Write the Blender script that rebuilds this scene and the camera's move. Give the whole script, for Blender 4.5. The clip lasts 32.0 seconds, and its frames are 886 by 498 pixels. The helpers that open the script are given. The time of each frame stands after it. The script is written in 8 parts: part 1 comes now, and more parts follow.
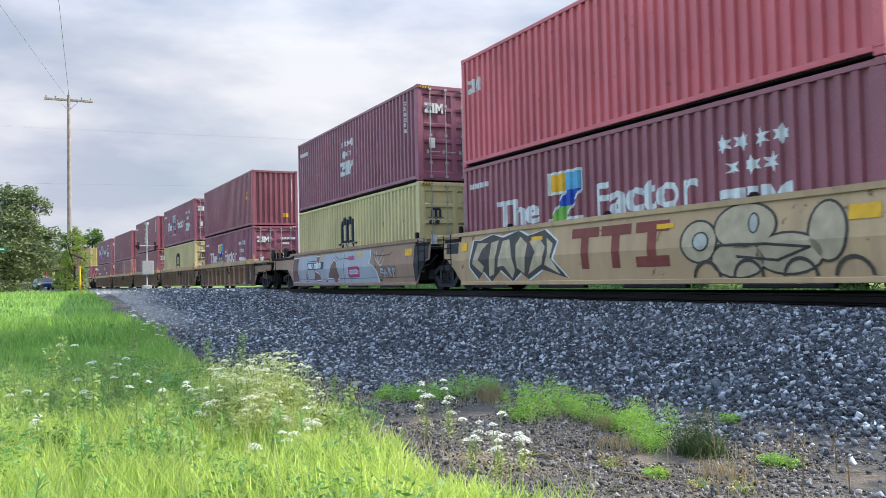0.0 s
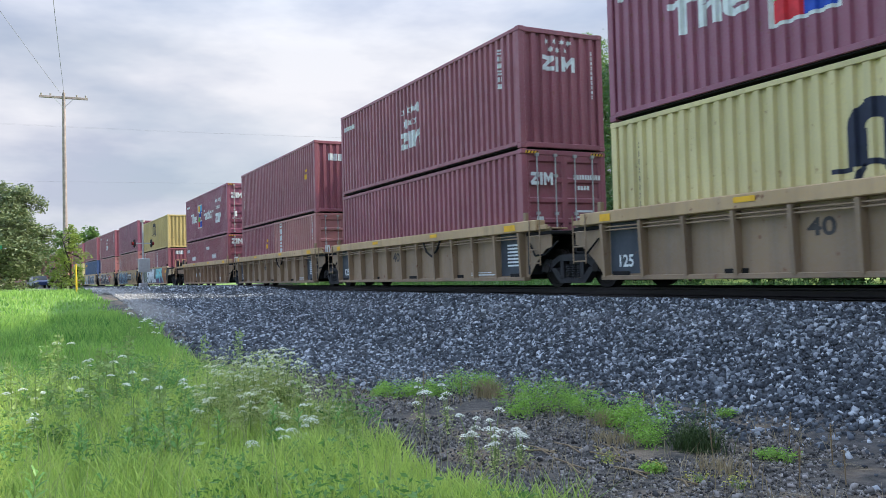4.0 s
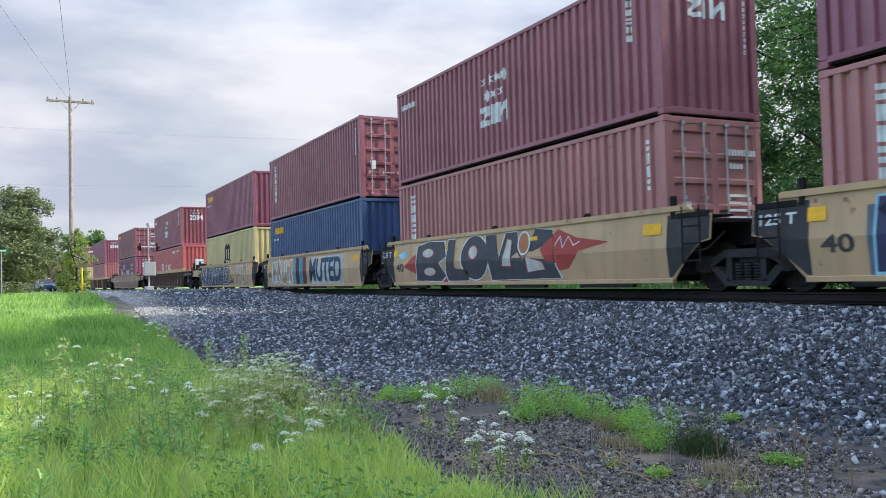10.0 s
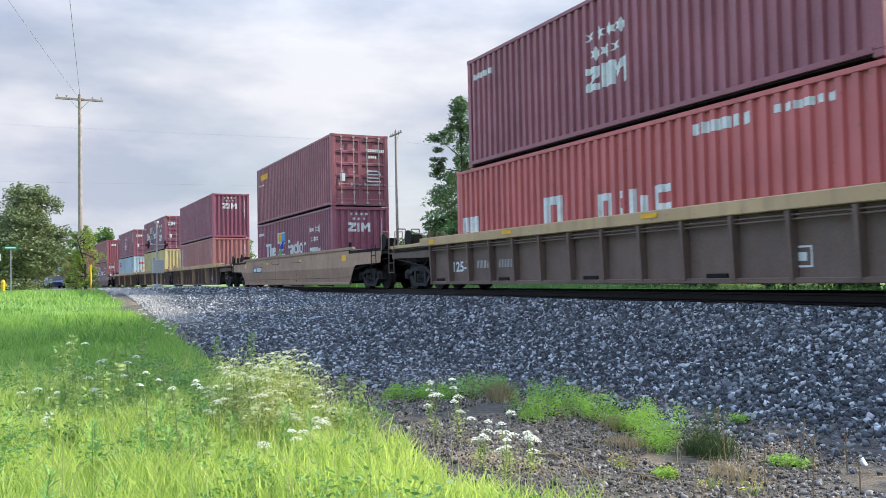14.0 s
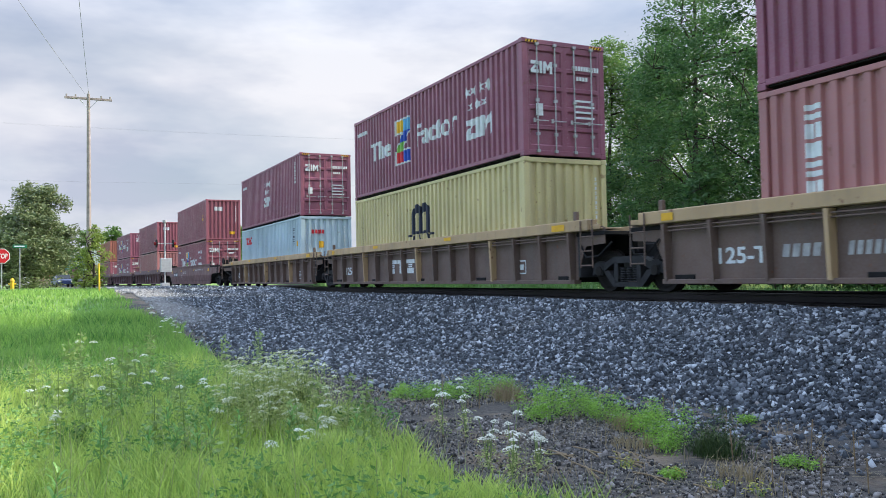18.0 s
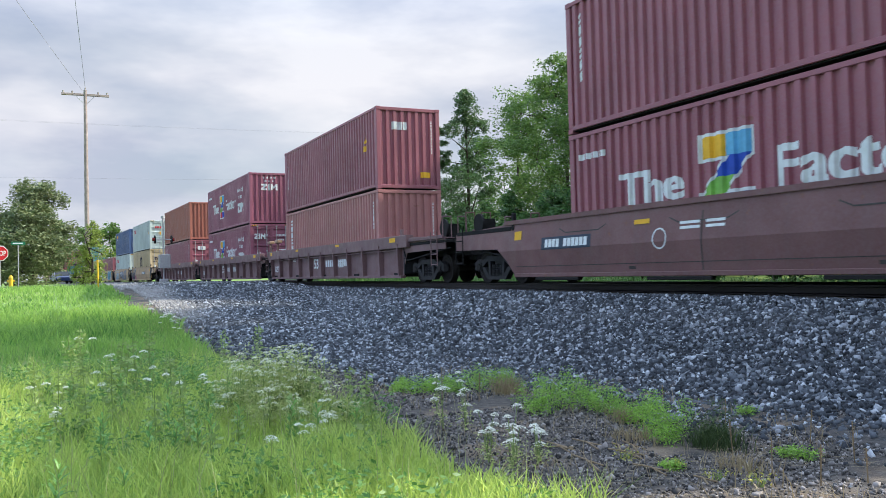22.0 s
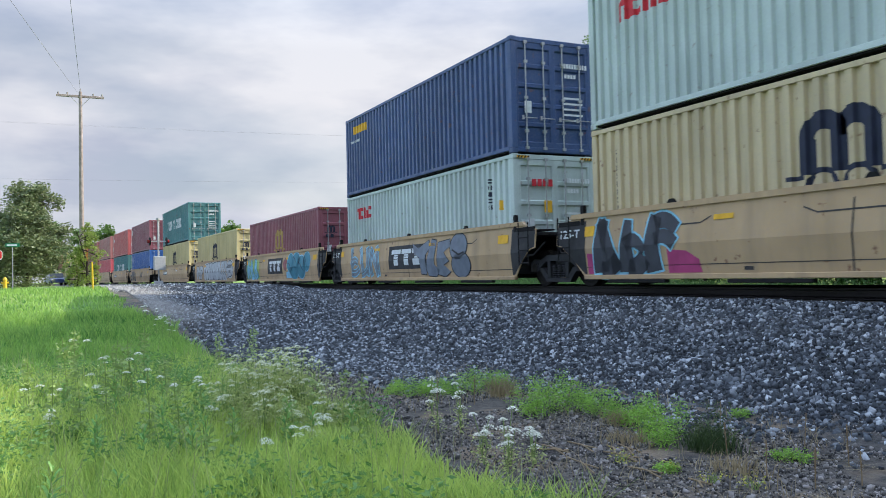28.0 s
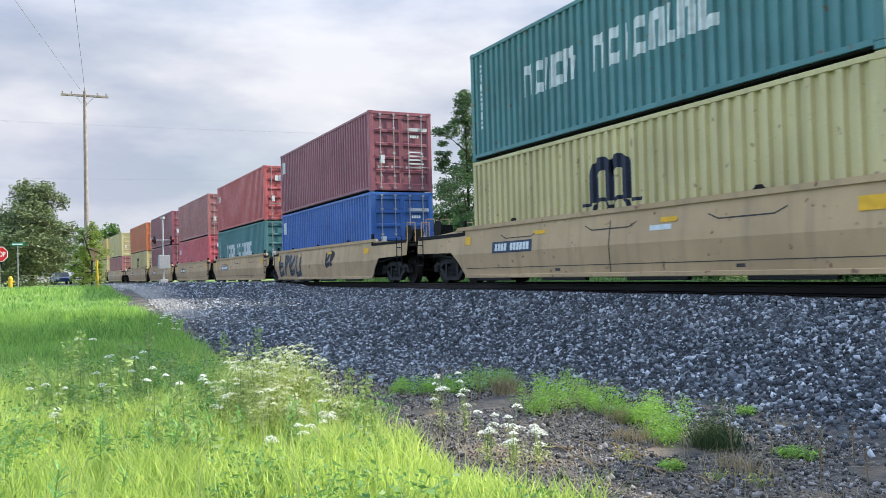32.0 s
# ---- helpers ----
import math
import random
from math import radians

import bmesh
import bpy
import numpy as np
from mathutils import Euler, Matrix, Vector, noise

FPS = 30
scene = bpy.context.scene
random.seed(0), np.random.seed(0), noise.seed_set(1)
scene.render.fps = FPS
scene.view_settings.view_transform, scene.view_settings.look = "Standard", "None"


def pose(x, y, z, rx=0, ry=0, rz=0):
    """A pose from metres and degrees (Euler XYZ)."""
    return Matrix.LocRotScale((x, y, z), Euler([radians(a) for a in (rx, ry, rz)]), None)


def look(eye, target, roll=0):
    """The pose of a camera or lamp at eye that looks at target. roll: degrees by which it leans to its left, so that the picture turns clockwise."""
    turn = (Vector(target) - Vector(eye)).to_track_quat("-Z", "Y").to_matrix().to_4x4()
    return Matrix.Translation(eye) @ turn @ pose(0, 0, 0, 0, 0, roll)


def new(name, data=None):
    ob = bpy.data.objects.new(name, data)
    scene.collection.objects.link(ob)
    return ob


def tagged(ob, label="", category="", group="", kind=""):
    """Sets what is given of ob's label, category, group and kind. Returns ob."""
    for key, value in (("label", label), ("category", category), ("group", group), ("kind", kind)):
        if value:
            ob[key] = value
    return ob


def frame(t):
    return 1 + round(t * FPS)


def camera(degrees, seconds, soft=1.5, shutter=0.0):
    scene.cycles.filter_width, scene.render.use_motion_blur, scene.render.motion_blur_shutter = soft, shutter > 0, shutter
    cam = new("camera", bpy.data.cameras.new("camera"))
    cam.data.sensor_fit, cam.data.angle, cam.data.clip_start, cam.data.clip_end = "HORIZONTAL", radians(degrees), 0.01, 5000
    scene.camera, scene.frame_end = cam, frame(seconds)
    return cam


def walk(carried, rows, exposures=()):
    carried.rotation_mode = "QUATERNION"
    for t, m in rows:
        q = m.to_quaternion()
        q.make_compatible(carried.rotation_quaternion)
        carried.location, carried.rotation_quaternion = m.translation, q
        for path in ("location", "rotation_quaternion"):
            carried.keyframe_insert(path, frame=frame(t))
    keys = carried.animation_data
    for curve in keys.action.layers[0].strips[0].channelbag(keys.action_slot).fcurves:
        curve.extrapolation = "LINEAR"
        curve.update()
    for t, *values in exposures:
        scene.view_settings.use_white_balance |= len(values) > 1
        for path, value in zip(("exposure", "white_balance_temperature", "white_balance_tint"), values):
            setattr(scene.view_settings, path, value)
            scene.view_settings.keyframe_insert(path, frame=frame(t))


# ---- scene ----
# Camera: held by hand beside the line, it stays on its spot and drifts a little
EYE = (0.0, 0.0, 0.36)
cam = camera(56.23, 32.0, 0.6, 0.1)
TURNS = (
    (0, 91.996, 1.262, 63.380),
    (0.5, 91.946, 1.301, 63.368),
    (1, 91.930, 1.389, 63.333),
    (1.5, 91.905, 1.500, 63.234),
    (2, 91.868, 1.494, 63.153),
    (2.5, 91.833, 1.428, 63.125),
    (3, 91.870, 1.383, 63.149),
    (3.5, 91.823, 1.474, 63.140),
    (5.5, 91.598, 1.430, 63.224),
    (6, 91.687, 1.433, 63.368),
    (6.5, 91.864, 1.365, 63.485),
    (7, 91.967, 1.312, 63.522),
    (7.5, 91.930, 1.360, 63.453),
    (8, 91.833, 1.435, 63.458),
    (8.5, 91.885, 1.461, 63.552),
    (9, 91.987, 1.509, 63.593),
    (9.5, 92.046, 1.487, 63.523),
    (10, 92.005, 1.455, 63.497),
    (10.5, 91.941, 1.439, 63.543),
    (11, 91.969, 1.362, 63.627),
    (11.5, 91.941, 1.327, 63.742),
    (12, 91.803, 1.381, 63.735),
    (12.5, 91.787, 1.379, 63.764),
    (13, 91.861, 1.243, 63.844),
    (13.5, 91.955, 1.154, 63.891),
    (14, 91.953, 1.154, 63.999),
    (14.5, 91.990, 1.144, 64.047),
    (16.5, 91.959, 1.221, 64.550),
    (17, 91.937, 1.165, 64.579),
    (17.5, 91.919, 1.105, 64.525),
    (18, 91.938, 0.992, 64.488),
    (18.5, 91.963, 1.034, 64.452),
    (19, 91.926, 1.080, 64.466),
    (19.5, 91.742, 1.106, 64.485),
    (20, 91.560, 1.269, 64.478),
    (20.5, 91.480, 1.370, 64.440),
    (21, 91.480, 1.369, 64.408),
    (21.5, 91.483, 1.381, 64.410),
    (22, 91.507, 1.440, 64.409),
    (22.5, 91.545, 1.389, 64.351),
    (23, 91.597, 1.363, 64.279),
    (23.5, 91.561, 1.428, 64.219),
    (24, 91.523, 1.457, 64.197),
    (24.5, 91.558, 1.433, 64.191),
    (25, 91.660, 1.363, 64.168),
    (25.5, 91.756, 1.438, 64.174),
    (27.5, 91.665, 1.379, 64.160),
    (28, 91.672, 1.341, 64.094),
    (28.5, 91.707, 1.317, 64.100),
    (29, 91.660, 1.358, 64.174),
    (29.5, 91.601, 1.367, 64.264),
    (30, 91.535, 1.468, 64.272),
    (30.5, 91.427, 1.513, 64.256),
    (31, 91.366, 1.501, 64.218),
    (31.5, 91.409, 1.540, 64.313),
    (32, 91.535, 1.502, 64.388),
)
walk(cam, [(t, pose(*EYE, rx, ry, rz)) for t, rx, ry, rz in TURNS],
     exposures=((0, 0.66, 6390, 10), (27.3, 0.66, 6390, 10), (28.3, 0.52, 6390, 10), (29.3, 0.52, 6390, 10), (30.2, 0.66, 6390, 10), (32, 0.66, 6390, 10)))

# ---- light ----
SUN_EL, SUN_AZ = radians(33.4), radians(14)       # height; turn from +y towards +x
world = bpy.data.worlds.new("sky")
scene.world = world
world.use_nodes = True


def wire(tree, a, b):
    tree.links.new(a, b)


def build_sky(tree):
    n = tree.nodes
    n.clear()
    out = n.new("ShaderNodeOutputWorld")
    bg = n.new("ShaderNodeBackground")
    bg.inputs[1].default_value = 0.63
    sky = n.new("ShaderNodeTexSky")
    sky.sky_type, sky.sun_disc = "NISHITA", False
    sky.sun_elevation, sky.sun_rotation = SUN_EL, SUN_AZ
    dim = n.new("ShaderNodeVectorMath")
    dim.operation = "SCALE"
    dim.inputs["Scale"].default_value = 0.13
    wire(tree, sky.outputs[0], dim.inputs[0])
    co = n.new("ShaderNodeTexCoord")
    mp = n.new("ShaderNodeMapping")
    mp.inputs["Scale"].default_value = (1.0, 1.0, 3.2)
    mp.inputs["Location"].default_value = (0.35, 0.1, 0.4)
    wire(tree, co.outputs["Generated"], mp.inputs[0])
    big = n.new("ShaderNodeTexNoise")
    big.inputs["Scale"].default_value, big.inputs["Detail"].default_value = 2.6, 5
    big.inputs["Roughness"].default_value = 0.5
    wire(tree, mp.outputs[0], big.inputs["Vector"])
    cover = n.new("ShaderNodeMapRange")
    cover.interpolation_type = "SMOOTHSTEP"
    cover.inputs[1].default_value, cover.inputs[2].default_value = 0.34, 0.56
    cover.inputs[3].default_value, cover.inputs[4].default_value = 0.62, 1.0
    wire(tree, big.outputs[0], cover.inputs[0])
    small = n.new("ShaderNodeTexNoise")
    small.inputs["Scale"].default_value, small.inputs["Detail"].default_value = 3.8, 5
    small.inputs["Roughness"].default_value = 0.55
    wire(tree, mp.outputs[0], small.inputs["Vector"])
    tone = n.new("ShaderNodeValToRGB")
    tone.color_ramp.elements[0].position, tone.color_ramp.elements[0].color = 0.33, (0.57, 0.61, 0.74, 1)
    tone.color_ramp.elements[1].position, tone.color_ramp.elements[1].color = 0.66, (0.97, 0.96, 1.0, 1)
    wire(tree, small.outputs[0], tone.inputs[0])
    mix = n.new("ShaderNodeMix")
    mix.data_type = "RGBA"
    wire(tree, cover.outputs[0], mix.inputs["Factor"])
    wire(tree, dim.outputs[0], mix.inputs[6])
    wire(tree, tone.outputs[0], mix.inputs[7])
    # thin cloud is brighter overhead than near the horizon, and brightest round the sun
    up = n.new("ShaderNodeSeparateXYZ")
    wire(tree, co.outputs["Generated"], up.inputs[0])
    rise = n.new("ShaderNodeMapRange")
    for i, k in ((1, 0.26), (2, 1.0), (3, 0.97), (4, 3.0)):
        rise.inputs[i].default_value = k
    wire(tree, up.outputs[2], rise.inputs[0])
    dot = n.new("ShaderNodeVectorMath")
    dot.operation = "DOT_PRODUCT"
    dot.inputs[1].default_value = (math.sin(SUN_AZ) * math.cos(SUN_EL), math.cos(SUN_AZ) * math.cos(SUN_EL), math.sin(SUN_EL))
    wire(tree, co.outputs["Generated"], dot.inputs[0])
    glow = n.new("ShaderNodeMapRange")
    glow.interpolation_type = "SMOOTHSTEP"
    for i, k in ((1, 0.72), (2, 1.0), (3, 1.0), (4, 2.2)):
        glow.inputs[i].default_value = k
    wire(tree, dot.outputs["Value"], glow.inputs[0])
    both = n.new("ShaderNodeMath")
    both.operation = "MULTIPLY"
    wire(tree, rise.outputs[0], both.inputs[0])
    wire(tree, glow.outputs[0], both.inputs[1])
    lit = n.new("ShaderNodeVectorMath")
    lit.operation = "SCALE"
    wire(tree, mix.outputs[2], lit.inputs[0])
    wire(tree, both.outputs[0], lit.inputs["Scale"])
    # blue shows through the thin cloud overhead
    tint = n.new("ShaderNodeValToRGB")
    tint.color_ramp.elements[0].position, tint.color_ramp.elements[0].color = 0.2, (1, 1, 1, 1)
    tint.color_ramp.elements[1].position, tint.color_ramp.elements[1].color = 0.8, (0.72, 0.90, 1.06, 1)
    wire(tree, up.outputs[2], tint.inputs[0])
    hue = n.new("ShaderNodeVectorMath")
    hue.operation = "MULTIPLY"
    wire(tree, lit.outputs[0], hue.inputs[0])
    wire(tree, tint.outputs[0], hue.inputs[1])
    # away from the sun the cloud is thin, and the sky is a clearer blue
    away = n.new("ShaderNodeMapRange")
    away.interpolation_type = "SMOOTHSTEP"
    for i, k in ((1, -0.12), (2, -0.6), (3, 0.0), (4, 1.0)):
        away.inputs[i].default_value = k
    wire(tree, dot.outputs["Value"], away.inputs[0])
    clear = n.new("ShaderNodeMix")
    clear.data_type, clear.blend_type = "RGBA", "MULTIPLY"
    clear.clamp_result = False
    clear.inputs[7].default_value = (1.12, 1.34, 1.66, 1)
    wire(tree, away.outputs[0], clear.inputs["Factor"])
    wire(tree, hue.outputs[0], clear.inputs[6])
    wire(tree, clear.outputs[2], bg.inputs[0])
    wire(tree, bg.outputs[0], out.inputs[0])


build_sky(world.node_tree)
sun_data = bpy.data.lights.new("sun", "SUN")
sun_data.energy, sun_data.angle, sun_data.color = 5.0, radians(0.6), (1.0, 0.91, 0.72)
sun = new("sun", sun_data)
SUN_DIR = Vector((math.sin(SUN_AZ) * math.cos(SUN_EL), math.cos(SUN_AZ) * math.cos(SUN_EL), math.sin(SUN_EL)))
sun.matrix_world = look(SUN_DIR * 60, (0, 0, 0))

# ---- materials ----
MATS = {}


def node_mat(name, rough=0.6, metal=0.0):
    m = bpy.data.materials.new(name)
    m.use_nodes = True
    b = m.node_tree.nodes["Principled BSDF"]
    b.inputs["Roughness"].default_value, b.inputs["Metallic"].default_value = rough, metal
    return m, m.node_tree, b


def noise_node(tree, scale, detail=4, vec=None, stretch=None):
    if vec is None:
        vec = tree.nodes.new("ShaderNodeTexCoord").outputs["Object"]
    if stretch:
        mp = tree.nodes.new("ShaderNodeMapping")
        mp.inputs["Scale"].default_value = stretch
        tree.links.new(vec, mp.inputs[0])
        vec = mp.outputs[0]
    nz = tree.nodes.new("ShaderNodeTexNoise")
    nz.inputs["Scale"].default_value, nz.inputs["Detail"].default_value = scale, detail
    tree.links.new(vec, nz.inputs["Vector"])
    return nz.outputs[0]


def ramp(tree, fac, a, b, lo=0.35, hi=0.65):
    r = tree.nodes.new("ShaderNodeValToRGB")
    r.color_ramp.elements[0].position, r.color_ramp.elements[0].color = lo, (*a, 1)
    r.color_ramp.elements[1].position, r.color_ramp.elements[1].color = hi, (*b, 1)
    tree.links.new(fac, r.inputs[0])
    return r.outputs[0]


def blend(tree, fac, a, b):
    x = tree.nodes.new("ShaderNodeMix")
    x.data_type = "RGBA"
    for socket, value in ((x.inputs["Factor"], fac), (x.inputs[6], a), (x.inputs[7], b)):
        if isinstance(value, (int, float)):
            socket.default_value = value
        elif isinstance(value, tuple):
            socket.default_value = (*value, 1)
        else:
            tree.links.new(value, socket)
    return x.outputs[2]


def remap(tree, value, a, b, lo=0.0, hi=1.0):
    r = tree.nodes.new("ShaderNodeMapRange")
    for i, k in ((1, a), (2, b), (3, lo), (4, hi)):
        r.inputs[i].default_value = k
    tree.links.new(value, r.inputs[0])
    return r.outputs[0]


def math_node(tree, op, a, b):
    x = tree.nodes.new("ShaderNodeMath")
    x.operation = op
    for i, value in enumerate((a, b)):
        if isinstance(value, (int, float)):
            x.inputs[i].default_value = value
        else:
            tree.links.new(value, x.inputs[i])
    return x.outputs[0]


def bump(tree, b, height, strength=0.3, dist=0.02):
    k = tree.nodes.new("ShaderNodeBump")
    k.inputs["Strength"].default_value, k.inputs["Distance"].default_value = strength, dist
    tree.links.new(height, k.inputs["Height"])
    tree.links.new(k.outputs[0], b.inputs["Normal"])


def shade(c, k):
    return tuple(min(1.0, v * k) for v in c)


def paint(name, col, rough=0.42, worn=0.5, rust=(0.16, 0.06, 0.025)):
    """Weathered paint on steel: faded patches, run-down streaks, rust specks and dust."""
    if name in MATS:
        return MATS[name]
    m, t, b = node_mat(name, rough)
    b.inputs["Specular IOR Level"].default_value = 0.5
    obj = t.nodes.new("ShaderNodeTexCoord").outputs["Object"]
    rnd = t.nodes.new("ShaderNodeObjectInfo").outputs["Random"]
    shift = t.nodes.new("ShaderNodeVectorMath")
    shift.operation = "ADD"
    t.links.new(obj, shift.inputs[0])
    t.links.new(math_node(t, "MULTIPLY", rnd, 40.0), shift.inputs[1])
    vec = shift.outputs[0]
    fade = ramp(t, noise_node(t, 0.55, 4, vec), shade(col, 0.82), tuple(c * 1.1 + 0.012 for c in col), 0.3, 0.7)
    streak = remap(t, noise_node(t, 1.0, 5, vec, (3.2, 3.2, 0.22)), 0.5, 0.72)
    c = blend(t, math_node(t, "MULTIPLY", streak, 0.62 * worn), fade, tuple(v * 0.5 + 0.03 for v in col))
    speck = remap(t, noise_node(t, 5.5, 8, vec), 0.66, 0.72)
    c = blend(t, math_node(t, "MULTIPLY", speck, worn), c, rust)
    dust = remap(t, noise_node(t, 24, 3, vec), 0.35, 0.75, 0.0, 0.16 * min(1.0, sum(col) / 0.3))
    c = blend(t, dust, c, (0.24, 0.23, 0.26))
    t.links.new(c, b.inputs["Base Color"])
    t.links.new(remap(t, noise_node(t, 3.0, 3, vec), 0.3, 0.7, rough - 0.1, rough + 0.15), b.inputs["Roughness"])
    bump(t, b, noise_node(t, 1.6, 3, vec), 0.25, 0.03)
    MATS[name] = m
    return m


def plain(name, col, rough=0.6, metal=0.0, scale=12.0, vary=0.2):
    """A material with light variation at two scales."""
    if name in MATS:
        return MATS[name]
    m, t, b = node_mat(name, rough, metal)
    b.inputs["Specular IOR Level"].default_value = 0.3
    c = ramp(t, noise_node(t, scale, 5), shade(col, 1 - vary), shade(col, 1 + vary), 0.3, 0.7)
    c = blend(t, remap(t, noise_node(t, scale * 0.13, 3), 0.35, 0.7, 0.0, 0.5), c, shade(col, 1 - 1.5 * vary))
    t.links.new(c, b.inputs["Base Color"])
    bump(t, b, noise_node(t, scale * 3, 3), 0.15, 0.01)
    MATS[name] = m
    return m


def leaf_mat(name, dark, light, trans=0.35):
    if name in MATS:
        return MATS[name]
    m, t, b = node_mat(name, 0.5)
    isl = t.nodes.new("ShaderNodeNewGeometry").outputs["Random Per Island"]
    c = ramp(t, isl, dark, light, 0.0, 1.0)
    c = blend(t, remap(t, noise_node(t, 0.5, 3), 0.35, 0.65, 0.0, 0.6), c, light)
    t.links.new(c, b.inputs["Base Color"])
    tr = t.nodes.new("ShaderNodeBsdfTranslucent")
    t.links.new(c, tr.inputs[0])
    mx = t.nodes.new("ShaderNodeMixShader")
    mx.inputs[0].default_value = trans
    t.links.new(b.outputs[0], mx.inputs[1])
    t.links.new(tr.outputs[0], mx.inputs[2])
    t.links.new(mx.outputs[0], t.nodes["Material Output"].inputs[0])
    MATS[name] = m
    return m


# ---- geometry helpers ----
def mesh_of(name, verts, faces):
    me = bpy.data.meshes.new(name)
    me.from_pydata(verts, [], faces)
    me.update()
    return me


def bm_mesh(name, bm):
    me = bpy.data.meshes.new(name)
    bm.to_mesh(me)
    bm.free()
    return me


def put(name, me, mat, parent=None, m=None, label=""):
    """One object on a mesh that others may share, with a material of its own."""
    ob = new(name, me)
    if not me.materials:
        me.materials.append(mat)
    ob.material_slots[0].link = "OBJECT"
    ob.material_slots[0].material = mat
    if parent is not None:
        ob.parent = parent
    if m is not None:
        ob.matrix_basis = m
    if label:
        tagged(ob, label)
    return ob


def part(name, bm, material, parent, label=""):
    return put(name, bm_mesh(name, bm), material, parent, None, label)


def box(bm, x0, x1, y0, y1, z0, z1, bevel=0.0):
    g = bmesh.ops.create_cube(bm, size=1.0)
    vs = g["verts"]
    for v in vs:
        v.co = Vector(((x0 + x1) / 2 + v.co.x * (x1 - x0), (y0 + y1) / 2 + v.co.y * (y1 - y0), (z0 + z1) / 2 + v.co.z * (z1 - z0)))
    if bevel:
        es = list({e for v in vs for e in v.link_edges})
        bmesh.ops.bevel(bm, geom=es, offset=bevel, segments=1, affect="EDGES")
    return bm


def boxes(*specs, bevel=0.0):
    bm = bmesh.new()
    for s in specs:
        box(bm, *s, bevel=bevel)
    return bm


def rod(bm, a, b, r, n=8, r2=None):
    a, b = Vector(a), Vector(b)
    d = b - a
    m = Matrix.Translation((a + b) / 2) @ d.to_track_quat("Z", "Y").to_matrix().to_4x4()
    bmesh.ops.create_cone(bm, cap_ends=True, segments=n, radius1=r, radius2=r if r2 is None else r2, depth=d.length, matrix=m)
    return bm


def rods(segs, r, n=6):
    bm = bmesh.new()
    for a, b in segs:
        rod(bm, a, b, r, n)
    return bm


def slab(bm, pts, y0, y1):
    """A plate: an outline in x and z, from y0 to y1."""
    a = [bm.verts.new((x, y0, z)) for x, z in pts]
    b = [bm.verts.new((x, y1, z)) for x, z in pts]
    bm.faces.new(a), bm.faces.new(b[::-1])
    for i in range(len(pts)):
        j = (i + 1) % len(pts)
        bm.faces.new((a[j], a[i], b[i], b[j]))
    bmesh.ops.recalc_face_normals(bm, faces=bm.faces)
    return bm


# ---- plan: the line of the track, and the ground ----
YC, BEND, STRAIGHT, SPEED = 11.64, -30.0, -112.0, 14.28


def track_y(x):
    if x > BEND:
        return YC
    if x > STRAIGHT:
        return YC - 3e-4 * (x - BEND) ** 2
    return YC - 3e-4 * (STRAIGHT - BEND) ** 2 - 6e-4 * (STRAIGHT - BEND) * (x - STRAIGHT)


def track_slope(x):
    return 0.0 if x > BEND else -6e-4 * (max(x, STRAIGHT) - BEND)


def ease(a, b, x):
    k = min(1.0, max(0.0, (x - a) / (b - a)))
    return k * k * (3 - 2 * k)


def ground_z(x, y):
    yc = track_y(x)
    near = -1.24 + 1.22 * ease(-13, -38, x) + 0.05 * noise.noise((x * 0.25, y * 0.25, 0))
    far = -0.85 + 0.7 * ease(-20, -55, x) + 0.05 * noise.noise((x * 0.2, y * 0.2, 5))
    k = ease(-3, 3, y - yc)
    base = near * (1 - k) + far * k
    d = abs(y - yc)
    shoulder = -0.21 - max(0.0, d - 1.8) * (0.31 if y < yc else 0.5)
    if d < 9:
        base = max(base, shoulder + 0.02 * noise.noise((x * 0.9, y * 0.9, 2)))
    return base


def grid_lines(stops):
    out = [stops[0][0]]
    for (a, _), (b, step) in zip(stops, stops[1:]):
        n = max(1, round((b - a) / step))
        out += [a + (b - a) * i / n for i in range(1, n + 1)]
    return out


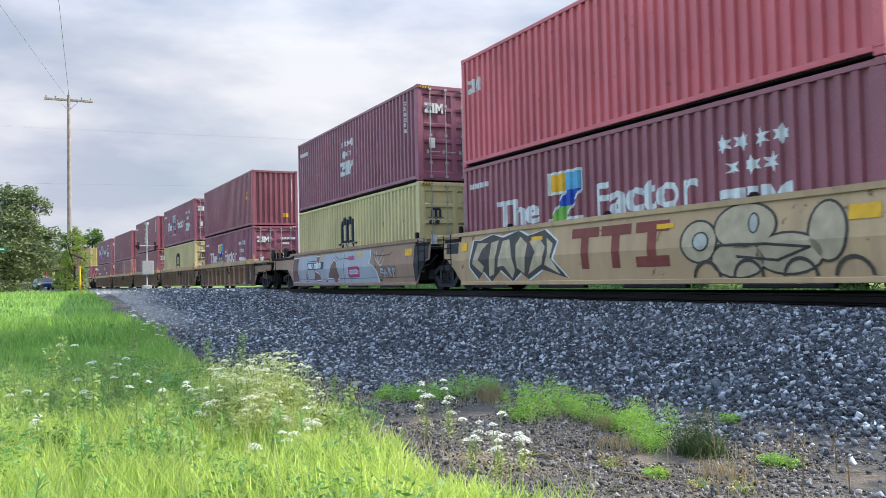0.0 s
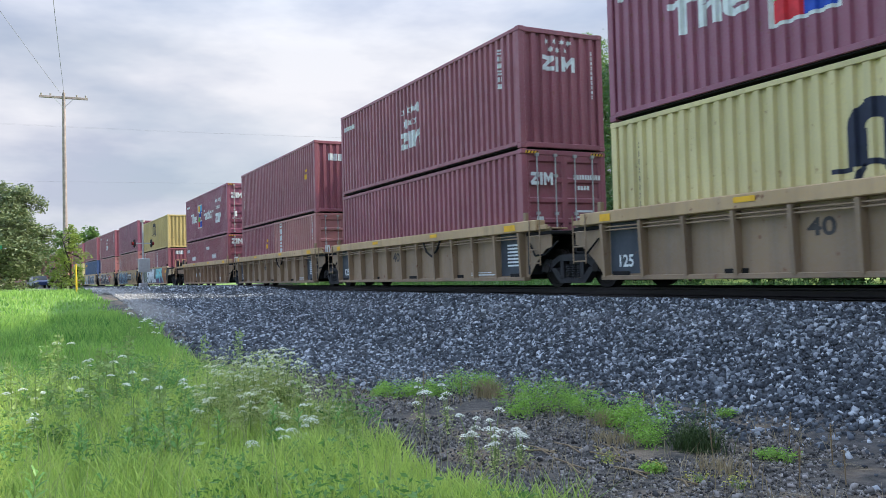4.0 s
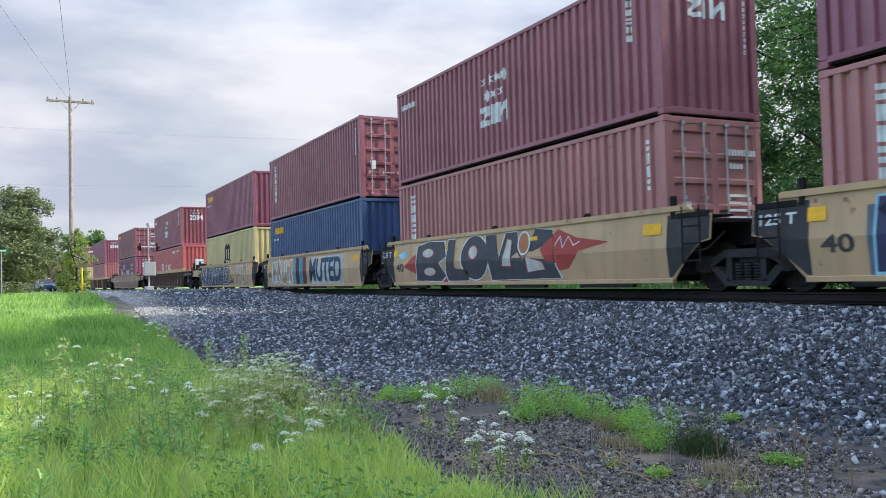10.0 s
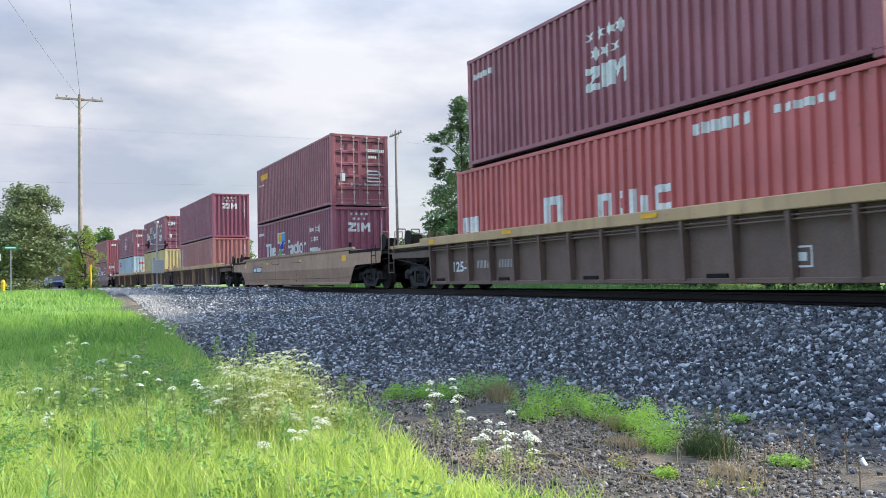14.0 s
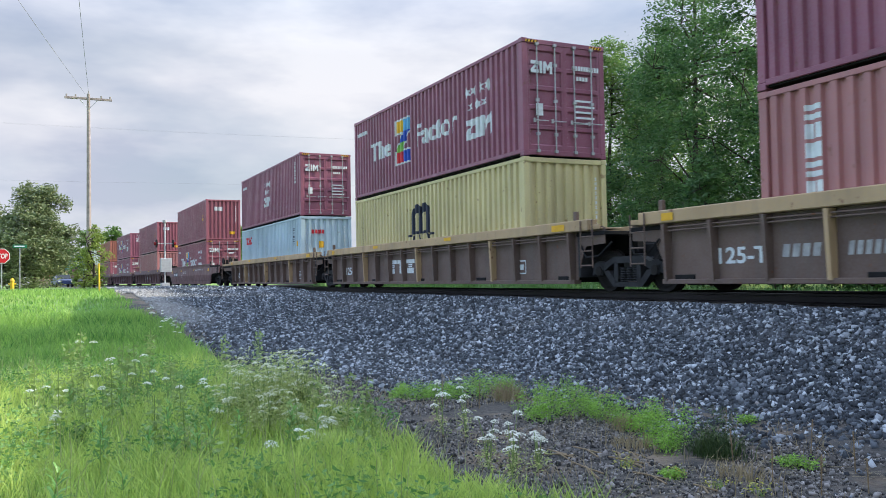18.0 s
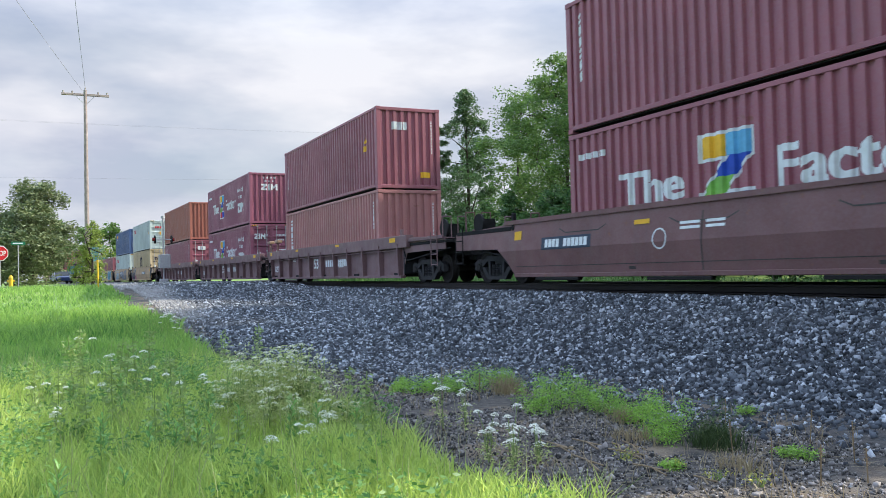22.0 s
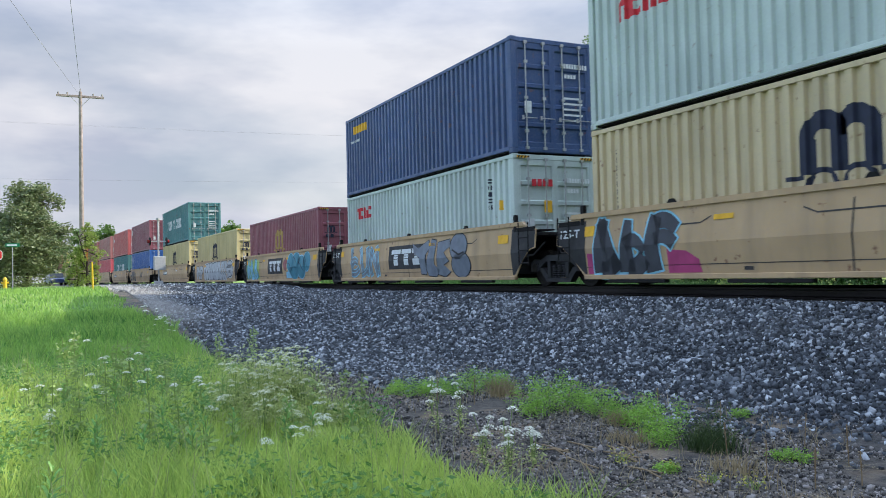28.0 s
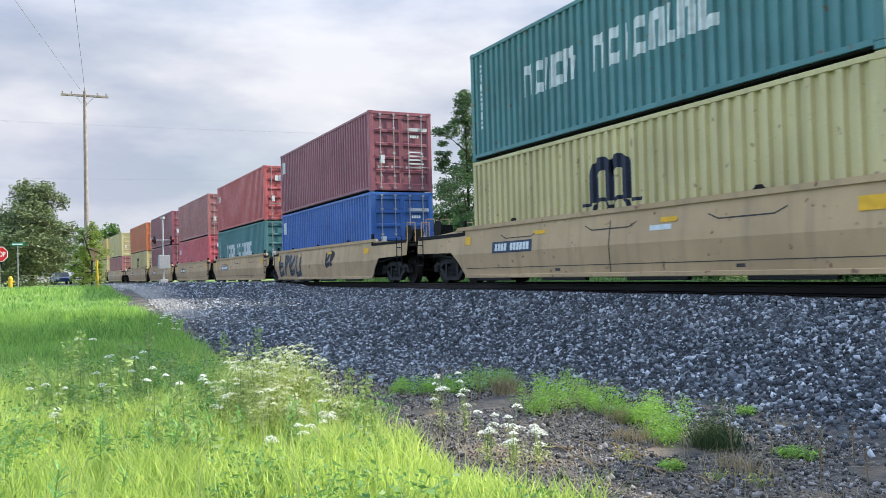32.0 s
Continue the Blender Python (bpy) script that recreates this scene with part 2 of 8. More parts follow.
def ground_material():
    m, t, b = node_mat("ground", 0.95)
    obj = t.nodes.new("ShaderNodeTexCoord").outputs["Object"]
    xyz = t.nodes.new("ShaderNodeSeparateXYZ")
    t.links.new(obj, xyz.inputs[0])
    soil = ramp(t, noise_node(t, 9, 8), (0.024, 0.022, 0.022), (0.115, 0.098, 0.086), 0.3, 0.75)
    straw = remap(t, noise_node(t, 1.1, 5), 0.52, 0.62)
    soil = blend(t, math_node(t, "MULTIPLY", straw, 0.75), soil, (0.20, 0.145, 0.10))
    stone = t.nodes.new("ShaderNodeTexVoronoi")
    stone.inputs["Scale"].default_value = 17
    tint = t.nodes.new("ShaderNodeSeparateColor")
    t.links.new(stone.outputs["Color"], tint.inputs[0])
    # gravel painted near black for the shade in gaps between loose stones
    grav = ramp(t, tint.outputs[0], (0.008, 0.009, 0.012), (0.055, 0.06, 0.07), 0.1, 1.0)
    grav = blend(t, remap(t, stone.outputs["Distance"], 0.0, 0.06, 1.0, 0.0), grav, (0.012, 0.012, 0.015))
    turf = ramp(t, noise_node(t, 14, 6), (0.06, 0.15, 0.03), (0.18, 0.30, 0.06), 0.3, 0.7)
    turf = blend(t, remap(t, noise_node(t, 0.35, 4), 0.42, 0.66, 0.0, 0.7), turf, (0.22, 0.29, 0.06))
    wob = noise_node(t, 0.9, 4)
    yy = math_node(t, "ADD", xyz.outputs[1], math_node(t, "MULTIPLY", wob, 1.6))
    # the line bends; beyond the bend the borders bend with it
    back = math_node(t, "MAXIMUM", math_node(t, "SUBTRACT", BEND, xyz.outputs[0]), 0.0)
    yy = math_node(t, "ADD", yy, math_node(t, "MULTIPLY", math_node(t, "MULTIPLY", back, back), 3e-4))
    to_soil = remap(t, math_node(t, "ADD", yy, remap(t, xyz.outputs[0], -21.0, -27.0, 0.0, 0.5)), 3.55, 3.85)
    to_grav = remap(t, math_node(t, "ADD", yy, remap(t, xyz.outputs[0], -9.0, -20.0, -0.3, 2.6)), 6.9, 7.7)
    off_grav = remap(t, yy, 17.2, 18.4)
    c = blend(t, to_soil, turf, soil)
    c = blend(t, to_grav, c, grav)
    c = blend(t, off_grav, c, turf)
    t.links.new(c, b.inputs["Base Color"])
    h = math_node(t, "ADD", noise_node(t, 30, 5), math_node(t, "MULTIPLY", stone.outputs["Distance"], 1.5))
    bump(t, b, h, 0.6, 0.05)
    return m


def build_ground():
    xs = grid_lines([(-1600, 0), (-300, 100), (-100, 10), (-45, 2.5), (-22, 1.0), (2, 0.5), (30, 3), (300, 40), (1200, 150)])
    ys = grid_lines([(-1500, 0), (-200, 130), (-30, 12), (-4, 2), (22, 0.4), (40, 3), (200, 16), (1500, 130)])
    verts = [(x, y, ground_z(x, y)) for x in xs for y in ys]
    n = len(ys)
    faces = [(i * n + j, (i + 1) * n + j, (i + 1) * n + j + 1, i * n + j + 1) for i in range(len(xs) - 1) for j in range(n - 1)]
    me = mesh_of("ground", verts, faces)
    for p in me.polygons:
        p.use_smooth = True
    ob = put("ground", me, ground_material())
    tagged(ob, "grass verge, bare cinder strip and sloping grey ballast bank", "ground", kind="structure")


build_ground()
STEEL = plain("rail_steel", (0.022, 0.017, 0.016), 0.55, 0.3, 6)
TIE_WOOD = plain("tie_wood", (0.06, 0.05, 0.042), 0.9, 0, 9, 0.3)


def sweep_along(profile, off, x0, x1, step, z):
    verts, faces = [], []
    n, k = len(profile), int((x1 - x0) / step)
    for i in range(k + 1):
        x = x0 + (x1 - x0) * i / k
        y, s = track_y(x), math.atan(track_slope(x))
        for u, w in profile:
            verts.append((x - math.sin(s) * (off + u), y + math.cos(s) * (off + u), z + w))
    for i in range(k):
        for j in range(n):
            a, b2 = i * n + j, i * n + (j + 1) % n
            faces.append((a, a + n, b2 + n, b2))
    return verts, faces


def build_track():
    root = new("railway_track")
    tagged(root, "worn steel rails on dark wooden ties in ballast", "track", kind="structure")
    prof = [(-0.07, -0.171), (0.07, -0.171), (0.07, -0.155), (0.012, -0.135), (0.012, -0.045), (0.037, -0.035), (0.037, -0.004),
            (0.03, 0.0), (-0.03, 0.0), (-0.037, -0.004), (-0.037, -0.035), (-0.012, -0.045), (-0.012, -0.135), (-0.07, -0.155)]
    for off in (-0.755, 0.755):
        v, f = sweep_along(prof, off, -320, 130, 5, 0)
        put("rail", mesh_of("rail", v, f), STEEL, root)
    tie = bm_mesh("tie", boxes((-0.11, 0.11, -1.3, 1.3, -0.36, -0.172), bevel=0.012))
    for i in range(150):
        x = -76 + i * 0.52
        put("tie", tie, TIE_WOOD, root, pose(x, track_y(x), random.uniform(-0.012, 0.0), 0, 0, math.degrees(math.atan(track_slope(x))) + random.uniform(-0.7, 0.7)))
    return root


build_track()

# ---- containers ----
CW = 2.438
PITCH = 0.278
MOVERS = []                                        # (thing, place along the train at the start, height)


def wave(x):
    """Depth of the side's corrugation at x: 0 outside, -62 mm inside."""
    k = (x / PITCH) % 1.0
    if k < 0.40:
        return 0.0
    if k < 0.51:
        return -0.062 * (k - 0.40) / 0.11
    if k < 0.89:
        return -0.062
    return -0.062 * (1.0 - k) / 0.11


def breaks(a, b):
    out, i = [], math.floor(a / PITCH)
    while i * PITCH < b:
        out += [PITCH * (i + k) for k in (0.0, 0.40, 0.51, 0.89)]
        i += 1
    return [v for v in out if a + 1e-4 < v < b - 1e-4]


def corrugated(length, height, thick=0.004):
    """A corrugated wall in x and z, its outside towards -y, with a back face."""
    xs = [-length / 2] + breaks(-length / 2, length / 2) + [length / 2]
    v, f = [], []
    for x in xs:
        d = -wave(x)
        v += [(x, d, 0), (x, d, height), (x, d + thick, height), (x, d + thick, 0)]
    for i in range(len(xs) - 1):
        a, b = 4 * i, 4 * i + 4
        f += [(a, b, b + 1, a + 1), (a + 3, a + 2, b + 2, b + 3), (a + 1, b + 1, b + 2, a + 2), (a, a + 3, b + 3, b)]
    return mesh_of("corrugated_panel", v, f)


def door_leaf(width, height):
    """A door leaf in y and z facing +x, with pressed horizontal recesses."""
    z, n = 0.10, 5
    step = (height - 0.2) / n
    v, f, prof = [], [], [(0.0, 0.0)]
    for i in range(n):
        a, b = z + step * i + 0.04, z + step * (i + 1) - 0.04
        prof += [(a, 0.0), (a + 0.035, -0.042), (b - 0.035, -0.042), (b, 0.0)]
    prof.append((height, 0.0))
    rim = 0.07
    for y, flat in ((0.0, 1), (rim, 1), (rim + 0.03, 0), (width - rim - 0.03, 0), (width - rim, 1), (width, 1)):
        for zz, d in prof:
            v.append((0.0 if flat else d, y, zz))
    m = len(prof)
    for i in range(5):
        for j in range(m - 1):
            f.append((i * m + j, (i + 1) * m + j, (i + 1) * m + j + 1, i * m + j + 1))
    k = len(v)
    v += [(-0.07, 0, 0), (-0.07, width, 0), (-0.07, width, height), (-0.07, 0, height)]
    f += [(k, k + 3, k + 2, k + 1)]
    return mesh_of("door", v, f)


CACHE = {}
CREASE, FOLD = 0.80, 0.11                        # the fold along a smooth well side


def container_parts(length, tall):
    if (length, tall) in CACHE:
        return CACHE[length, tall]
    h = length / 2
    p = {}
    p["side"] = corrugated(length - 0.30, tall - 0.24)
    p["end"] = corrugated(CW - 0.26, tall - 0.26)
    p["post"] = bm_mesh("corner_post", boxes((-0.08, 0.08, -0.075, 0.075, 0.118, tall - 0.118), bevel=0.012))
    p["cast"] = bm_mesh("corner_casting", boxes((-0.089, 0.089, -0.081, 0.081, -0.059, 0.059), bevel=0.01))
    p["top"] = bm_mesh("top_rail", boxes((-h + 0.17, h - 0.17, -0.03, 0.03, -0.045, 0.045), bevel=0.008))
    p["bottom"] = bm_mesh("bottom_rail", boxes((-h + 0.17, h - 0.17, -0.03, 0.03, -0.02, 0.08), bevel=0.008))
    p["header"] = bm_mesh("end_beam", boxes((-0.05, 0.05, -CW / 2 + 0.15, CW / 2 - 0.15, -0.06, 0.06), bevel=0.01))
    p["roof"] = bm_mesh("roof_panel", boxes((-h + 0.1, h - 0.1, -CW / 2 + 0.05, CW / 2 - 0.05, tall - 0.045, tall - 0.02)))
    p["floor"] = bm_mesh("floor_panel", boxes((-h + 0.1, h - 0.1, -CW / 2 + 0.05, CW / 2 - 0.05, 0.04, 0.16)))
    p["door"] = door_leaf(CW / 2 - 0.14, tall - 0.26)
    bm = rods([((0, 0, -0.02), (0, 0, tall - 0.24))], 0.019)
    for z in (0.0, 0.42, 1.25, tall - 0.75, tall - 0.26):
        box(bm, -0.03, 0.03, -0.045, 0.045, z - 0.035, z + 0.035)
    p["rod"] = bm_mesh("locking_rod", bm)
    hb = rods([((0.02, -0.02, 0), (0.02, 0.40, 0.0))], 0.014)
    box(hb, 0.0, 0.03, -0.03, 0.03, -0.05, 0.05)
    p["handle"] = bm_mesh("door_handle", hb)
    CACHE[length, tall] = p
    return p


WHITE = plain("marking_white", (0.62, 0.66, 0.68), 0.6, 0, 6, 0.15)
NAVY = plain("marking_navy", (0.02, 0.025, 0.05), 0.6, 0, 6, 0.2)
YELLOW = plain("marking_yellow", (0.72, 0.40, 0.03), 0.6, 0, 6, 0.15)
RED = plain("marking_red", (0.55, 0.03, 0.045), 0.6, 0, 6, 0.2)
GOLD = plain("marking_gold", (0.45, 0.31, 0.10), 0.6, 0, 6, 0.2)
SKYBLUE = plain("marking_sky_blue", (0.12, 0.38, 0.62), 0.6, 0, 6, 0.2)
GREEN = plain("marking_green", (0.18, 0.42, 0.08), 0.6, 0, 6, 0.2)
GALV = plain("galvanised", (0.42, 0.43, 0.45), 0.45, 0.6, 10, 0.2)
DARK = plain("dark_iron", (0.0085, 0.008, 0.009), 0.85, 0.0, 5, 0.35)
SIGN_BLUE = plain("sign_pale_blue", (0.50, 0.66, 0.76), 0.5, 0, 4, 0.08)
COBALT = plain("marking_cobalt", (0.02, 0.07, 0.42), 0.6, 0, 6, 0.2)
ORANGE = plain("marking_orange", (0.62, 0.16, 0.03), 0.6, 0, 6, 0.2)


GLYPHS = {}


def glyphs(text, size, x=0.0, z=0.0, squeeze=1.0):
    """The outlines of lettering as flat polygons in x and z, from the built-in font."""
    if text in GLYPHS:
        return [[(x + a * size * squeeze, z + c * size) for a, c in pl] for pl in GLYPHS[text]]
    size0, size = size, 1.0
    cu = bpy.data.curves.new("lettering", "FONT")
    cu.body, cu.size, cu.offset = text, size, 0.022 * size
    ob = bpy.data.objects.new("lettering", cu)
    scene.collection.objects.link(ob)
    dg = bpy.context.evaluated_depsgraph_get()
    me = bpy.data.meshes.new_from_object(ob.evaluated_get(dg))
    GLYPHS[text] = [[(me.vertices[i].co.x, me.vertices[i].co.y) for i in p.vertices] for p in me.polygons]
    bpy.data.objects.remove(ob)
    bpy.data.curves.remove(cu)
    bpy.data.meshes.remove(me)
    return glyphs(text, size0, x, z, squeeze)


def fitted(text, x0, x1, z0, z1):
    """Lettering that fills a box in x and z."""
    polys = glyphs(text, 1.0)
    xs, zs = [q[0] for p in polys for q in p], [q[1] for p in polys for q in p]
    kx, kz = (x1 - x0) / (max(xs) - min(xs)), (z1 - z0) / (max(zs) - min(zs))
    return [[(x0 + (x - min(xs)) * kx, z0 + (z - min(zs)) * kz) for x, z in p] for p in polys]


for word in ("The", "Factor", "STOP", "125", "125 T", "125-T", "125T", "53", "40", "SML", "MUTED", "BLOWME", "RIP", "!!!"):
    glyphs(word, 1.0)


def bar(x0, z0, x1, z1, lean=0.0):
    return [(x0, z0), (x1, z0), (x1 + lean, z1), (x0 + lean, z1)]


def star(cx, cz, r):
    return [(cx + (r if i % 2 == 0 else r * 0.45) * math.sin(math.pi * i / 6), cz + (r if i % 2 == 0 else r * 0.45) * math.cos(math.pi * i / 6)) for i in range(12)]


def ring(cx, cz, r0, r1, a0, a1, n=10):
    return [[(cx + r * math.cos(a), cz + r * math.sin(a)) for r, a in ((r0, u), (r1, u), (r1, w), (r0, w))]
            for u, w in zip(np.linspace(a0, a1, n + 1)[:-1], np.linspace(a0, a1, n + 1)[1:])]


def decal(name, polys, mat, parent, proud=0.003, wavy=True, label="", shift=0.0, crease=False):
    """Paint as a thin skin in x and z that follows the corrugation."""
    key = (name, len(polys), round(sum(p[0][0] * 3.1 + p[0][1] for p in polys), 4), wavy, crease)
    if key not in CACHE:
        bm = bmesh.new()
        for pl in polys:
            try:
                bm.faces.new([bm.verts.new((x, 0, z)) for x, z in pl])
            except ValueError:
                pass
        if wavy and bm.verts:
            xs = [v.co.x for v in bm.verts]
            for c in breaks(min(xs), max(xs)):
                bmesh.ops.bisect_plane(bm, geom=bm.verts[:] + bm.edges[:] + bm.faces[:], plane_co=(c, 0, 0), plane_no=(1, 0, 0))
            for v in bm.verts:
                v.co.y = -wave(v.co.x)
        if crease:
            bmesh.ops.bisect_plane(bm, geom=bm.verts[:] + bm.edges[:] + bm.faces[:], plane_co=(0, 0, CREASE), plane_no=(0, 0, 1))
            for v in bm.verts:
                v.co.y += FOLD * abs(v.co.z - CREASE)
        for v in bm.verts:
            v.co.y -= proud
        CACHE[key] = bm_mesh(name, bm)
    ob = put(name, CACHE[key], mat, parent, pose(0, shift, 0), label)
    return tagged(ob, kind="stuff") if len(polys) > 2 else ob


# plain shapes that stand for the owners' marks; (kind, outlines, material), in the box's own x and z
def mark_block(x, z, w, h, lean=0.0):
    """Three heavy blocks: a zigzag, a bar, and a notched block."""
    a, g = w * 0.36, w * 0.05
    zig = [[(x, z + h), (x + a, z + h), (x + a, z + h * 0.72), (x, z + h * 0.72)], [(x, z), (x + a, z), (x + a, z + h * 0.28), (x, z + h * 0.28)],
           [(x, z + h * 0.28), (x + a * 0.42, z + h * 0.28), (x + a, z + h * 0.72), (x + a * 0.58, z + h * 0.72)]]
    b0 = x + a + g
    mid = [bar(b0, z, b0 + w * 0.12, z + h)]
    c0, c1 = b0 + w * 0.12 + g, x + w
    k = (c1 - c0) / 5
    note = [bar(c0, z, c0 + 1.35 * k, z + h), bar(c1 - 1.35 * k, z, c1, z + h),
            [(c0 + 1.35 * k, z + h), (c0 + 1.35 * k, z + h * 0.62), (c0 + 2.5 * k, z + h * 0.2), (c0 + 2.5 * k, z + h * 0.62)],
            [(c1 - 1.35 * k, z + h), (c0 + 2.5 * k, z + h * 0.62), (c0 + 2.5 * k, z + h * 0.2), (c1 - 1.35 * k, z + h * 0.62)]]
    return zig + mid + note


def stars_over(x, z, w, r):
    return [star(x + w * (i + 0.5) / 4, z + 2.4 * r, r) for i in range(4)] + [star(x + w * (i + 1) / 4, z, r) for i in range(3)]


def mark_m(x, z, w, h):
    """Two arches on three legs over a wavy line."""
    leg = w * 0.23
    out = []
    cs = [x, x + (w - leg) / 2, x + w - leg]
    top = z + h - (cs[1] - cs[0]) / 2 - leg / 2
    out += [bar(c, z + h * 0.2, c + leg, top) for c in cs]
    for i in (0, 1):
        cx = (cs[i] + cs[i + 1] + leg) / 2
        ro = (cs[1] - cs[0]) / 2 + leg / 2
        out += ring(cx, top, ro - leg * 0.9, ro, 0, math.pi, 8)
    for i in (0, 1):
        cx = x + w * (0.28 + 0.44 * i)
        out += ring(cx, z + h * 0.02, w * 0.16, w * 0.22, 0.15, math.pi - 0.15, 7)
    out += [bar(x - w * 0.22, z + h * 0.14, x + w * 0.06, z + h * 0.2), bar(x + w * 0.94, z + h * 0.14, x + w * 1.22, z + h * 0.2)]
    return out


def blocks(x, z, widths, h, gap=0.06, lean=0.0, notch=0.3):
    """A row of plain blocks, one for each letter, each with a slit so that it does not look solid."""
    out = []
    for i, w in enumerate(widths):
        if h < 0.3:
            out.append(bar(x, z, x + w, z + h, lean))
            x += w + gap
            continue
        out.append(bar(x, z, x + w * 0.32, z + h, lean))
        if i % 3 != 2:
            out.append(bar(x + w * 0.32, z + h * (1 - notch), x + w, z + h, lean * 0.3))
        if i % 2 == 0:
            out.append(bar(x + w * 0.68, z, x + w, z + h * (1 - notch), lean))
        else:
            out.append(bar(x + w * 0.32, z, x + w, z + h * notch, lean * 0.3))
        x += w + gap
    return out


def column(x, z, n, w, h, gap=0.05):
    """A column of plain heavy shapes, from the top down."""
    out = []
    for i in range(n):
        b, t = z - i * (h + gap) - h, z - i * (h + gap)
        if i % 3 == 0:
            out += [bar(x, b + h * 0.62, x + w, t), bar(x, b, x + w, b + h * 0.38)]
        elif i % 3 == 1:
            out += [bar(x, b, x + w * 0.4, t), bar(x + w * 0.6, b, x + w, t)]
        else:
            out += [bar(x, b, x + w, t)]
    return out


def side_marks(c, style, length):
    """Marks on the box's side towards the grass."""
    h = length / 2
    y = -CW / 2 + 0.012
    if style in ("factor", "factor2"):
        decal("lettering", fitted("The", -h + 1.72, -h + 3.54, 1.2, 1.84), WHITE, c, label="white words", shift=y)
        decal("lettering", fitted("Factor", -h + 5.68, -h + 8.62, 1.18, 1.86), WHITE, c, label="white words", shift=y)
        x, z = -h + 4.03, 0.84
        pieces = [(bar(x, z + 1.0, x + 0.55, z + 1.38), YELLOW), (bar(x + 0.55, z + 1.0, x + 1.13, z + 1.38), SKYBLUE), ([(x + 0.62, z + 1.0), (x + 0.30, z + 0.66), (x + 0.80, z + 0.66), (x + 1.13, z + 1.0)], COBALT),
                  ([(x + 0.30, z + 0.66), (x, z + 0.36), (x + 0.52, z + 0.36), (x + 0.80, z + 0.66)], GREEN), (bar(x, z, x + 0.55, z + 0.36), RED), (bar(x + 0.55, z, x + 1.13, z + 0.36), COBALT)]
        k = 0.06
        rim = [bar(x - k, z + 1.0 - k, x + 1.13 + k, z + 1.38 + k), bar(x - k, z - k, x + 1.13 + k, z + 0.36 + k), [(x + 0.62 - k, z + 1.0), (x - k, z + 0.36), (x + 0.52 + k, z + 0.36), (x + 1.13 + k, z + 1.0)]]
        for i, pl in enumerate(rim):
            decal("emblem", [pl], WHITE, c, 0.003 + 0.001 * i, shift=y)
        for pl, mt in pieces:
            decal("emblem", [pl], mt, c, 0.008, shift=y)
        decal("emblem", mark_block(-h + 9.05, 0.82, 1.55, 0.55) + stars_over(-h + 9.0, 1.72, 1.6, 0.17), WHITE, c, shift=y)
        decal("number_marking", blocks(-h + 0.35, 2.3, [0.1] * 7, 0.13, 0.03), WHITE, c, shift=y)
    elif style == "block":
        decal("emblem", mark_block(-h + 5.33, 0.92, 1.34, 0.5) + stars_over(-h + 5.33, 1.68, 1.34, 0.16), WHITE, c, shift=y)
        decal("number_marking", blocks(-h + 0.35, 2.3, [0.1] * 8, 0.15, 0.03), WHITE, c, shift=y)
        decal("number_marking", column(h - 1.0, 2.55, 6, 0.1, 0.12), WHITE, c, shift=y)
    elif style in ("m_navy", "m_gold"):
        decal("emblem", mark_m(-h + 5.25, 1.12, 1.4, 1.18), NAVY if style == "m_navy" else GOLD, c, shift=y)
        decal("number_marking", column(-h + 0.75, 2.4, 9, 0.08, 0.11), NAVY if style == "m_navy" else WHITE, c, shift=y)
    elif style == "letters_red":
        decal("emblem", blocks(-h + 0.97, 2.02, [0.33, 0.33, 0.33, 0.28], 0.4, 0.06), RED, c, shift=y)
        decal("number_marking", column(h - 1.3, 2.4, 5, 0.1, 0.12), NAVY, c, shift=y)
        decal("hazard_sticker", [bar(h - 0.75, 1.55, h - 0.6, 1.8)], YELLOW, c, shift=y)
    elif style == "letters_yellow":
        decal("emblem", blocks(-h + 0.69, 2.25, [0.26] * 5, 0.28, 0.04), YELLOW, c, shift=y)
        decal("number_marking", blocks(-h + 0.5, 1.95, [0.08] * 9, 0.08, 0.03), WHITE, c, shift=y)
    elif style == "down":
        decal("emblem", column(-h + 0.9, 2.52, 6, 0.3, 0.23, 0.06), WHITE, c, shift=y)
        decal("number_marking", column(h - 0.55, 2.5, 4, 0.1, 0.2), WHITE, c, shift=y)
    elif style == "down_small":
        decal("emblem", column(-h + 0.4, 2.55, 6, 0.17, 0.2, 0.05), WHITE, c, shift=y)
        decal("number_marking", column(h - 0.9, 2.4, 5, 0.07, 0.13), WHITE, c, shift=y)
        decal("hazard_sticker", [[(h - 1.3, 1.75), (h - 1.0, 1.75), (h - 1.15, 2.05)], bar(h - 1.4, 1.45, h - 1.05, 1.65)], YELLOW, c, shift=y)
    elif style == "line_row":
        decal("emblem", blocks(-h + 4.3, 1.15, [0.75], 0.62, 0.2) + blocks(-h + 6.4, 1.15, [0.45, 0.16, 0.5, 0.5], 0.5, 0.2), WHITE, c, shift=y)
        decal("number_marking", blocks(-h + 9.2, 2.42, [0.18] * 6, 0.2, 0.05) + blocks(-h + 11.0, 2.48, [0.15] * 6, 0.13, 0.05) + blocks(-h + 0.3, 1.2, [0.3], 0.4), WHITE, c, shift=y)
        decal("sign_patch", [bar(-h + 0.75, 1.15, -h + 1.15, 1.6)], WHITE, c, shift=y)
    elif style == "words_row":
        decal("emblem", blocks(-h + 2.66, 1.2, [0.40, 0.38, 0.13, 0.4, 0.4], 0.74, 0.11, 0.03) + blocks(-h + 5.44, 1.2, [0.42, 0.42, 0.14, 0.4, 0.4, 0.14, 0.42, 0.45], 0.74, 0.12, 0.03), WHITE, c, shift=y)
        decal("number_marking", column(-h + 0.5, 2.5, 7, 0.13, 0.2), WHITE, c, shift=y)
    elif style == "patch":
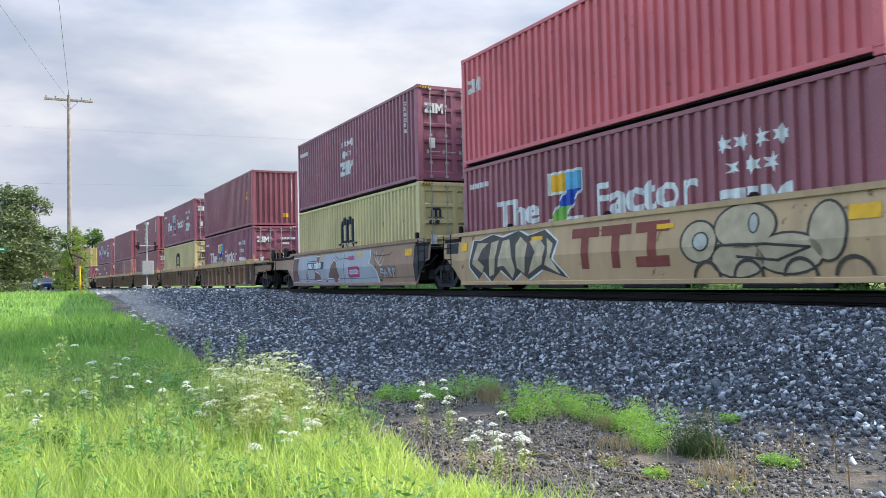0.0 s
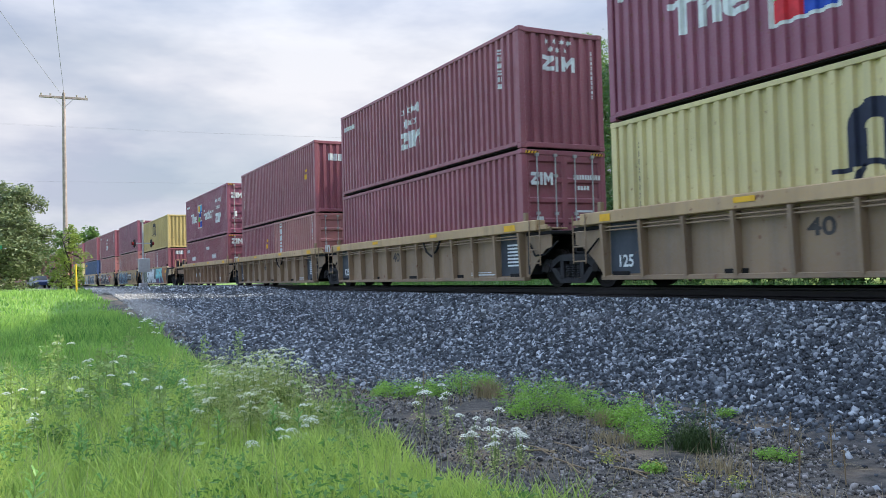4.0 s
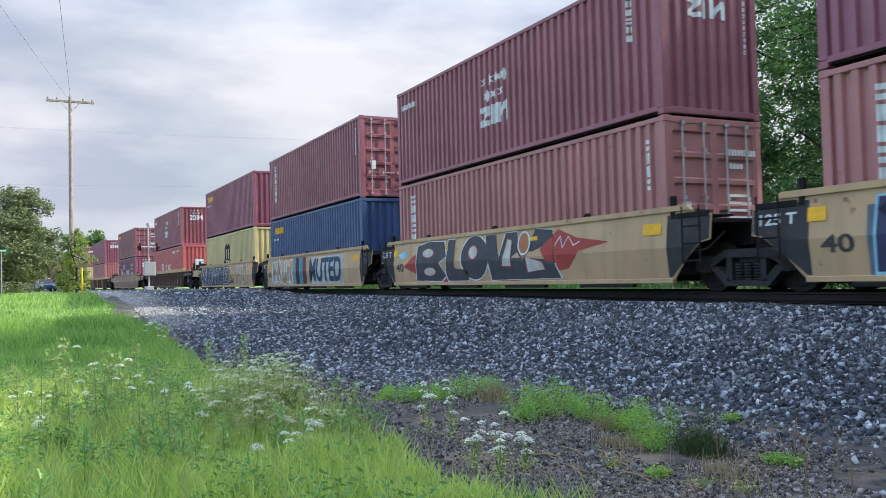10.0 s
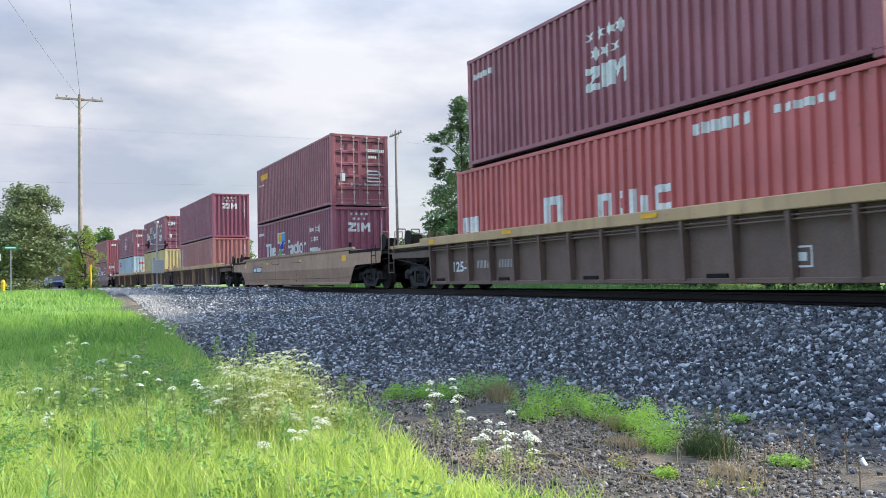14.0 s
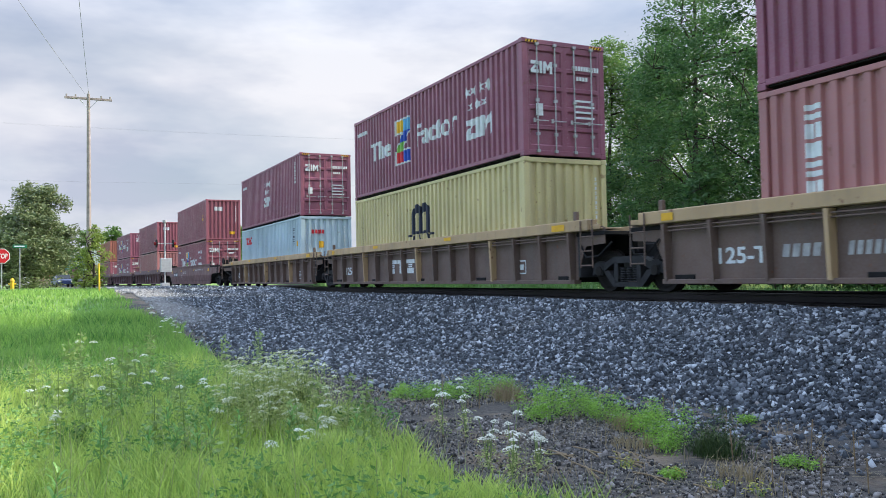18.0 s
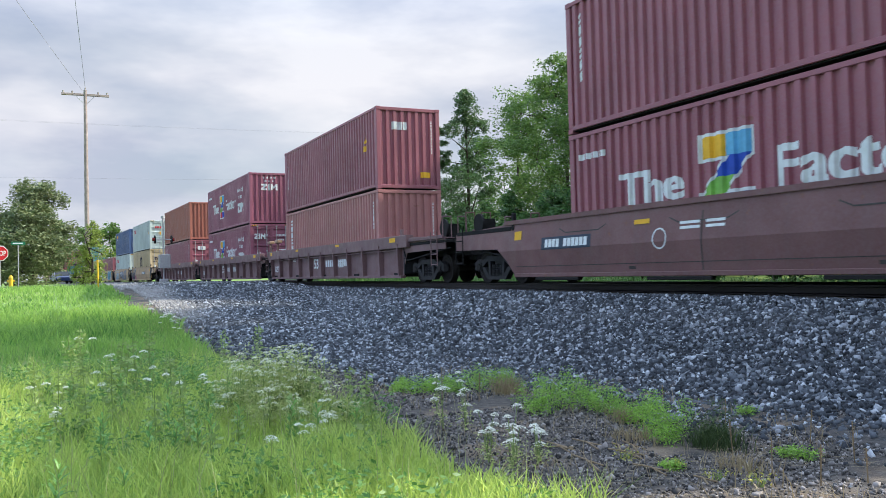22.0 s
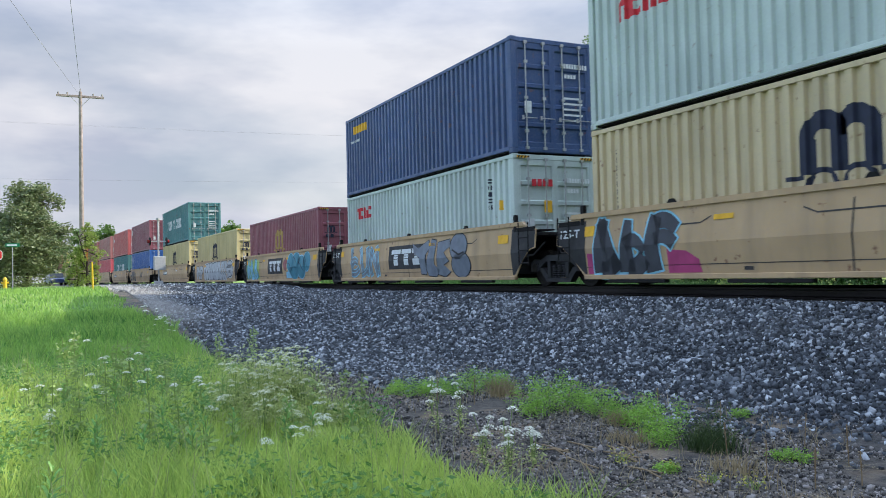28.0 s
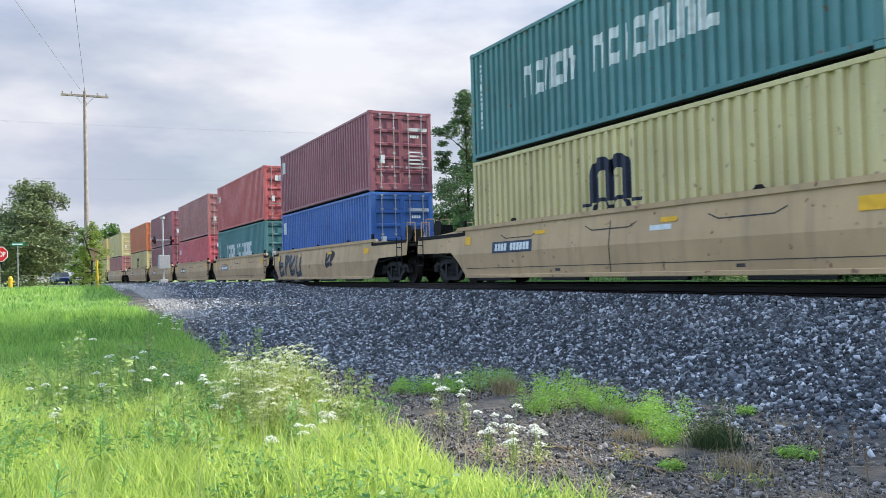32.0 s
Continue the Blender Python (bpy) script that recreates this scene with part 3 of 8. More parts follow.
        decal("sign_patch", [bar(-h + 0.35, 1.95, -h + 0.85, 2.5)], WHITE, c, shift=y)
    elif style == "small_blocks":
        decal("emblem", mark_block(-h + 0.35, 1.9, 0.6, 0.36), WHITE, c, shift=y)
    elif style == "stars":
        decal("emblem", stars_over(-h + 1.9, 1.1, 1.1, 0.15), WHITE, c, shift=y)
        decal("number_marking", blocks(-h + 0.3, 1.9, [0.11] * 7, 0.2, 0.02), WHITE, c, shift=y)


def end_marks(c, style, length, doors, tall):
    """Marks on the end that faces the way the train goes."""
    x = length / 2 + (0.002 if doors else -0.02)
    turn = pose(x, 0, 0, 0, 0, 90)
    hold = []
    if style == "block":
        hold.append(("emblem", mark_block(-0.55, 1.9, 0.95, 0.36) if not doors else mark_block(-0.98, 2.05, 0.62, 0.30), WHITE))
        if not doors:
            hold.append(("emblem", stars_over(-0.5, 2.42, 0.85, 0.08), WHITE))
    if style == "m":
        hold.append(("emblem", mark_m(-0.85, 1.75, 0.36, 0.36) + blocks(-0.9, 1.62, [0.14, 0.14], 0.12), NAVY))
    if style == "letters":
        hold.append(("emblem", blocks(-0.62, 2.1, [0.18, 0.16, 0.18], 0.28, 0.03), WHITE))
        hold.append(("hazard_sticker", [bar(0.45, 0.42, 0.82, 0.62)], YELLOW))
    if style == "letters_red":
        hold.append(("emblem", blocks(-0.7, 2.1, [0.13] * 4, 0.18, 0.03), RED))
        hold.append(("hazard_sticker", [bar(-0.35, 1.45, -0.12, 1.75)], YELLOW))
    if style == "patch":
        hold.append(("sign_patch", [bar(-0.35, 1.25, 0.25, 1.85)], SIGN_BLUE))
    if style == "hazard":
        hold.append(("hazard_sticker", [bar(0.4, 0.45, 0.72, 0.68)], YELLOW))
    if doors and style in ("m", "letters_red", "block"):
        for x0 in (-1.12, 0.76):
            hold.append(("hazard_strip", [bar(x0, tall - 0.105, x0 + 0.36, tall - 0.045)], YELLOW))
            hold.append(("hazard_stripe", [bar(x0 + 0.02 + 0.09 * i, tall - 0.105, x0 + 0.06 + 0.09 * i, tall - 0.045, 0.03) for i in range(4)], DARK))
    if doors:
        hold.append(("number_marking", blocks(0.25, 2.2, [0.06] * 10, 0.12, 0.02) + blocks(0.35, 1.95, [0.07] * 4, 0.1, 0.02), WHITE))
        hold.append(("data_marking", [bar(0.3, 0.85 + 0.14 * i, 0.78 + 0.1 * (i % 2), 0.9 + 0.14 * i) for i in range(5)] + [bar(-0.85, 1.0, -0.65, 1.3)], WHITE))
    else:
        hold.append(("number_marking", column(0.86, 2.45, 10, 0.05, 0.08, 0.04), WHITE))
    for nm, pl, mt in hold:
        ob = decal(nm, pl, mt, c, {"hazard_strip": 0.014, "hazard_stripe": 0.016}.get(nm, 0.004), wavy=not doors and nm != "sign_patch")
        ob.matrix_basis = turn @ pose(0, 0.0, 0)


def container(s, level, col, side="", end="", doors=True, length=12.192, label="", tall=2.896, on=0.0):
    """A steel shipping container; s: its rear end along the train, level: 0 in the well, 1 on top, on: how high it stands."""
    p = container_parts(length, tall)
    h = length / 2
    c = new("shipping_container")
    mat = paint(*col) if isinstance(col, tuple) else col
    tagged(c, label, "container", "containers on the train")
    for sgn in (-1, 1):
        put("side_panel", p["side"], mat, c, pose(0, sgn * (CW / 2 - 0.012), 0.16, 0, 0, 0 if sgn < 0 else 180))
        put("top_rail", p["top"], mat, c, pose(0, sgn * (CW / 2 - 0.03), tall - 0.06))
        put("bottom_rail", p["bottom"], mat, c, pose(0, sgn * (CW / 2 - 0.03), 0.09))
        for e in (-1, 1):
            put("corner_post", p["post"], mat, c, pose(e * (h - 0.09), sgn * (CW / 2 - 0.08), 0))
            for z in (0.059, tall - 0.059):
                put("corner_casting", p["cast"], mat, c, pose(e * (h - 0.089), sgn * (CW / 2 - 0.081), z))
    for e in (-1, 1):
        for z in (0.09, tall - 0.07):
            put("end_beam", p["header"], mat, c, pose(e * (h - 0.06), 0, z))
    put("roof_panel", p["roof"], mat, c)
    put("floor_panel", p["floor"], DARK, c)
    door_end = 1 if doors else -1
    put("end_panel", p["end"], mat, c, pose(-door_end * (h - 0.03), 0, 0.13, 0, 0, -90 * door_end))
    for k in (-1, 1):
        leaf = put("door", p["door"], mat, c, pose(door_end * (h - 0.025), 0.004 if k * door_end > 0 else -0.004, 0.13, 0, 0, 0 if door_end > 0 else 180))
        if k * door_end < 0:
            leaf.matrix_basis = leaf.matrix_basis @ pose(0, -(CW / 2 - 0.14), 0)
        for y in (0.28, 0.80):
            put("locking_rod", p["rod"], GALV, leaf, pose(0.035, y, 0.0), "galvanised locking rod")
            put("door_handle", p["handle"], GALV, leaf, pose(0.03, y - 0.1, 0.75), "galvanised handle")
    side_marks(c, side, length)
    end_marks(c, end, length, doors, tall)
    MOVERS.append((c, s + h, on))
    return c


# ---- well cars ----
WELL_TAN = ("well_tan", (0.455, 0.305, 0.158), 0.6, 0.9)
WELL_DUST = ("well_dusty_tan", (0.30, 0.185, 0.115), 0.65, 1.0)
WELL_BUFF = ("well_buff", (0.245, 0.165, 0.095), 0.65, 0.9)
WELL_DARK = ("well_dark_brown", (0.122, 0.075, 0.056), 0.7, 1.0)
WELL_UMBER = ("well_umber", (0.270, 0.168, 0.098), 0.7, 1.0)
WELL_PLUM = ("well_plum_brown", (0.150, 0.078, 0.083), 0.6, 0.6)
WELL_WINE = ("well_wine_brown", (0.125, 0.048, 0.048), 0.55, 0.6)
WELL_PALE = ("well_pale_blue", (0.34, 0.38, 0.42), 0.6, 0.6)
WELL_TAR = ("well_tar", (0.012, 0.013, 0.017), 0.7, 0.3)
WHEEL_R = 0.43
WHEELS = {-1: [], 1: []}


def wheelset_mesh():
    bm = bmesh.new()
    rod(bm, (0, -0.95, 0), (0, 0.95, 0), 0.075, 10)
    for s in (-1, 1):
        rod(bm, (0, s * 0.70, 0), (0, s * 0.84, 0), WHEEL_R, 28)
        rod(bm, (0, s * 0.66, 0), (0, s * 0.70, 0), WHEEL_R + 0.03, 28)
        rod(bm, (0, s * 0.84, 0), (0, s * 0.855, 0), WHEEL_R - 0.07, 28, WHEEL_R - 0.10)
        for a in range(4):
            u = a * math.pi / 2
            rod(bm, (0.13 * math.cos(u), s * 0.85, 0.13 * math.sin(u)), (0.13 * math.cos(u), s * 0.87, 0.13 * math.sin(u)), 0.02, 6)
        rod(bm, (0, s * 0.86, 0), (0, s * 1.12, 0), 0.10, 12)
    return bm_mesh("wheelset", bm)


def side_frame_mesh():
    """The cast side frame of a freight truck, with its window for the springs."""
    bm = bmesh.new()
    slab(bm, [(-1.15, 0.34), (-1.12, 0.56), (-0.95, 0.64), (-0.72, 0.60), (-0.42, 0.72), (0.42, 0.72), (0.72, 0.60), (0.95, 0.64), (1.12, 0.56), (1.15, 0.34),
              (0.98, 0.40), (0.80, 0.40), (0.45, 0.58), (-0.45, 0.58), (-0.80, 0.40), (-0.98, 0.40)], -0.09, 0.09)
    slab(bm, [(-0.80, 0.42), (-0.62, 0.44), (-0.36, 0.20), (0.36, 0.20), (0.62, 0.44), (0.80, 0.42), (0.46, 0.10), (-0.46, 0.10)], -0.08, 0.08)
    for s in (-1, 1):
        box(bm, s * 0.36 - 0.06, s * 0.36 + 0.06, -0.08, 0.08, 0.18, 0.60)
        box(bm, s * 0.89 - 0.12, s * 0.89 + 0.12, -0.11, 0.05, 0.34, 0.54)
    return bm_mesh("side_frame", bm)


def spring_mesh():
    """One coil spring, as a turned body with grooves."""
    v, f, n = [], [], 10
    prof = [(0.085 if k % 2 == 0 else 0.062, 0.21 + 0.29 * k / 12) for k in range(13)]
    for r, z in prof:
        v += [(r * math.cos(2 * math.pi * i / n), r * math.sin(2 * math.pi * i / n), z) for i in range(n)]
    for k in range(12):
        f += [(k * n + i, k * n + (i + 1) % n, (k + 1) * n + (i + 1) % n, (k + 1) * n + i) for i in range(n)]
    return mesh_of("spring", v, f)


WHEELSET, SIDE_FRAME, SPRINGS = wheelset_mesh(), side_frame_mesh(), spring_mesh()
BOLSTER = bm_mesh("truck", boxes((-0.2, 0.2, -1.0, 1.0, 0.46, 0.70), (-0.9, 0.9, -0.3, -0.2, 0.5, 0.6), (-0.9, 0.9, 0.2, 0.3, 0.5, 0.6), bevel=0.02))
IRON = plain("cast_iron", (0.026, 0.026, 0.029), 0.75, 0, 5, 0.4)
TREAD = plain("wheel_steel", (0.016, 0.013, 0.012), 0.8, 0, 6, 0.35)


def add_truck(car, x):
    t = put("truck", BOLSTER, IRON, car, pose(x, 0, 0), "dark cast-iron wheel truck")
    for s in (-1, 1):
        put("side_frame", SIDE_FRAME, IRON, t, pose(0, s * 0.99, 0, 0, 0, 0 if s < 0 else 180))
        for x in (-0.2, 0.0, 0.2):
            put("spring", SPRINGS, IRON, t, pose(x, s * 0.99, 0))
    for e in (-1, 1):
        w = put("wheelset", WHEELSET, TREAD, t, pose(e * 0.89, 0, WHEEL_R))
        WHEELS[e].append(w)
    return t


def side_outline(xl, xr, el, er, steep, top=1.5, low=0.2):
    """The outline of a well's side: low in the middle, cut up over the trucks at both ends."""
    a, b, c = (0.08, 0.30, 0.98) if steep else (0.35, 0.75, 0.88)
    left = [(el, low), (el - a, 0.57), (el - b, c - 0.02), (xl + 0.45, c + 0.02), (xl + 0.45, top - 0.16), (el - 0.25, top - 0.03), (el, top)]
    right = [(er, top), (er + 0.25, top - 0.03), (xr - 0.45, top - 0.16), (xr - 0.45, c + 0.02), (er + b, c - 0.02), (er + a, 0.57), (er, low)]
    return left + right


def rib_count(colour, length):
    return max(4, round(length / (1.16 if colour in (WELL_BUFF, WELL_DARK, WELL_UMBER) else 1.62)))


def well_car(kind, xl, xr, joint_l, joint_r, cl, cr, colour, own_left, label, art=None, tag=""):
    """One unit of a well car between xl and xr along the train; cl, cr: where its load ends."""
    mid = (xl + xr) / 2
    car = new("well_car")
    tagged(car, label, "railway car", "well cars of the train")
    a, b = xl - mid, xr - mid
    tl = a if joint_l else a + 2.15
    tr = b if joint_r else b - 2.15
    el, er = tl + 1.42, tr - 1.42
    mat = paint(*colour)
    smooth = kind == "smooth"
    y0 = 1.40 if smooth else 1.33
    cap = WELL_TAN if (colour in (WELL_BUFF, WELL_DARK, WELL_UMBER) and kind == "ribbed") else colour
    for s in (-1, 1):
        bm = bmesh.new()
        ys = y0 if smooth else y0 - 0.06
        slab(bm, side_outline(a, b, el, er, colour in (WELL_DARK, WELL_PLUM) and not smooth), s * (ys - 0.025), s * ys)
        if smooth:
            bmesh.ops.bisect_plane(bm, geom=bm.verts[:] + bm.edges[:] + bm.faces[:], plane_co=(0, 0, CREASE), plane_no=(0, 0, 1))
            for v in bm.verts:
                v.co.y -= s * FOLD * abs(v.co.z - CREASE)
        sheet = put("side_sheet", bm_mesh("side_sheet", bm), mat, car)
        # top chord and bottom sill
        bm = boxes((el - 0.6, er + 0.6, min(s * (y0 - 0.16), s * (y0 + 0.10)), max(s * (y0 - 0.16), s * (y0 + 0.10)), 1.12 if colour == WELL_PLUM else 1.28, 1.52), bevel=0.015)
        if smooth:
            bm.free()
            bm = bmesh.new()
            slab(bm, [(el - 0.5, 1.44), (er + 0.5, 1.44), (er + 0.4, 1.54), (el - 0.4, 1.54)], s * (y0 - 0.12), s * (y0 - 0.03))
        put("top_chord", bm_mesh("top_chord", bm), paint(*cap), car)
        bm = boxes((el, er, min(s * (y0 - 0.14), s * (y0 - 0.03 if smooth else y0 + 0.05)), max(s * (y0 - 0.14), s * (y0 - 0.03 if smooth else y0 + 0.05)), 0.16, 0.25), bevel=0.01)
        put("side_sill", bm_mesh("side_sill", bm), mat, car)
        if not smooth:
            n = rib_count(colour, er - el)
            post = CACHE.get("rib")
            if post is None:
                bm = bmesh.new()
                slab(bm, [(-0.06, 0.22), (0.06, 0.22), (0.06, 1.265), (-0.06, 1.265)], -0.19, 0.0)
                for v in bm.verts:
                    if v.co.z < 1:
                        v.co.y *= 0.72
                    v.co.x *= 0.62
                CACHE["rib"] = post = bm_mesh("rib", bm)
            for i in range(n + 1):
                put("rib", post, paint(*cap) if "tan top edge" in label and i % 4 == 3 else mat, car, pose(el + 0.12 + (er - el - 0.24) * i / n, s * (y0 - 0.06), 0, 0, 0, 0 if s < 0 else 180))
            for z in (1.20, 1.135) if colour != WELL_PLUM else (1.06,):
                put("air_pipe", bm_mesh("air_pipe", rods([((el + 0.2, s * (y0 + 0.05), z), (er - 0.2, s * (y0 + 0.05), z))], 0.016)), mat, car)
    # floor, cross beams, bulkheads and the platforms over the trucks
    if "beam" not in CACHE:
        CACHE["beam"] = bm_mesh("floor_beam", boxes((-0.25, 0.25, -1.3, 1.3, 0.20, 0.33), bevel=0.01))
    for x in np.linspace(el + 0.5, er - 0.5, 5):
        put("floor_beam", CACHE["beam"], DARK, car, pose(x, 0, 0))
    for e, tip, jt in ((el, a, joint_l), (er, b, joint_r)):
        d = 1 if e > 0 else -1
        x0, x1 = sorted((e + d * 0.02, e + d * 0.10))
        put("bulkhead", bm_mesh("bulkhead", boxes((x0, x1, -1.28, 1.28, 0.30, 1.30), bevel=0.01)), paint(*WELL_TAR), car)
        # walkway plate on top with a raised lip and box guides beside the load
        x0, x1 = sorted((e + d * 0.12, tip - d * 0.5))
        for q in (-1, 1):
            bm = boxes((x0, x1, *sorted((q * 0.78, q * 1.36)), 1.30, 1.335), (x0, x1, *sorted((q * 1.32, q * 1.36)), 1.33, 1.40), bevel=0.006)
            put("walkway", bm_mesh("walkway", bm), DARK if smooth else paint(*cap), car)
        x0, x1 = sorted((e - d * 0.02, e + d * 0.09))
        for q in (-1, 1):
            put("load_guide", bm_mesh("load_guide", boxes((x0, x1, *sorted((q * 1.27, q * 1.36)), 1.30, 1.72), bevel=0.012)), DARK if smooth else mat, car)
        seg = [((e + d * 0.15, -1.30, 1.0), (e + d * 0.45, -1.36, 0.72)), ((e + d * 0.45, -1.36, 0.72), (e + d * 0.85, -1.34, 0.74)), ((e + d * 0.85, -1.34, 0.74), (tip - d * 0.3, -1.2, 1.02))]
        put("brake_hose", bm_mesh("brake_hose", rods(seg, 0.022, 6)), DARK, car)
        x0, x1 = sorted((e, tip - d * 0.42))
        bm = boxes((x0, x1, -1.30, 1.30, 1.18, 1.26), (x0, x1, -0.45, 0.45, 0.80, 1.18), bevel=0.01)
        put("platform", bm_mesh("platform", bm), DARK, car)
        x0, x1 = sorted((tip - d * 0.9, tip - d * 0.02 if jt else tip - d * 0.45))
        put("draft_arm", bm_mesh("draft_arm", boxes((x0, x1, -0.28, 0.28, 0.66, 1.0), bevel=0.03)), DARK, car)
        # ladder and hand grips at the corner
        xx = tip - d * 0.62
        seg = [((xx, -1.46, z), (xx + d * 0.0 - d * 0.42, -1.46, z)) for z in (0.55, 0.85, 1.15)] + [((xx, -1.46, 0.5), (xx, -1.46, 1.5)), ((xx - d * 0.42, -1.46, 0.5), (xx - d * 0.42, -1.46, 1.5))]
        put("ladder", bm_mesh("ladder", rods(seg, 0.016)), DARK if smooth else mat, car)
        for yy in (-1.2, -0.7, 0.9) if not jt else ():
            seg = [((tip - d * 0.75, yy, 1.25), (tip - d * 0.75, yy, 1.95)), ((tip - d * 0.75, yy, 1.95), (tip - d * 0.75, yy + 0.28, 1.95)), ((tip - d * 0.75, yy + 0.28, 1.95), (tip - d * 0.75, yy + 0.28, 1.25))]
            put("handrail", bm_mesh("handrail", rods(seg, 0.018)), mat, car)
        if not jt:
            bm = bmesh.new()
            rod(bm, (tip - d * 0.45, 0, 0.78), (tip - d * 0.02, 0, 0.78), 0.11, 8)
            box(bm, *sorted((tip - d * 0.25, tip + d * 0.06)), -0.14, 0.14, 0.62, 0.92, bevel=0.03)
            put("coupler", bm_mesh("coupler", bm), DARK, car)
            bm = bmesh.new()
            rod(bm, (tip - d * 1.1, -1.0, 1.62), (tip - d * 1.1, -0.94, 1.62), 0.27, 18)
            rod(bm, (tip - d * 1.1, -0.94, 1.62), (tip - d * 1.1, -0.5, 1.62), 0.09, 8)
            box(bm, *sorted((tip - d * 1.25, tip - d * 0.95)), -0.9, -0.55, 1.26, 1.75)
            put("hand_brake", bm_mesh("hand_brake", bm), DARK, car)
    if smooth:
        if "lock" not in CACHE:
            bm = bmesh.new()
            slab(bm, [(-0.11, 0.0), (0.11, 0.0), (0.05, 0.08), (-0.04, 0.08)], -0.03, 0.03)
            CACHE["lock"] = bm_mesh("load_lock", bm)
        for k in (0.2, 0.5, 0.8) if colour == WELL_TAN else ():
            put("load_lock", CACHE["lock"], DARK, car, pose(el + (er - el) * k, -(y0 - 0.08), 1.535))
        for k in (0.06, 0.30, 0.54, 0.78):
            x = el + (er - el) * k
            put("sill_bracket", bm_mesh("sill_bracket", boxes((x, x + 1.7, -(y0 - 0.02), -(y0 - 0.14), 0.09, 0.155), bevel=0.01)), DARK, car)
    if tag == "posts":
        for x in (el - 0.25, el - 1.75):
            seg = [((x, -1.0, 1.3), (x, -1.0, 2.0)), ((x, -1.0, 1.3), (x + 0.36, -1.0, 1.95))]
            post = put("hitch_post", bm_mesh("hitch_post", rods(seg, 0.035, 6)), mat, car)
            put("hitch_head", bm_mesh("hitch_head", boxes((x - 0.06, x + 0.50, -1.12, -0.88, 1.97, 2.12), bevel=0.02)), paint(*WELL_DUST), post)
    if own_left or not joint_l:
        add_truck(car, tl)
    add_truck(car, tr)
    # yellow reflective patches along the side
    yf = -(y0 + (0.002 if smooth else 0.102))
    zz = 1.16 if smooth else 1.38
    for k in (0.28, 0.62):
        x = el + (er - el) * k
        decal("reflector", [bar(x, zz, x + 0.45, zz + 0.09)], YELLOW, car, 0.011, False, "yellow reflector", yf, smooth)
    decal("reflector", [bar(er - 0.75, 1.05 if smooth else 1.32, er - 0.25, 1.26 if smooth else 1.46)], YELLOW, car, 0.011, False, "yellow reflector", yf, smooth)
    decal("reflector", [bar(el + 0.08, 1.05 if smooth else 1.32, el + 0.4, 1.26 if smooth else 1.46)], YELLOW, car, 0.011, False, "yellow reflector", yf, smooth)
    if art:
        art(car, el, er, -(y0 + 0.002 if smooth else y0 - 0.058), tag)
    MOVERS.append((car, mid, 0.0))
    return car

# ---- the train: what stands on what ----
MAROON = ("box_maroon", (0.250, 0.066, 0.094))
PLUM = ("box_plum", (0.236, 0.062, 0.108))
BROWN = ("box_red_brown", (0.365, 0.142, 0.140))
RUSTY = ("box_rusty_brown", (0.30, 0.088, 0.055), 0.5, 0.9)
CRIMSON = ("box_crimson", (0.56, 0.10, 0.128))
BRICK = ("box_brick_red", (0.47, 0.10, 0.10))
ORANGE_BOX = ("box_orange", (0.52, 0.14, 0.035))
CREAM = ("box_yellow", (0.56, 0.475, 0.235), 0.55, 0.6)
BEIGE = ("box_beige", (0.52, 0.415, 0.25), 0.55, 0.7)
OCHRE = ("box_ochre", (0.47, 0.355, 0.13), 0.55, 0.5)
BLUE = ("box_navy_blue", (0.020, 0.064, 0.19))
AZURE = ("box_azure", (0.018, 0.115, 0.42))
ICE = ("box_pale_blue", (0.40, 0.52, 0.60), 0.5, 0.4)
SAGE = ("box_pale_grey_green", (0.45, 0.53, 0.52), 0.5, 0.4)
TEAL = ("box_teal", (0.055, 0.20, 0.215), 0.55, 0.8)

WORDS = {"box_maroon": "maroon", "box_plum": "plum-red", "box_red_brown": "faded red-brown", "box_rusty_brown": "rust-stained brown", "box_crimson": "crimson",
         "box_brick_red": "brick-red", "box_orange": "orange", "box_yellow": "pale yellow", "box_ochre": "ochre-yellow", "box_beige": "beige", "box_navy_blue": "navy-blue",
         "box_azure": "bright blue", "box_pale_blue": "pale blue", "box_pale_grey_green": "pale grey-green", "box_teal": "weathered teal"}


HIGH, LOW, STACKING = 2.896, 2.591, 0.019        # tall and standard boxes; the gap that the locks leave
WELL_FLOOR = 0.36


def load(s, level, col, side, end, doors=True, length=12.192, tall=HIGH, on=WELL_FLOOR):
    w = "%s corrugated steel shipping container, %s" % (WORDS[col[0]], "stacked on another container" if level else "sitting in a well car")
    return container(s, level, col, side, end, doors, length, w, tall, on)


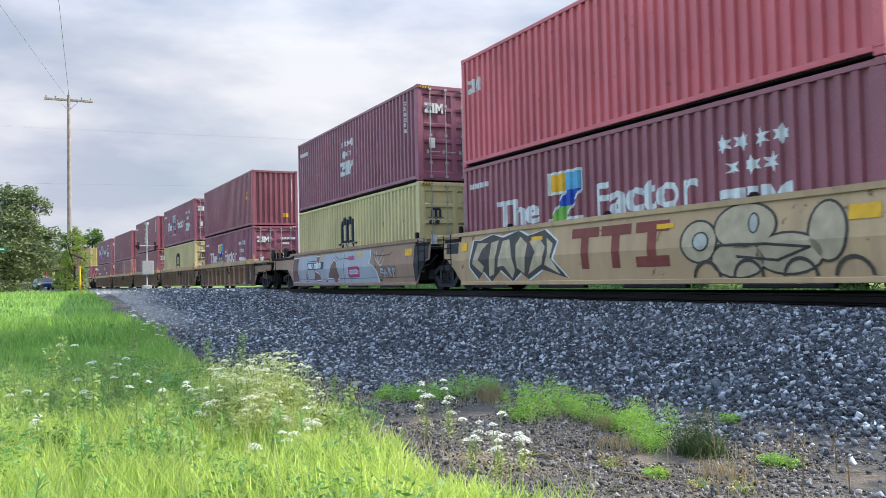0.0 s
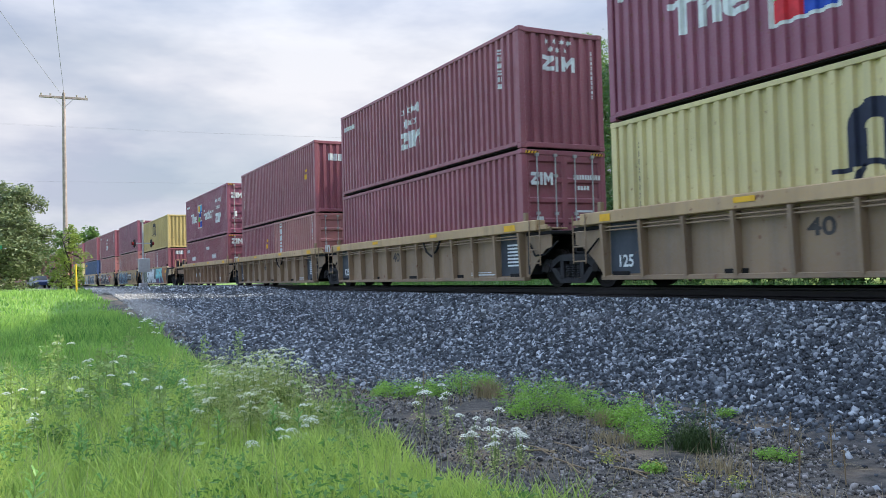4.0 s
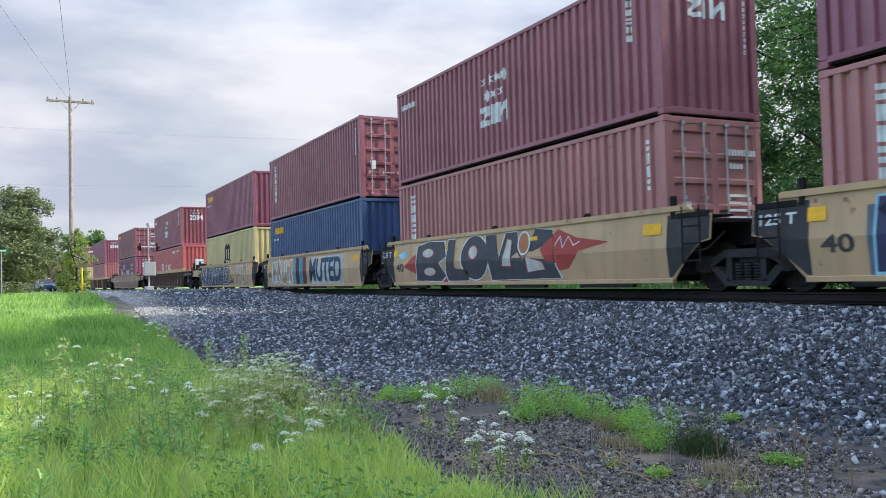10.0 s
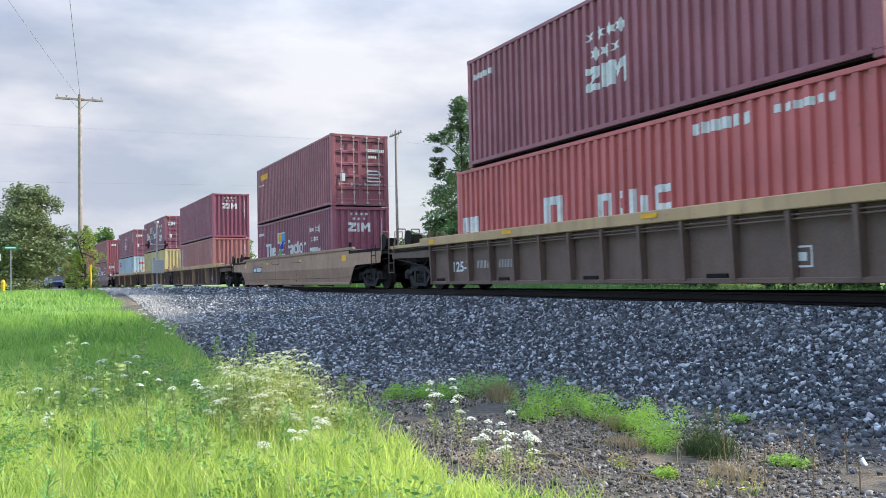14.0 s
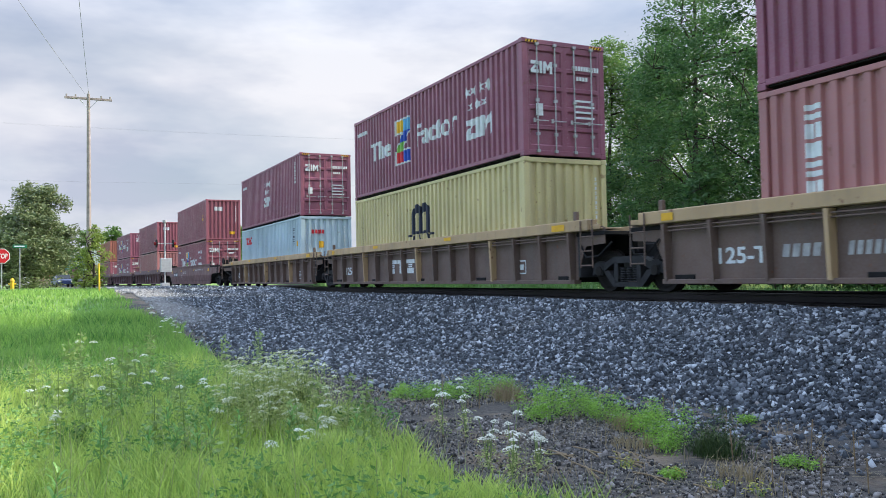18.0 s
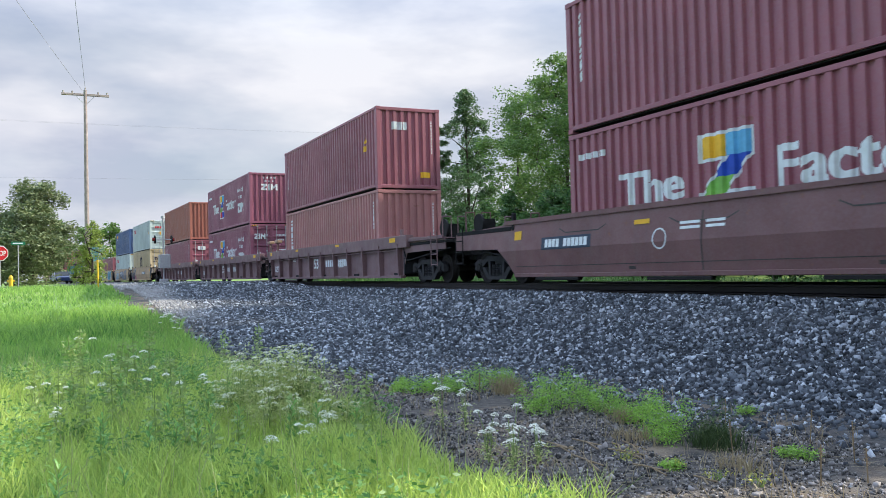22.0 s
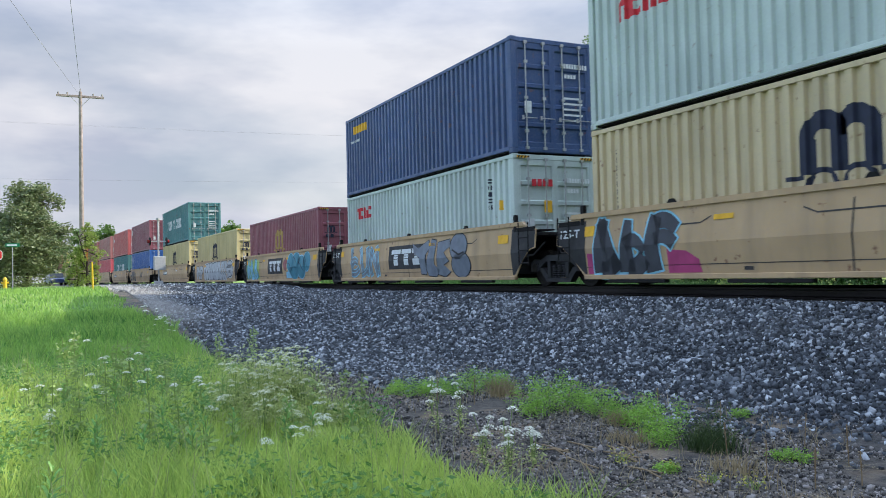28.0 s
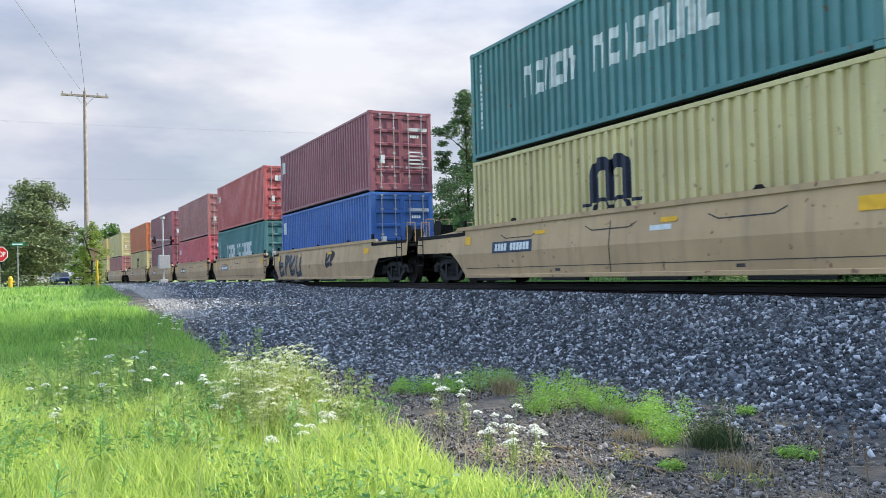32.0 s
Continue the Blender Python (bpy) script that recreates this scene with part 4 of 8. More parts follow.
# rear end along the train; upper load; lower load (colour, side mark, end mark, doors forward)
STACKS = [
    (-19.45, (CRIMSON, "small_blocks", "hazard", True), (MAROON, "factor", "block", True)),
    (-34.45, (PLUM, "block", "block", True), (CREAM, "m_navy", "m", True)),
    (-54.68, (MAROON, "down_small", "hazard", False), (PLUM, "factor", "block", True)),
    (-70.20, (PLUM, "factor2", "block", True), (CREAM, "m_navy", "m", True)),
    (-85.67, (MAROON, "block", "block", False), (MAROON, "", "block", True)),
    (-101.02, (MAROON, "down_small", "letters", False), ((MAROON, "down_small", "", True), (BROWN, "down", "", True))),
    (-116.60, (PLUM, "factor2", "block", True), ((MAROON, "stars", "block", True), (MAROON, "stars", "block", True))),
    (-136.14, (OCHRE, "m_navy", "", False), ((BROWN, "down", "", True), (MAROON, "down", "letters", False))),
    (-151.60, (PLUM, "", "hazard", False), (BROWN, "down", "", True)),
    (-167.10, (MAROON, "block", "block", False), (BROWN, "down", "", True)),
    (-182.59, (MAROON, "down", "", True), (BLUE, "letters_yellow", "", False)),
    (-197.95, (PLUM, "letters_yellow", "hazard", False), (CREAM, "m_navy", "", False)),
    (-219.10, (MAROON, "block", "block", False), (BRICK, "line_row", "patch", False)),
    (-242.93, (MAROON, "letters_yellow", "", True), (PLUM, "factor", "block", False)),
    (-266.90, (PLUM, "", "block", False), (BROWN, "down", "hazard", False)),
    (-286.40, (PLUM, "factor2", "block", True), (CREAM, "m_navy", "", False)),
    (-305.99, (PLUM, "block", "block", True), (ICE, "letters_red", "letters_red", False)),
    (-329.35, (MAROON, "down_small", "letters", False), (MAROON, "factor", "block", True)),
    (-353.20, (MAROON, "down_small", "letters", False), (BROWN, "down", "", False)),
    (-372.85, (PLUM, "factor2", "block", False), (PLUM, "factor", "block", True)),
    (-392.40, (RUSTY, "", "hazard", False), (MAROON, "down", "letters", True)),
    (-413.92, (SAGE, "letters_red", "letters_red", True), (BEIGE, "m_navy", "m", True)),
    (-429.30, (BLUE, "letters_yellow", "", True), (SAGE, "letters_red", "letters_red", True)),
    (-445.15, None, (MAROON, "m_gold", "m", True)),
    (-460.65, None, (CREAM, "m_navy", "m", True)),
    (-476.40, (TEAL, "words_row", "", True), (CREAM, "m_navy", "m", True)),
    (-496.40, (MAROON, "patch", "", True), (AZURE, "patch", "", True)),
    (-512.00, (BRICK, "small_blocks", "letters", True), (TEAL, "words_row", "", True)),
    (-527.50, (BROWN, "", "", True), (CRIMSON, "small_blocks", "letters", True)),
    (-543.00, (MAROON, "", "", True), (MAROON, "", "letters", True)),
    (-558.50, (ORANGE_BOX, "", "", True), (CREAM, "m_navy", "m", True)),
    (-578.30, (CREAM, "", "", True), (BROWN, "", "", True)),
    (-593.80, (OCHRE, "", "", True), (CREAM, "", "", True)),
    (-609.30, (BROWN, "", "", True), (CREAM, "", "", True)),
]


# stacks with standard boxes: heights of the lower and the upper one
TALLS = {5: (LOW, HIGH), 6: (LOW, HIGH), 7: (LOW, LOW)}


def lettering(car, polys, mat, y, name="stencil", label=""):
    return decal(name, polys, mat, car, 0.003, False, label, y, y < -1.385)


def marks_plain(car, el, er, y, tag):
    """The unit's white stencils, its number as plain bars."""
    lettering(car, glyphs(tag or "125", 0.30, el + 0.35, 0.55), WHITE, y - 0.002)
    lettering(car, blocks(el + 3.2, 0.62, [0.14] * 4, 0.24, 0.04) + blocks(el + 4.2, 0.62, [0.13] * 6, 0.24, 0.04), WHITE, y - 0.002, "number_marking")
    lettering(car, [bar(er - 2.2, 0.36 + 0.07 * i, er - 1.4, 0.39 + 0.07 * i) for i in range(3)], WHITE, y - 0.002, "data_marking")


def marks_53(car, el, er, y, tag):
    """White stencils between the ribs; the owner's number as plain bars."""
    n = rib_count(WELL_PLUM, er - el)
    w = (er - el - 0.24) / n
    at = lambda k: el + 0.12 + k * w
    lettering(car, fitted("53", at(4) + 0.25, at(4) + 0.85, 0.58, 1.0), WHITE, y - 0.003)
    lettering(car, fitted("125T", at(0) + 0.25, at(0) + 1.05, 0.50, 0.78), WHITE, y - 0.003)
    lettering(car, blocks(at(5) + 0.2, 0.64, [0.22] * 4, 0.26, 0.06) + blocks(at(6) + 0.15, 0.64, [0.17] * 6, 0.26, 0.05), WHITE, y - 0.003, "number_marking")
    lettering(car, [bar(at(n - 4) + 0.2, 0.6 + 0.07 * i, at(n - 4) + 0.8 - 0.1 * (i % 2), 0.63 + 0.07 * i) for i in range(4)], WHITE, y - 0.003, "data_marking")
    lettering(car, [bar(at(2) + 0.25, 0.95 + 0.06 * i, at(2) + 0.7, 0.98 + 0.06 * i) for i in range(2)], WHITE, y - 0.003, "data_marking")
    yc = y - 0.162
    lettering(car, [bar(er - 3.4 + 0.75 * i, 1.335, er - 3.28 + 0.75 * i, 1.42) for i in range(4)], WHITE, yc, "data_marking")
    lettering(car, [bar(el + 3.2, 1.37, el + 4.0, 1.395), bar(el + 8.4, 1.37, el + 9.3, 1.395), bar(el + 8.4, 1.41, el + 9.1, 1.43)], WHITE, yc, "data_marking")


def marks_buff(car, el, er, y, tag):
    n = max(4, round((er - el) / 1.16))
    w = (er - el - 0.24) / n
    for x in (el + 0.2, er - 0.12 - w + 0.07):
        lettering(car, [bar(x, 0.28, x + w - 0.15, 1.36)], paint(*WELL_BLUEBLACK), y, "painted_panel", "dark blue painted panel")
    lettering(car, glyphs("125", 0.32, el + 0.4, 0.42), WHITE, y - 0.004)
    lettering(car, fitted("40", el + 4.8, el + 5.3, 0.78, 1.05), WELL_GREY, y - 0.003)
    x = el + 7.25
    part("brake_hose", rods([((x, y - 0.11, 1.3), (x + 0.22, y - 0.12, 1.0)), ((x + 0.22, y - 0.12, 1.0), (x + 0.58, y - 0.13, 0.86)), ((x + 0.58, y - 0.13, 0.86), (x + 0.9, y - 0.12, 1.05)), ((x + 0.9, y - 0.12, 1.05), (x + 1.1, y - 0.11, 1.32))], 0.03, 6), DARK, car, "hanging dark hose")
    lettering(car, [bar(er - w + 0.25, 0.5 + 0.08 * i, er - 0.35, 0.54 + 0.08 * i) for i in range(7)], WHITE, y - 0.004, "data_marking")
    lettering(car, [bar(er - 2.4 * w, 0.30, er - 1.3 * w, 0.33), bar(er - 2.4 * w, 0.36, er - 1.5 * w, 0.38)], WHITE, y - 0.004, "data_marking")


def trail_block(car, x, z, w, h, y, panel=True):
    """A black panel with three heavy white blocks, banded."""
    if panel:
        lettering(car, [bar(x - 0.25, z - 0.12, x + w + 0.25, z + h + 0.12)], paint(*WELL_TAR), y - 0.002, "painted_panel", "black painted panel")
    k = w / 3.3
    pl = []
    for i in range(3):
        x0 = x + i * 1.1 * k
        pl += [bar(x0, z + h * 0.72, x0 + k, z + h), bar(x0 + k * 0.27, z + h * 0.58, x0 + k * 0.73, z + h * 0.68), bar(x0 + k * 0.27, z + h * 0.42, x0 + k * 0.73, z + h * 0.54), bar(x0 + k * (0.1 if i == 2 else 0.27), z, x0 + k * (0.9 if i == 2 else 0.73), z + h * 0.38)]
    lettering(car, pl, WHITE, y - 0.005, "emblem")


WELL_BLUEBLACK = ("well_blue_black", (0.020, 0.030, 0.045), 0.6, 0.4)
WELL_GREY = plain("stencil_grey", (0.055, 0.05, 0.05), 0.7, 0, 6, 0.3)


def spray(name, col):
    return plain("spray_" + name, col, 0.55, 0, 3, 0.25)


def ribbon(p0, p1, p2, w0, w1, grow=0.0, n=7):
    """A bent stroke of changing width."""
    pts = [(1 - t) ** 2 * p0 + 2 * t * (1 - t) * p1 + t * t * p2 for t in np.linspace(-0.02 - grow, 1.02 + grow, n).tolist()]
    left, right = [], []
    for k, q in enumerate(pts):
        d = (pts[min(k + 1, n - 1)] - pts[max(k - 1, 0)]).normalized()
        w = (w0 + (w1 - w0) * k / (n - 1)) + grow
        left.append((q.x - d.y * w, q.y + d.x * w))
        right.append((q.x + d.y * w, q.y - d.x * w))
    return [[left[k], right[k], right[k + 1], left[k + 1]] for k in range(n - 1)]


STEMS = ((0.18, 0.0, 0.10, 0.5, 0.22, 1.0), (0.24, 0.0, 0.30, 0.5, 0.16, 1.0))
ARMS = ((0.80, 0.0, 0.88, 0.5, 0.76, 1.0), (0.20, 1.0, 0.5, 0.55, 0.82, 0.05), (0.2, 0.5, 0.5, 0.66, 0.88, 0.45), (0.15, 0.93, 0.6, 1.05, 0.88, 0.78), (0.2, 0.08, 0.5, -0.06, 0.9, 0.2), (0.2, 0.4, 0.7, 0.6, 0.8, 1.0))


def wild_style(car, x, z, w, h, y, fill, edge, n, seed, back=None, fat=1.0):
    """Sprayed lettering: fat bent strokes with an outline, too wild to read."""
    rng = random.Random(seed)
    if back is not None:
        pts = [(x - 0.15 + (w + 0.3) * i / 12, z - 0.06 + rng.uniform(-0.04, 0.06)) for i in range(13)]
        pts += [(x - 0.15 + (w + 0.3) * i / 12, z + h + rng.uniform(-0.12, 0.06)) for i in range(12, -1, -1)]
        lettering(car, [pts], back, y - 0.001, "graffiti", "sprayed background colour")
    outer, inner, lines = [], [], []
    step = w / n
    for i in range(n):
        x0 = x + i * step
        for u in [rng.choice(STEMS)] + rng.sample(ARMS, 2):
            a = [q + rng.uniform(-0.08, 0.08) for q in u]
            p = [Vector((x0 + a[m] * step, z + min(1.0, max(0.02, a[m + 1])) * h)) for m in (0, 2, 4)]
            w0, w1 = fat * rng.uniform(0.08, 0.17) * h, fat * rng.uniform(0.06, 0.13) * h
            inner += ribbon(*p, w0, w1)
            outer += ribbon(*p, w0, w1, 0.04)
            lines += ribbon(p[0], p[1] + Vector((0.05, 0.05)), p[2], 0.010, 0.014)
    lettering(car, outer, edge, y - 0.004, "graffiti", "sprayed outline")
    lettering(car, inner, fill, y - 0.007, "graffiti", "sprayed strokes")
    if seed % 2:
        lettering(car, lines, edge, y - 0.010, "graffiti", "sprayed inner lines")


def bubble_words(car, text, x, x1, h, y, fill, edge, back=None, fat=0.0):
    """Sprayed words in fat letters with an outline, from x to x1."""
    z = 0.36
    if back is not None:
        lettering(car, [bar(x - 0.2, z - 0.1, x1 + 0.2, z + h + 0.08)], back, y - 0.001, "graffiti", "sprayed background colour")
    ways = ((-1, 0), (1, 0), (0, -1), (0, 1), (-0.7, 0.7), (0.7, -0.7))
    for k, (dx, dz) in enumerate(ways):
        g = 0.05 + fat
        lettering(car, fitted(text, x + dx * g, x1 + dx * g, z + dz * g * 0.7, z + h + dz * g * 0.7), edge, y - 0.003 - 0.0006 * k, "graffiti", "sprayed outline")
    for k, (dx, dz) in enumerate(ways if fat else ()):
        lettering(car, fitted(text, x + dx * fat, x1 + dx * fat, z + dz * fat * 0.7, z + h + dz * fat * 0.7), fill, y - 0.009 - 0.0006 * k, "graffiti", "sprayed letters")
    lettering(car, fitted(text, x, x1, z, z + h), fill, y - (0.014 if fat else 0.009), "graffiti", "sprayed letters")


def stencil_40(car, el, y):
    lettering(car, fitted("40", el + 0.30, el + 0.85, 0.58, 0.84), WELL_GREY, y - 0.002)


G_WHITE, G_BLACK, G_BLUE = spray("white", (0.6, 0.65, 0.68)), spray("black", (0.02, 0.022, 0.028)), spray("pale_blue", (0.25, 0.55, 0.72))
G_NAVY, G_RED, G_GREY, G_PINK = spray("navy", (0.030, 0.048, 0.082)), spray("red", (0.35, 0.05, 0.04)), spray("grey", (0.2, 0.22, 0.25)), spray("magenta", (0.38, 0.05, 0.16))
G_TEAL, G_TAN, G_SILVER, G_GREEN = spray("teal", (0.05, 0.22, 0.30)), spray("tan", (0.42, 0.30, 0.16)), spray("silver", (0.42, 0.45, 0.48)), spray("lime", (0.30, 0.45, 0.12))


def oval(cx, cz, rx, rz, n=22, a0=0.0, a1=2 * math.pi):
    return [(cx + rx * math.cos(a0 + (a1 - a0) * k / n), cz + rz * math.sin(a0 + (a1 - a0) * k / n)) for k in range(n)]


def puffed(car, pl, fill, edge, y, grow=0.05, halo=None):
    """One sprayed shape with its outline, and a pale halo round it."""
    if halo is not None:
        lettering(car, [grown_out(pl, grow * 1.9)], halo, y - 0.002, "graffiti", "pale sprayed halo")
    lettering(car, [grown_out(pl, grow)], edge, y - 0.004, "graffiti", "dark sprayed outline")
    lettering(car, [pl], fill, y - 0.007, "graffiti", "sprayed fill")


def grown_out(pl, k):
    """An outline moved outwards by k, away from its middle."""
    cx, cz = sum(p[0] for p in pl) / len(pl), sum(p[1] for p in pl) / len(pl)
    out = []
    for x, z in pl:
        d = math.hypot(x - cx, z - cz) or 1.0
        out.append((x + (x - cx) / d * k * 1.3, min(1.47, max(0.22, z + (z - cz) / d * k))))
    return out


def stroke(car, pts, w, mat, y, label="sprayed line"):
    """A line of one width through a few points."""
    pl = []
    for (ax, az), (bx, bz) in zip(pts, pts[1:]):
        d = Vector((bx - ax, bz - az)).normalized() * w
        pl.append([(ax - d.y - d.x, az + d.x - d.y), (ax + d.y - d.x, az - d.x - d.y), (bx + d.y + d.x, bz - d.x + d.y), (bx - d.y + d.x, bz + d.x + d.y)])
    lettering(car, pl, mat, y, "graffiti", label)


def fat_block(car, x, w, y, fill, edge, k, z=0.36, h=0.94):
    """One plain sprayed block with a thick outline and a wedge-shaped slit."""
    lean = (0.05, -0.06, 0.03)[k % 3]
    top = z + h + (0.0, 0.04, 0.09, 0.05, 0.1, 0.12)[k % 6]
    nip = w * (0.20, 0.06, 0.24, 0.04, 0.0, 0.22)[k % 6]
    low = z - 0.10 + 0.03 * (k % 2)
    pl = [(x, low), (x + w * 0.5, low + 0.05), (x + w, low - 0.01), (x + w - nip * 0.3 + lean, z + h * 0.5), (x + w - nip + lean, top), (x + nip + lean, top - 0.03), (x + nip * 0.3, z + h * 0.5)]
    puffed(car, pl, fill, edge, y, 0.05, G_WHITE)
    c = x + w * 0.5 + lean * 0.6
    lettering(car, [[(c - w * 0.13, z + h * 0.42), (c + w * 0.10, z + h * 0.42), (c + w * 0.02, z + h * 0.74)]], edge, y - 0.010, "graffiti", "sprayed slit")
    lettering(car, [[(c - w * 0.07, low + 0.03), (c + w * 0.09, low + 0.03), (c + w * 0.02, z + h * 0.2)]], edge, y - 0.010, "graffiti", "sprayed slit")


def shout_mark(car, x, y, fill, edge):
    """A leaning wedge over a dot."""
    puffed(car, [(x + 0.10, 0.72), (x + 0.34, 0.72), (x + 0.66, 1.40), (x + 0.16, 1.40)], fill, edge, y, 0.05, G_WHITE)
    puffed(car, oval(x + 0.20, 0.48, 0.25, 0.22), fill, edge, y - 0.001, 0.05, G_WHITE)


def end_panel_tag(car, el, er, y, text="125 T"):
    """The black ends of the unit, the rear one with its white stencil."""
    for e, d in ((el, -1), (er, 1)):
        pl = [(e + d * 0.95, 0.92), (e + d * 0.75, 0.88), (e + d * 0.35, 0.57), (e - d * 0.02, 0.27), (e - d * 0.10, 0.27), (e - d * 0.10, 1.38), (e + d * 0.95, 1.31)]
        lettering(car, [pl if d < 0 else pl[::-1]], paint(*WELL_TAR), y - 0.001, "painted_panel", "black end panel")
    lettering(car, fitted(text, el - 0.82, el - 0.12, 1.04, 1.22), WHITE, y - 0.005)


def art_1(car, el, er, y, tag):
    lettering(car, [bar(el - 0.8, 1.0, el - 0.1, 1.28)], paint(*WELL_TAR), y - 0.001, "painted_panel", "black end panel")
    pale, soot = spray("pale_tan", (0.46, 0.38, 0.26)), spray("soot", (0.06, 0.055, 0.05))
    # a jagged tag: pale shards over a black ground with a white rim
    rim = [(el + 0.55, 0.62), (el + 0.95, 0.30), (el + 1.25, 0.5), (el + 1.6, 0.24), (el + 2.1, 0.52), (el + 2.6, 0.24), (el + 3.0, 0.45), (el + 3.3, 0.28), (el + 3.9, 0.5), (el + 4.85, 0.30), (el + 4.3, 0.72), (el + 4.5, 1.1),
           (el + 4.0, 1.38), (el + 3.3, 1.28), (el + 2.9, 1.42), (el + 2.2, 1.30), (el + 1.7, 1.40), (el + 1.1, 1.28), (el + 0.75, 1.30)]
    lettering(car, [grown_out(rim, 0.05)], G_WHITE, y - 0.001, "graffiti", "white sprayed rim")
    lettering(car, [rim], soot, y - 0.003, "graffiti", "black sprayed ground")
    for pl in ([(0.7, 0.7), (1.15, 0.45), (1.3, 0.62), (1.0, 0.8), (1.2, 1.05), (1.5, 1.2), (0.95, 1.22)], [(1.5, 0.36), (1.75, 0.42), (2.0, 1.25), (1.65, 1.2)], [(1.95, 0.6), (2.25, 0.62), (2.6, 0.32), (2.75, 0.5), (2.5, 1.25), (2.2, 1.22)],
               [(2.85, 0.55), (3.15, 0.42), (3.3, 1.1), (3.0, 1.28), (2.8, 1.1)], [(3.3, 0.4), (3.9, 0.62), (4.05, 1.0), (3.75, 1.24), (3.4, 1.15), (3.65, 0.9)], [(4.0, 0.6), (4.6, 0.38), (4.25, 0.75), (4.35, 1.05), (4.1, 1.2), (4.15, 0.85)]):
        lettering(car, [[(el + a, c) for a, c in pl]], pale, y - 0.006, "graffiti", "pale sprayed shard")
    faded = spray("faded_red", (0.20, 0.050, 0.040))
    for x in (el + 5.05, el + 6.05):
        lettering(car, [bar(x, 1.12, x + 0.92, 1.32), bar(x + 0.33, 0.48, x + 0.58, 1.12)], faded, y - 0.002, "emblem")
    x = el + 7.1
    lettering(car, [bar(x, 1.12, x + 0.92, 1.32), bar(x + 0.33, 0.68, x + 0.58, 1.12), bar(x, 0.48, x + 0.92, 0.68)], faded, y - 0.002, "emblem")
    # a rounded figure in outline, half off the sheet
    for cx, cz, rx, rz in ((el + 8.75, 0.88, 0.40, 0.34), (el + 9.75, 1.08, 0.62, 0.36), (el + 11.3, 0.92, 0.30, 0.42), (el + 9.6, 0.55, 0.55, 0.28), (el + 10.6, 0.62, 0.62, 0.30)):
        puffed(car, oval(cx, cz, rx, rz), pale, soot, y, 0.04)
    for cx, cz, rx, rz in ((el + 8.8, 0.88, 0.16, 0.14), (el + 9.95, 1.12, 0.08, 0.14)):
        puffed(car, oval(cx, cz, rx, rz), spray("dull_white", (0.45, 0.46, 0.43)), soot, y - 0.006, 0.03)
    for cx in (el + 8.9, el + 9.8, el + 10.8, el + 11.7):
        lettering(car, ring(cx, 0.24, 0.27, 0.33, 0.1, math.pi - 0.1, 9), soot, y - 0.012, "graffiti", "sprayed arch")
    stroke(car, [(el + 9.2, 0.8), (el + 10.2, 0.78), (el + 11.0, 0.70), (el + 10.4, 0.52), (el + 9.6, 0.6)], 0.022, soot, y - 0.012)


def grown(pl, k):
    """An outline moved outwards by k from its middle."""
    cx, cz = sum(p[0] for p in pl) / len(pl), sum(p[1] for p in pl) / len(pl)
    return [(x + (k if x > cx else -k), z + (k if z > cz else -k)) for x, z in pl]


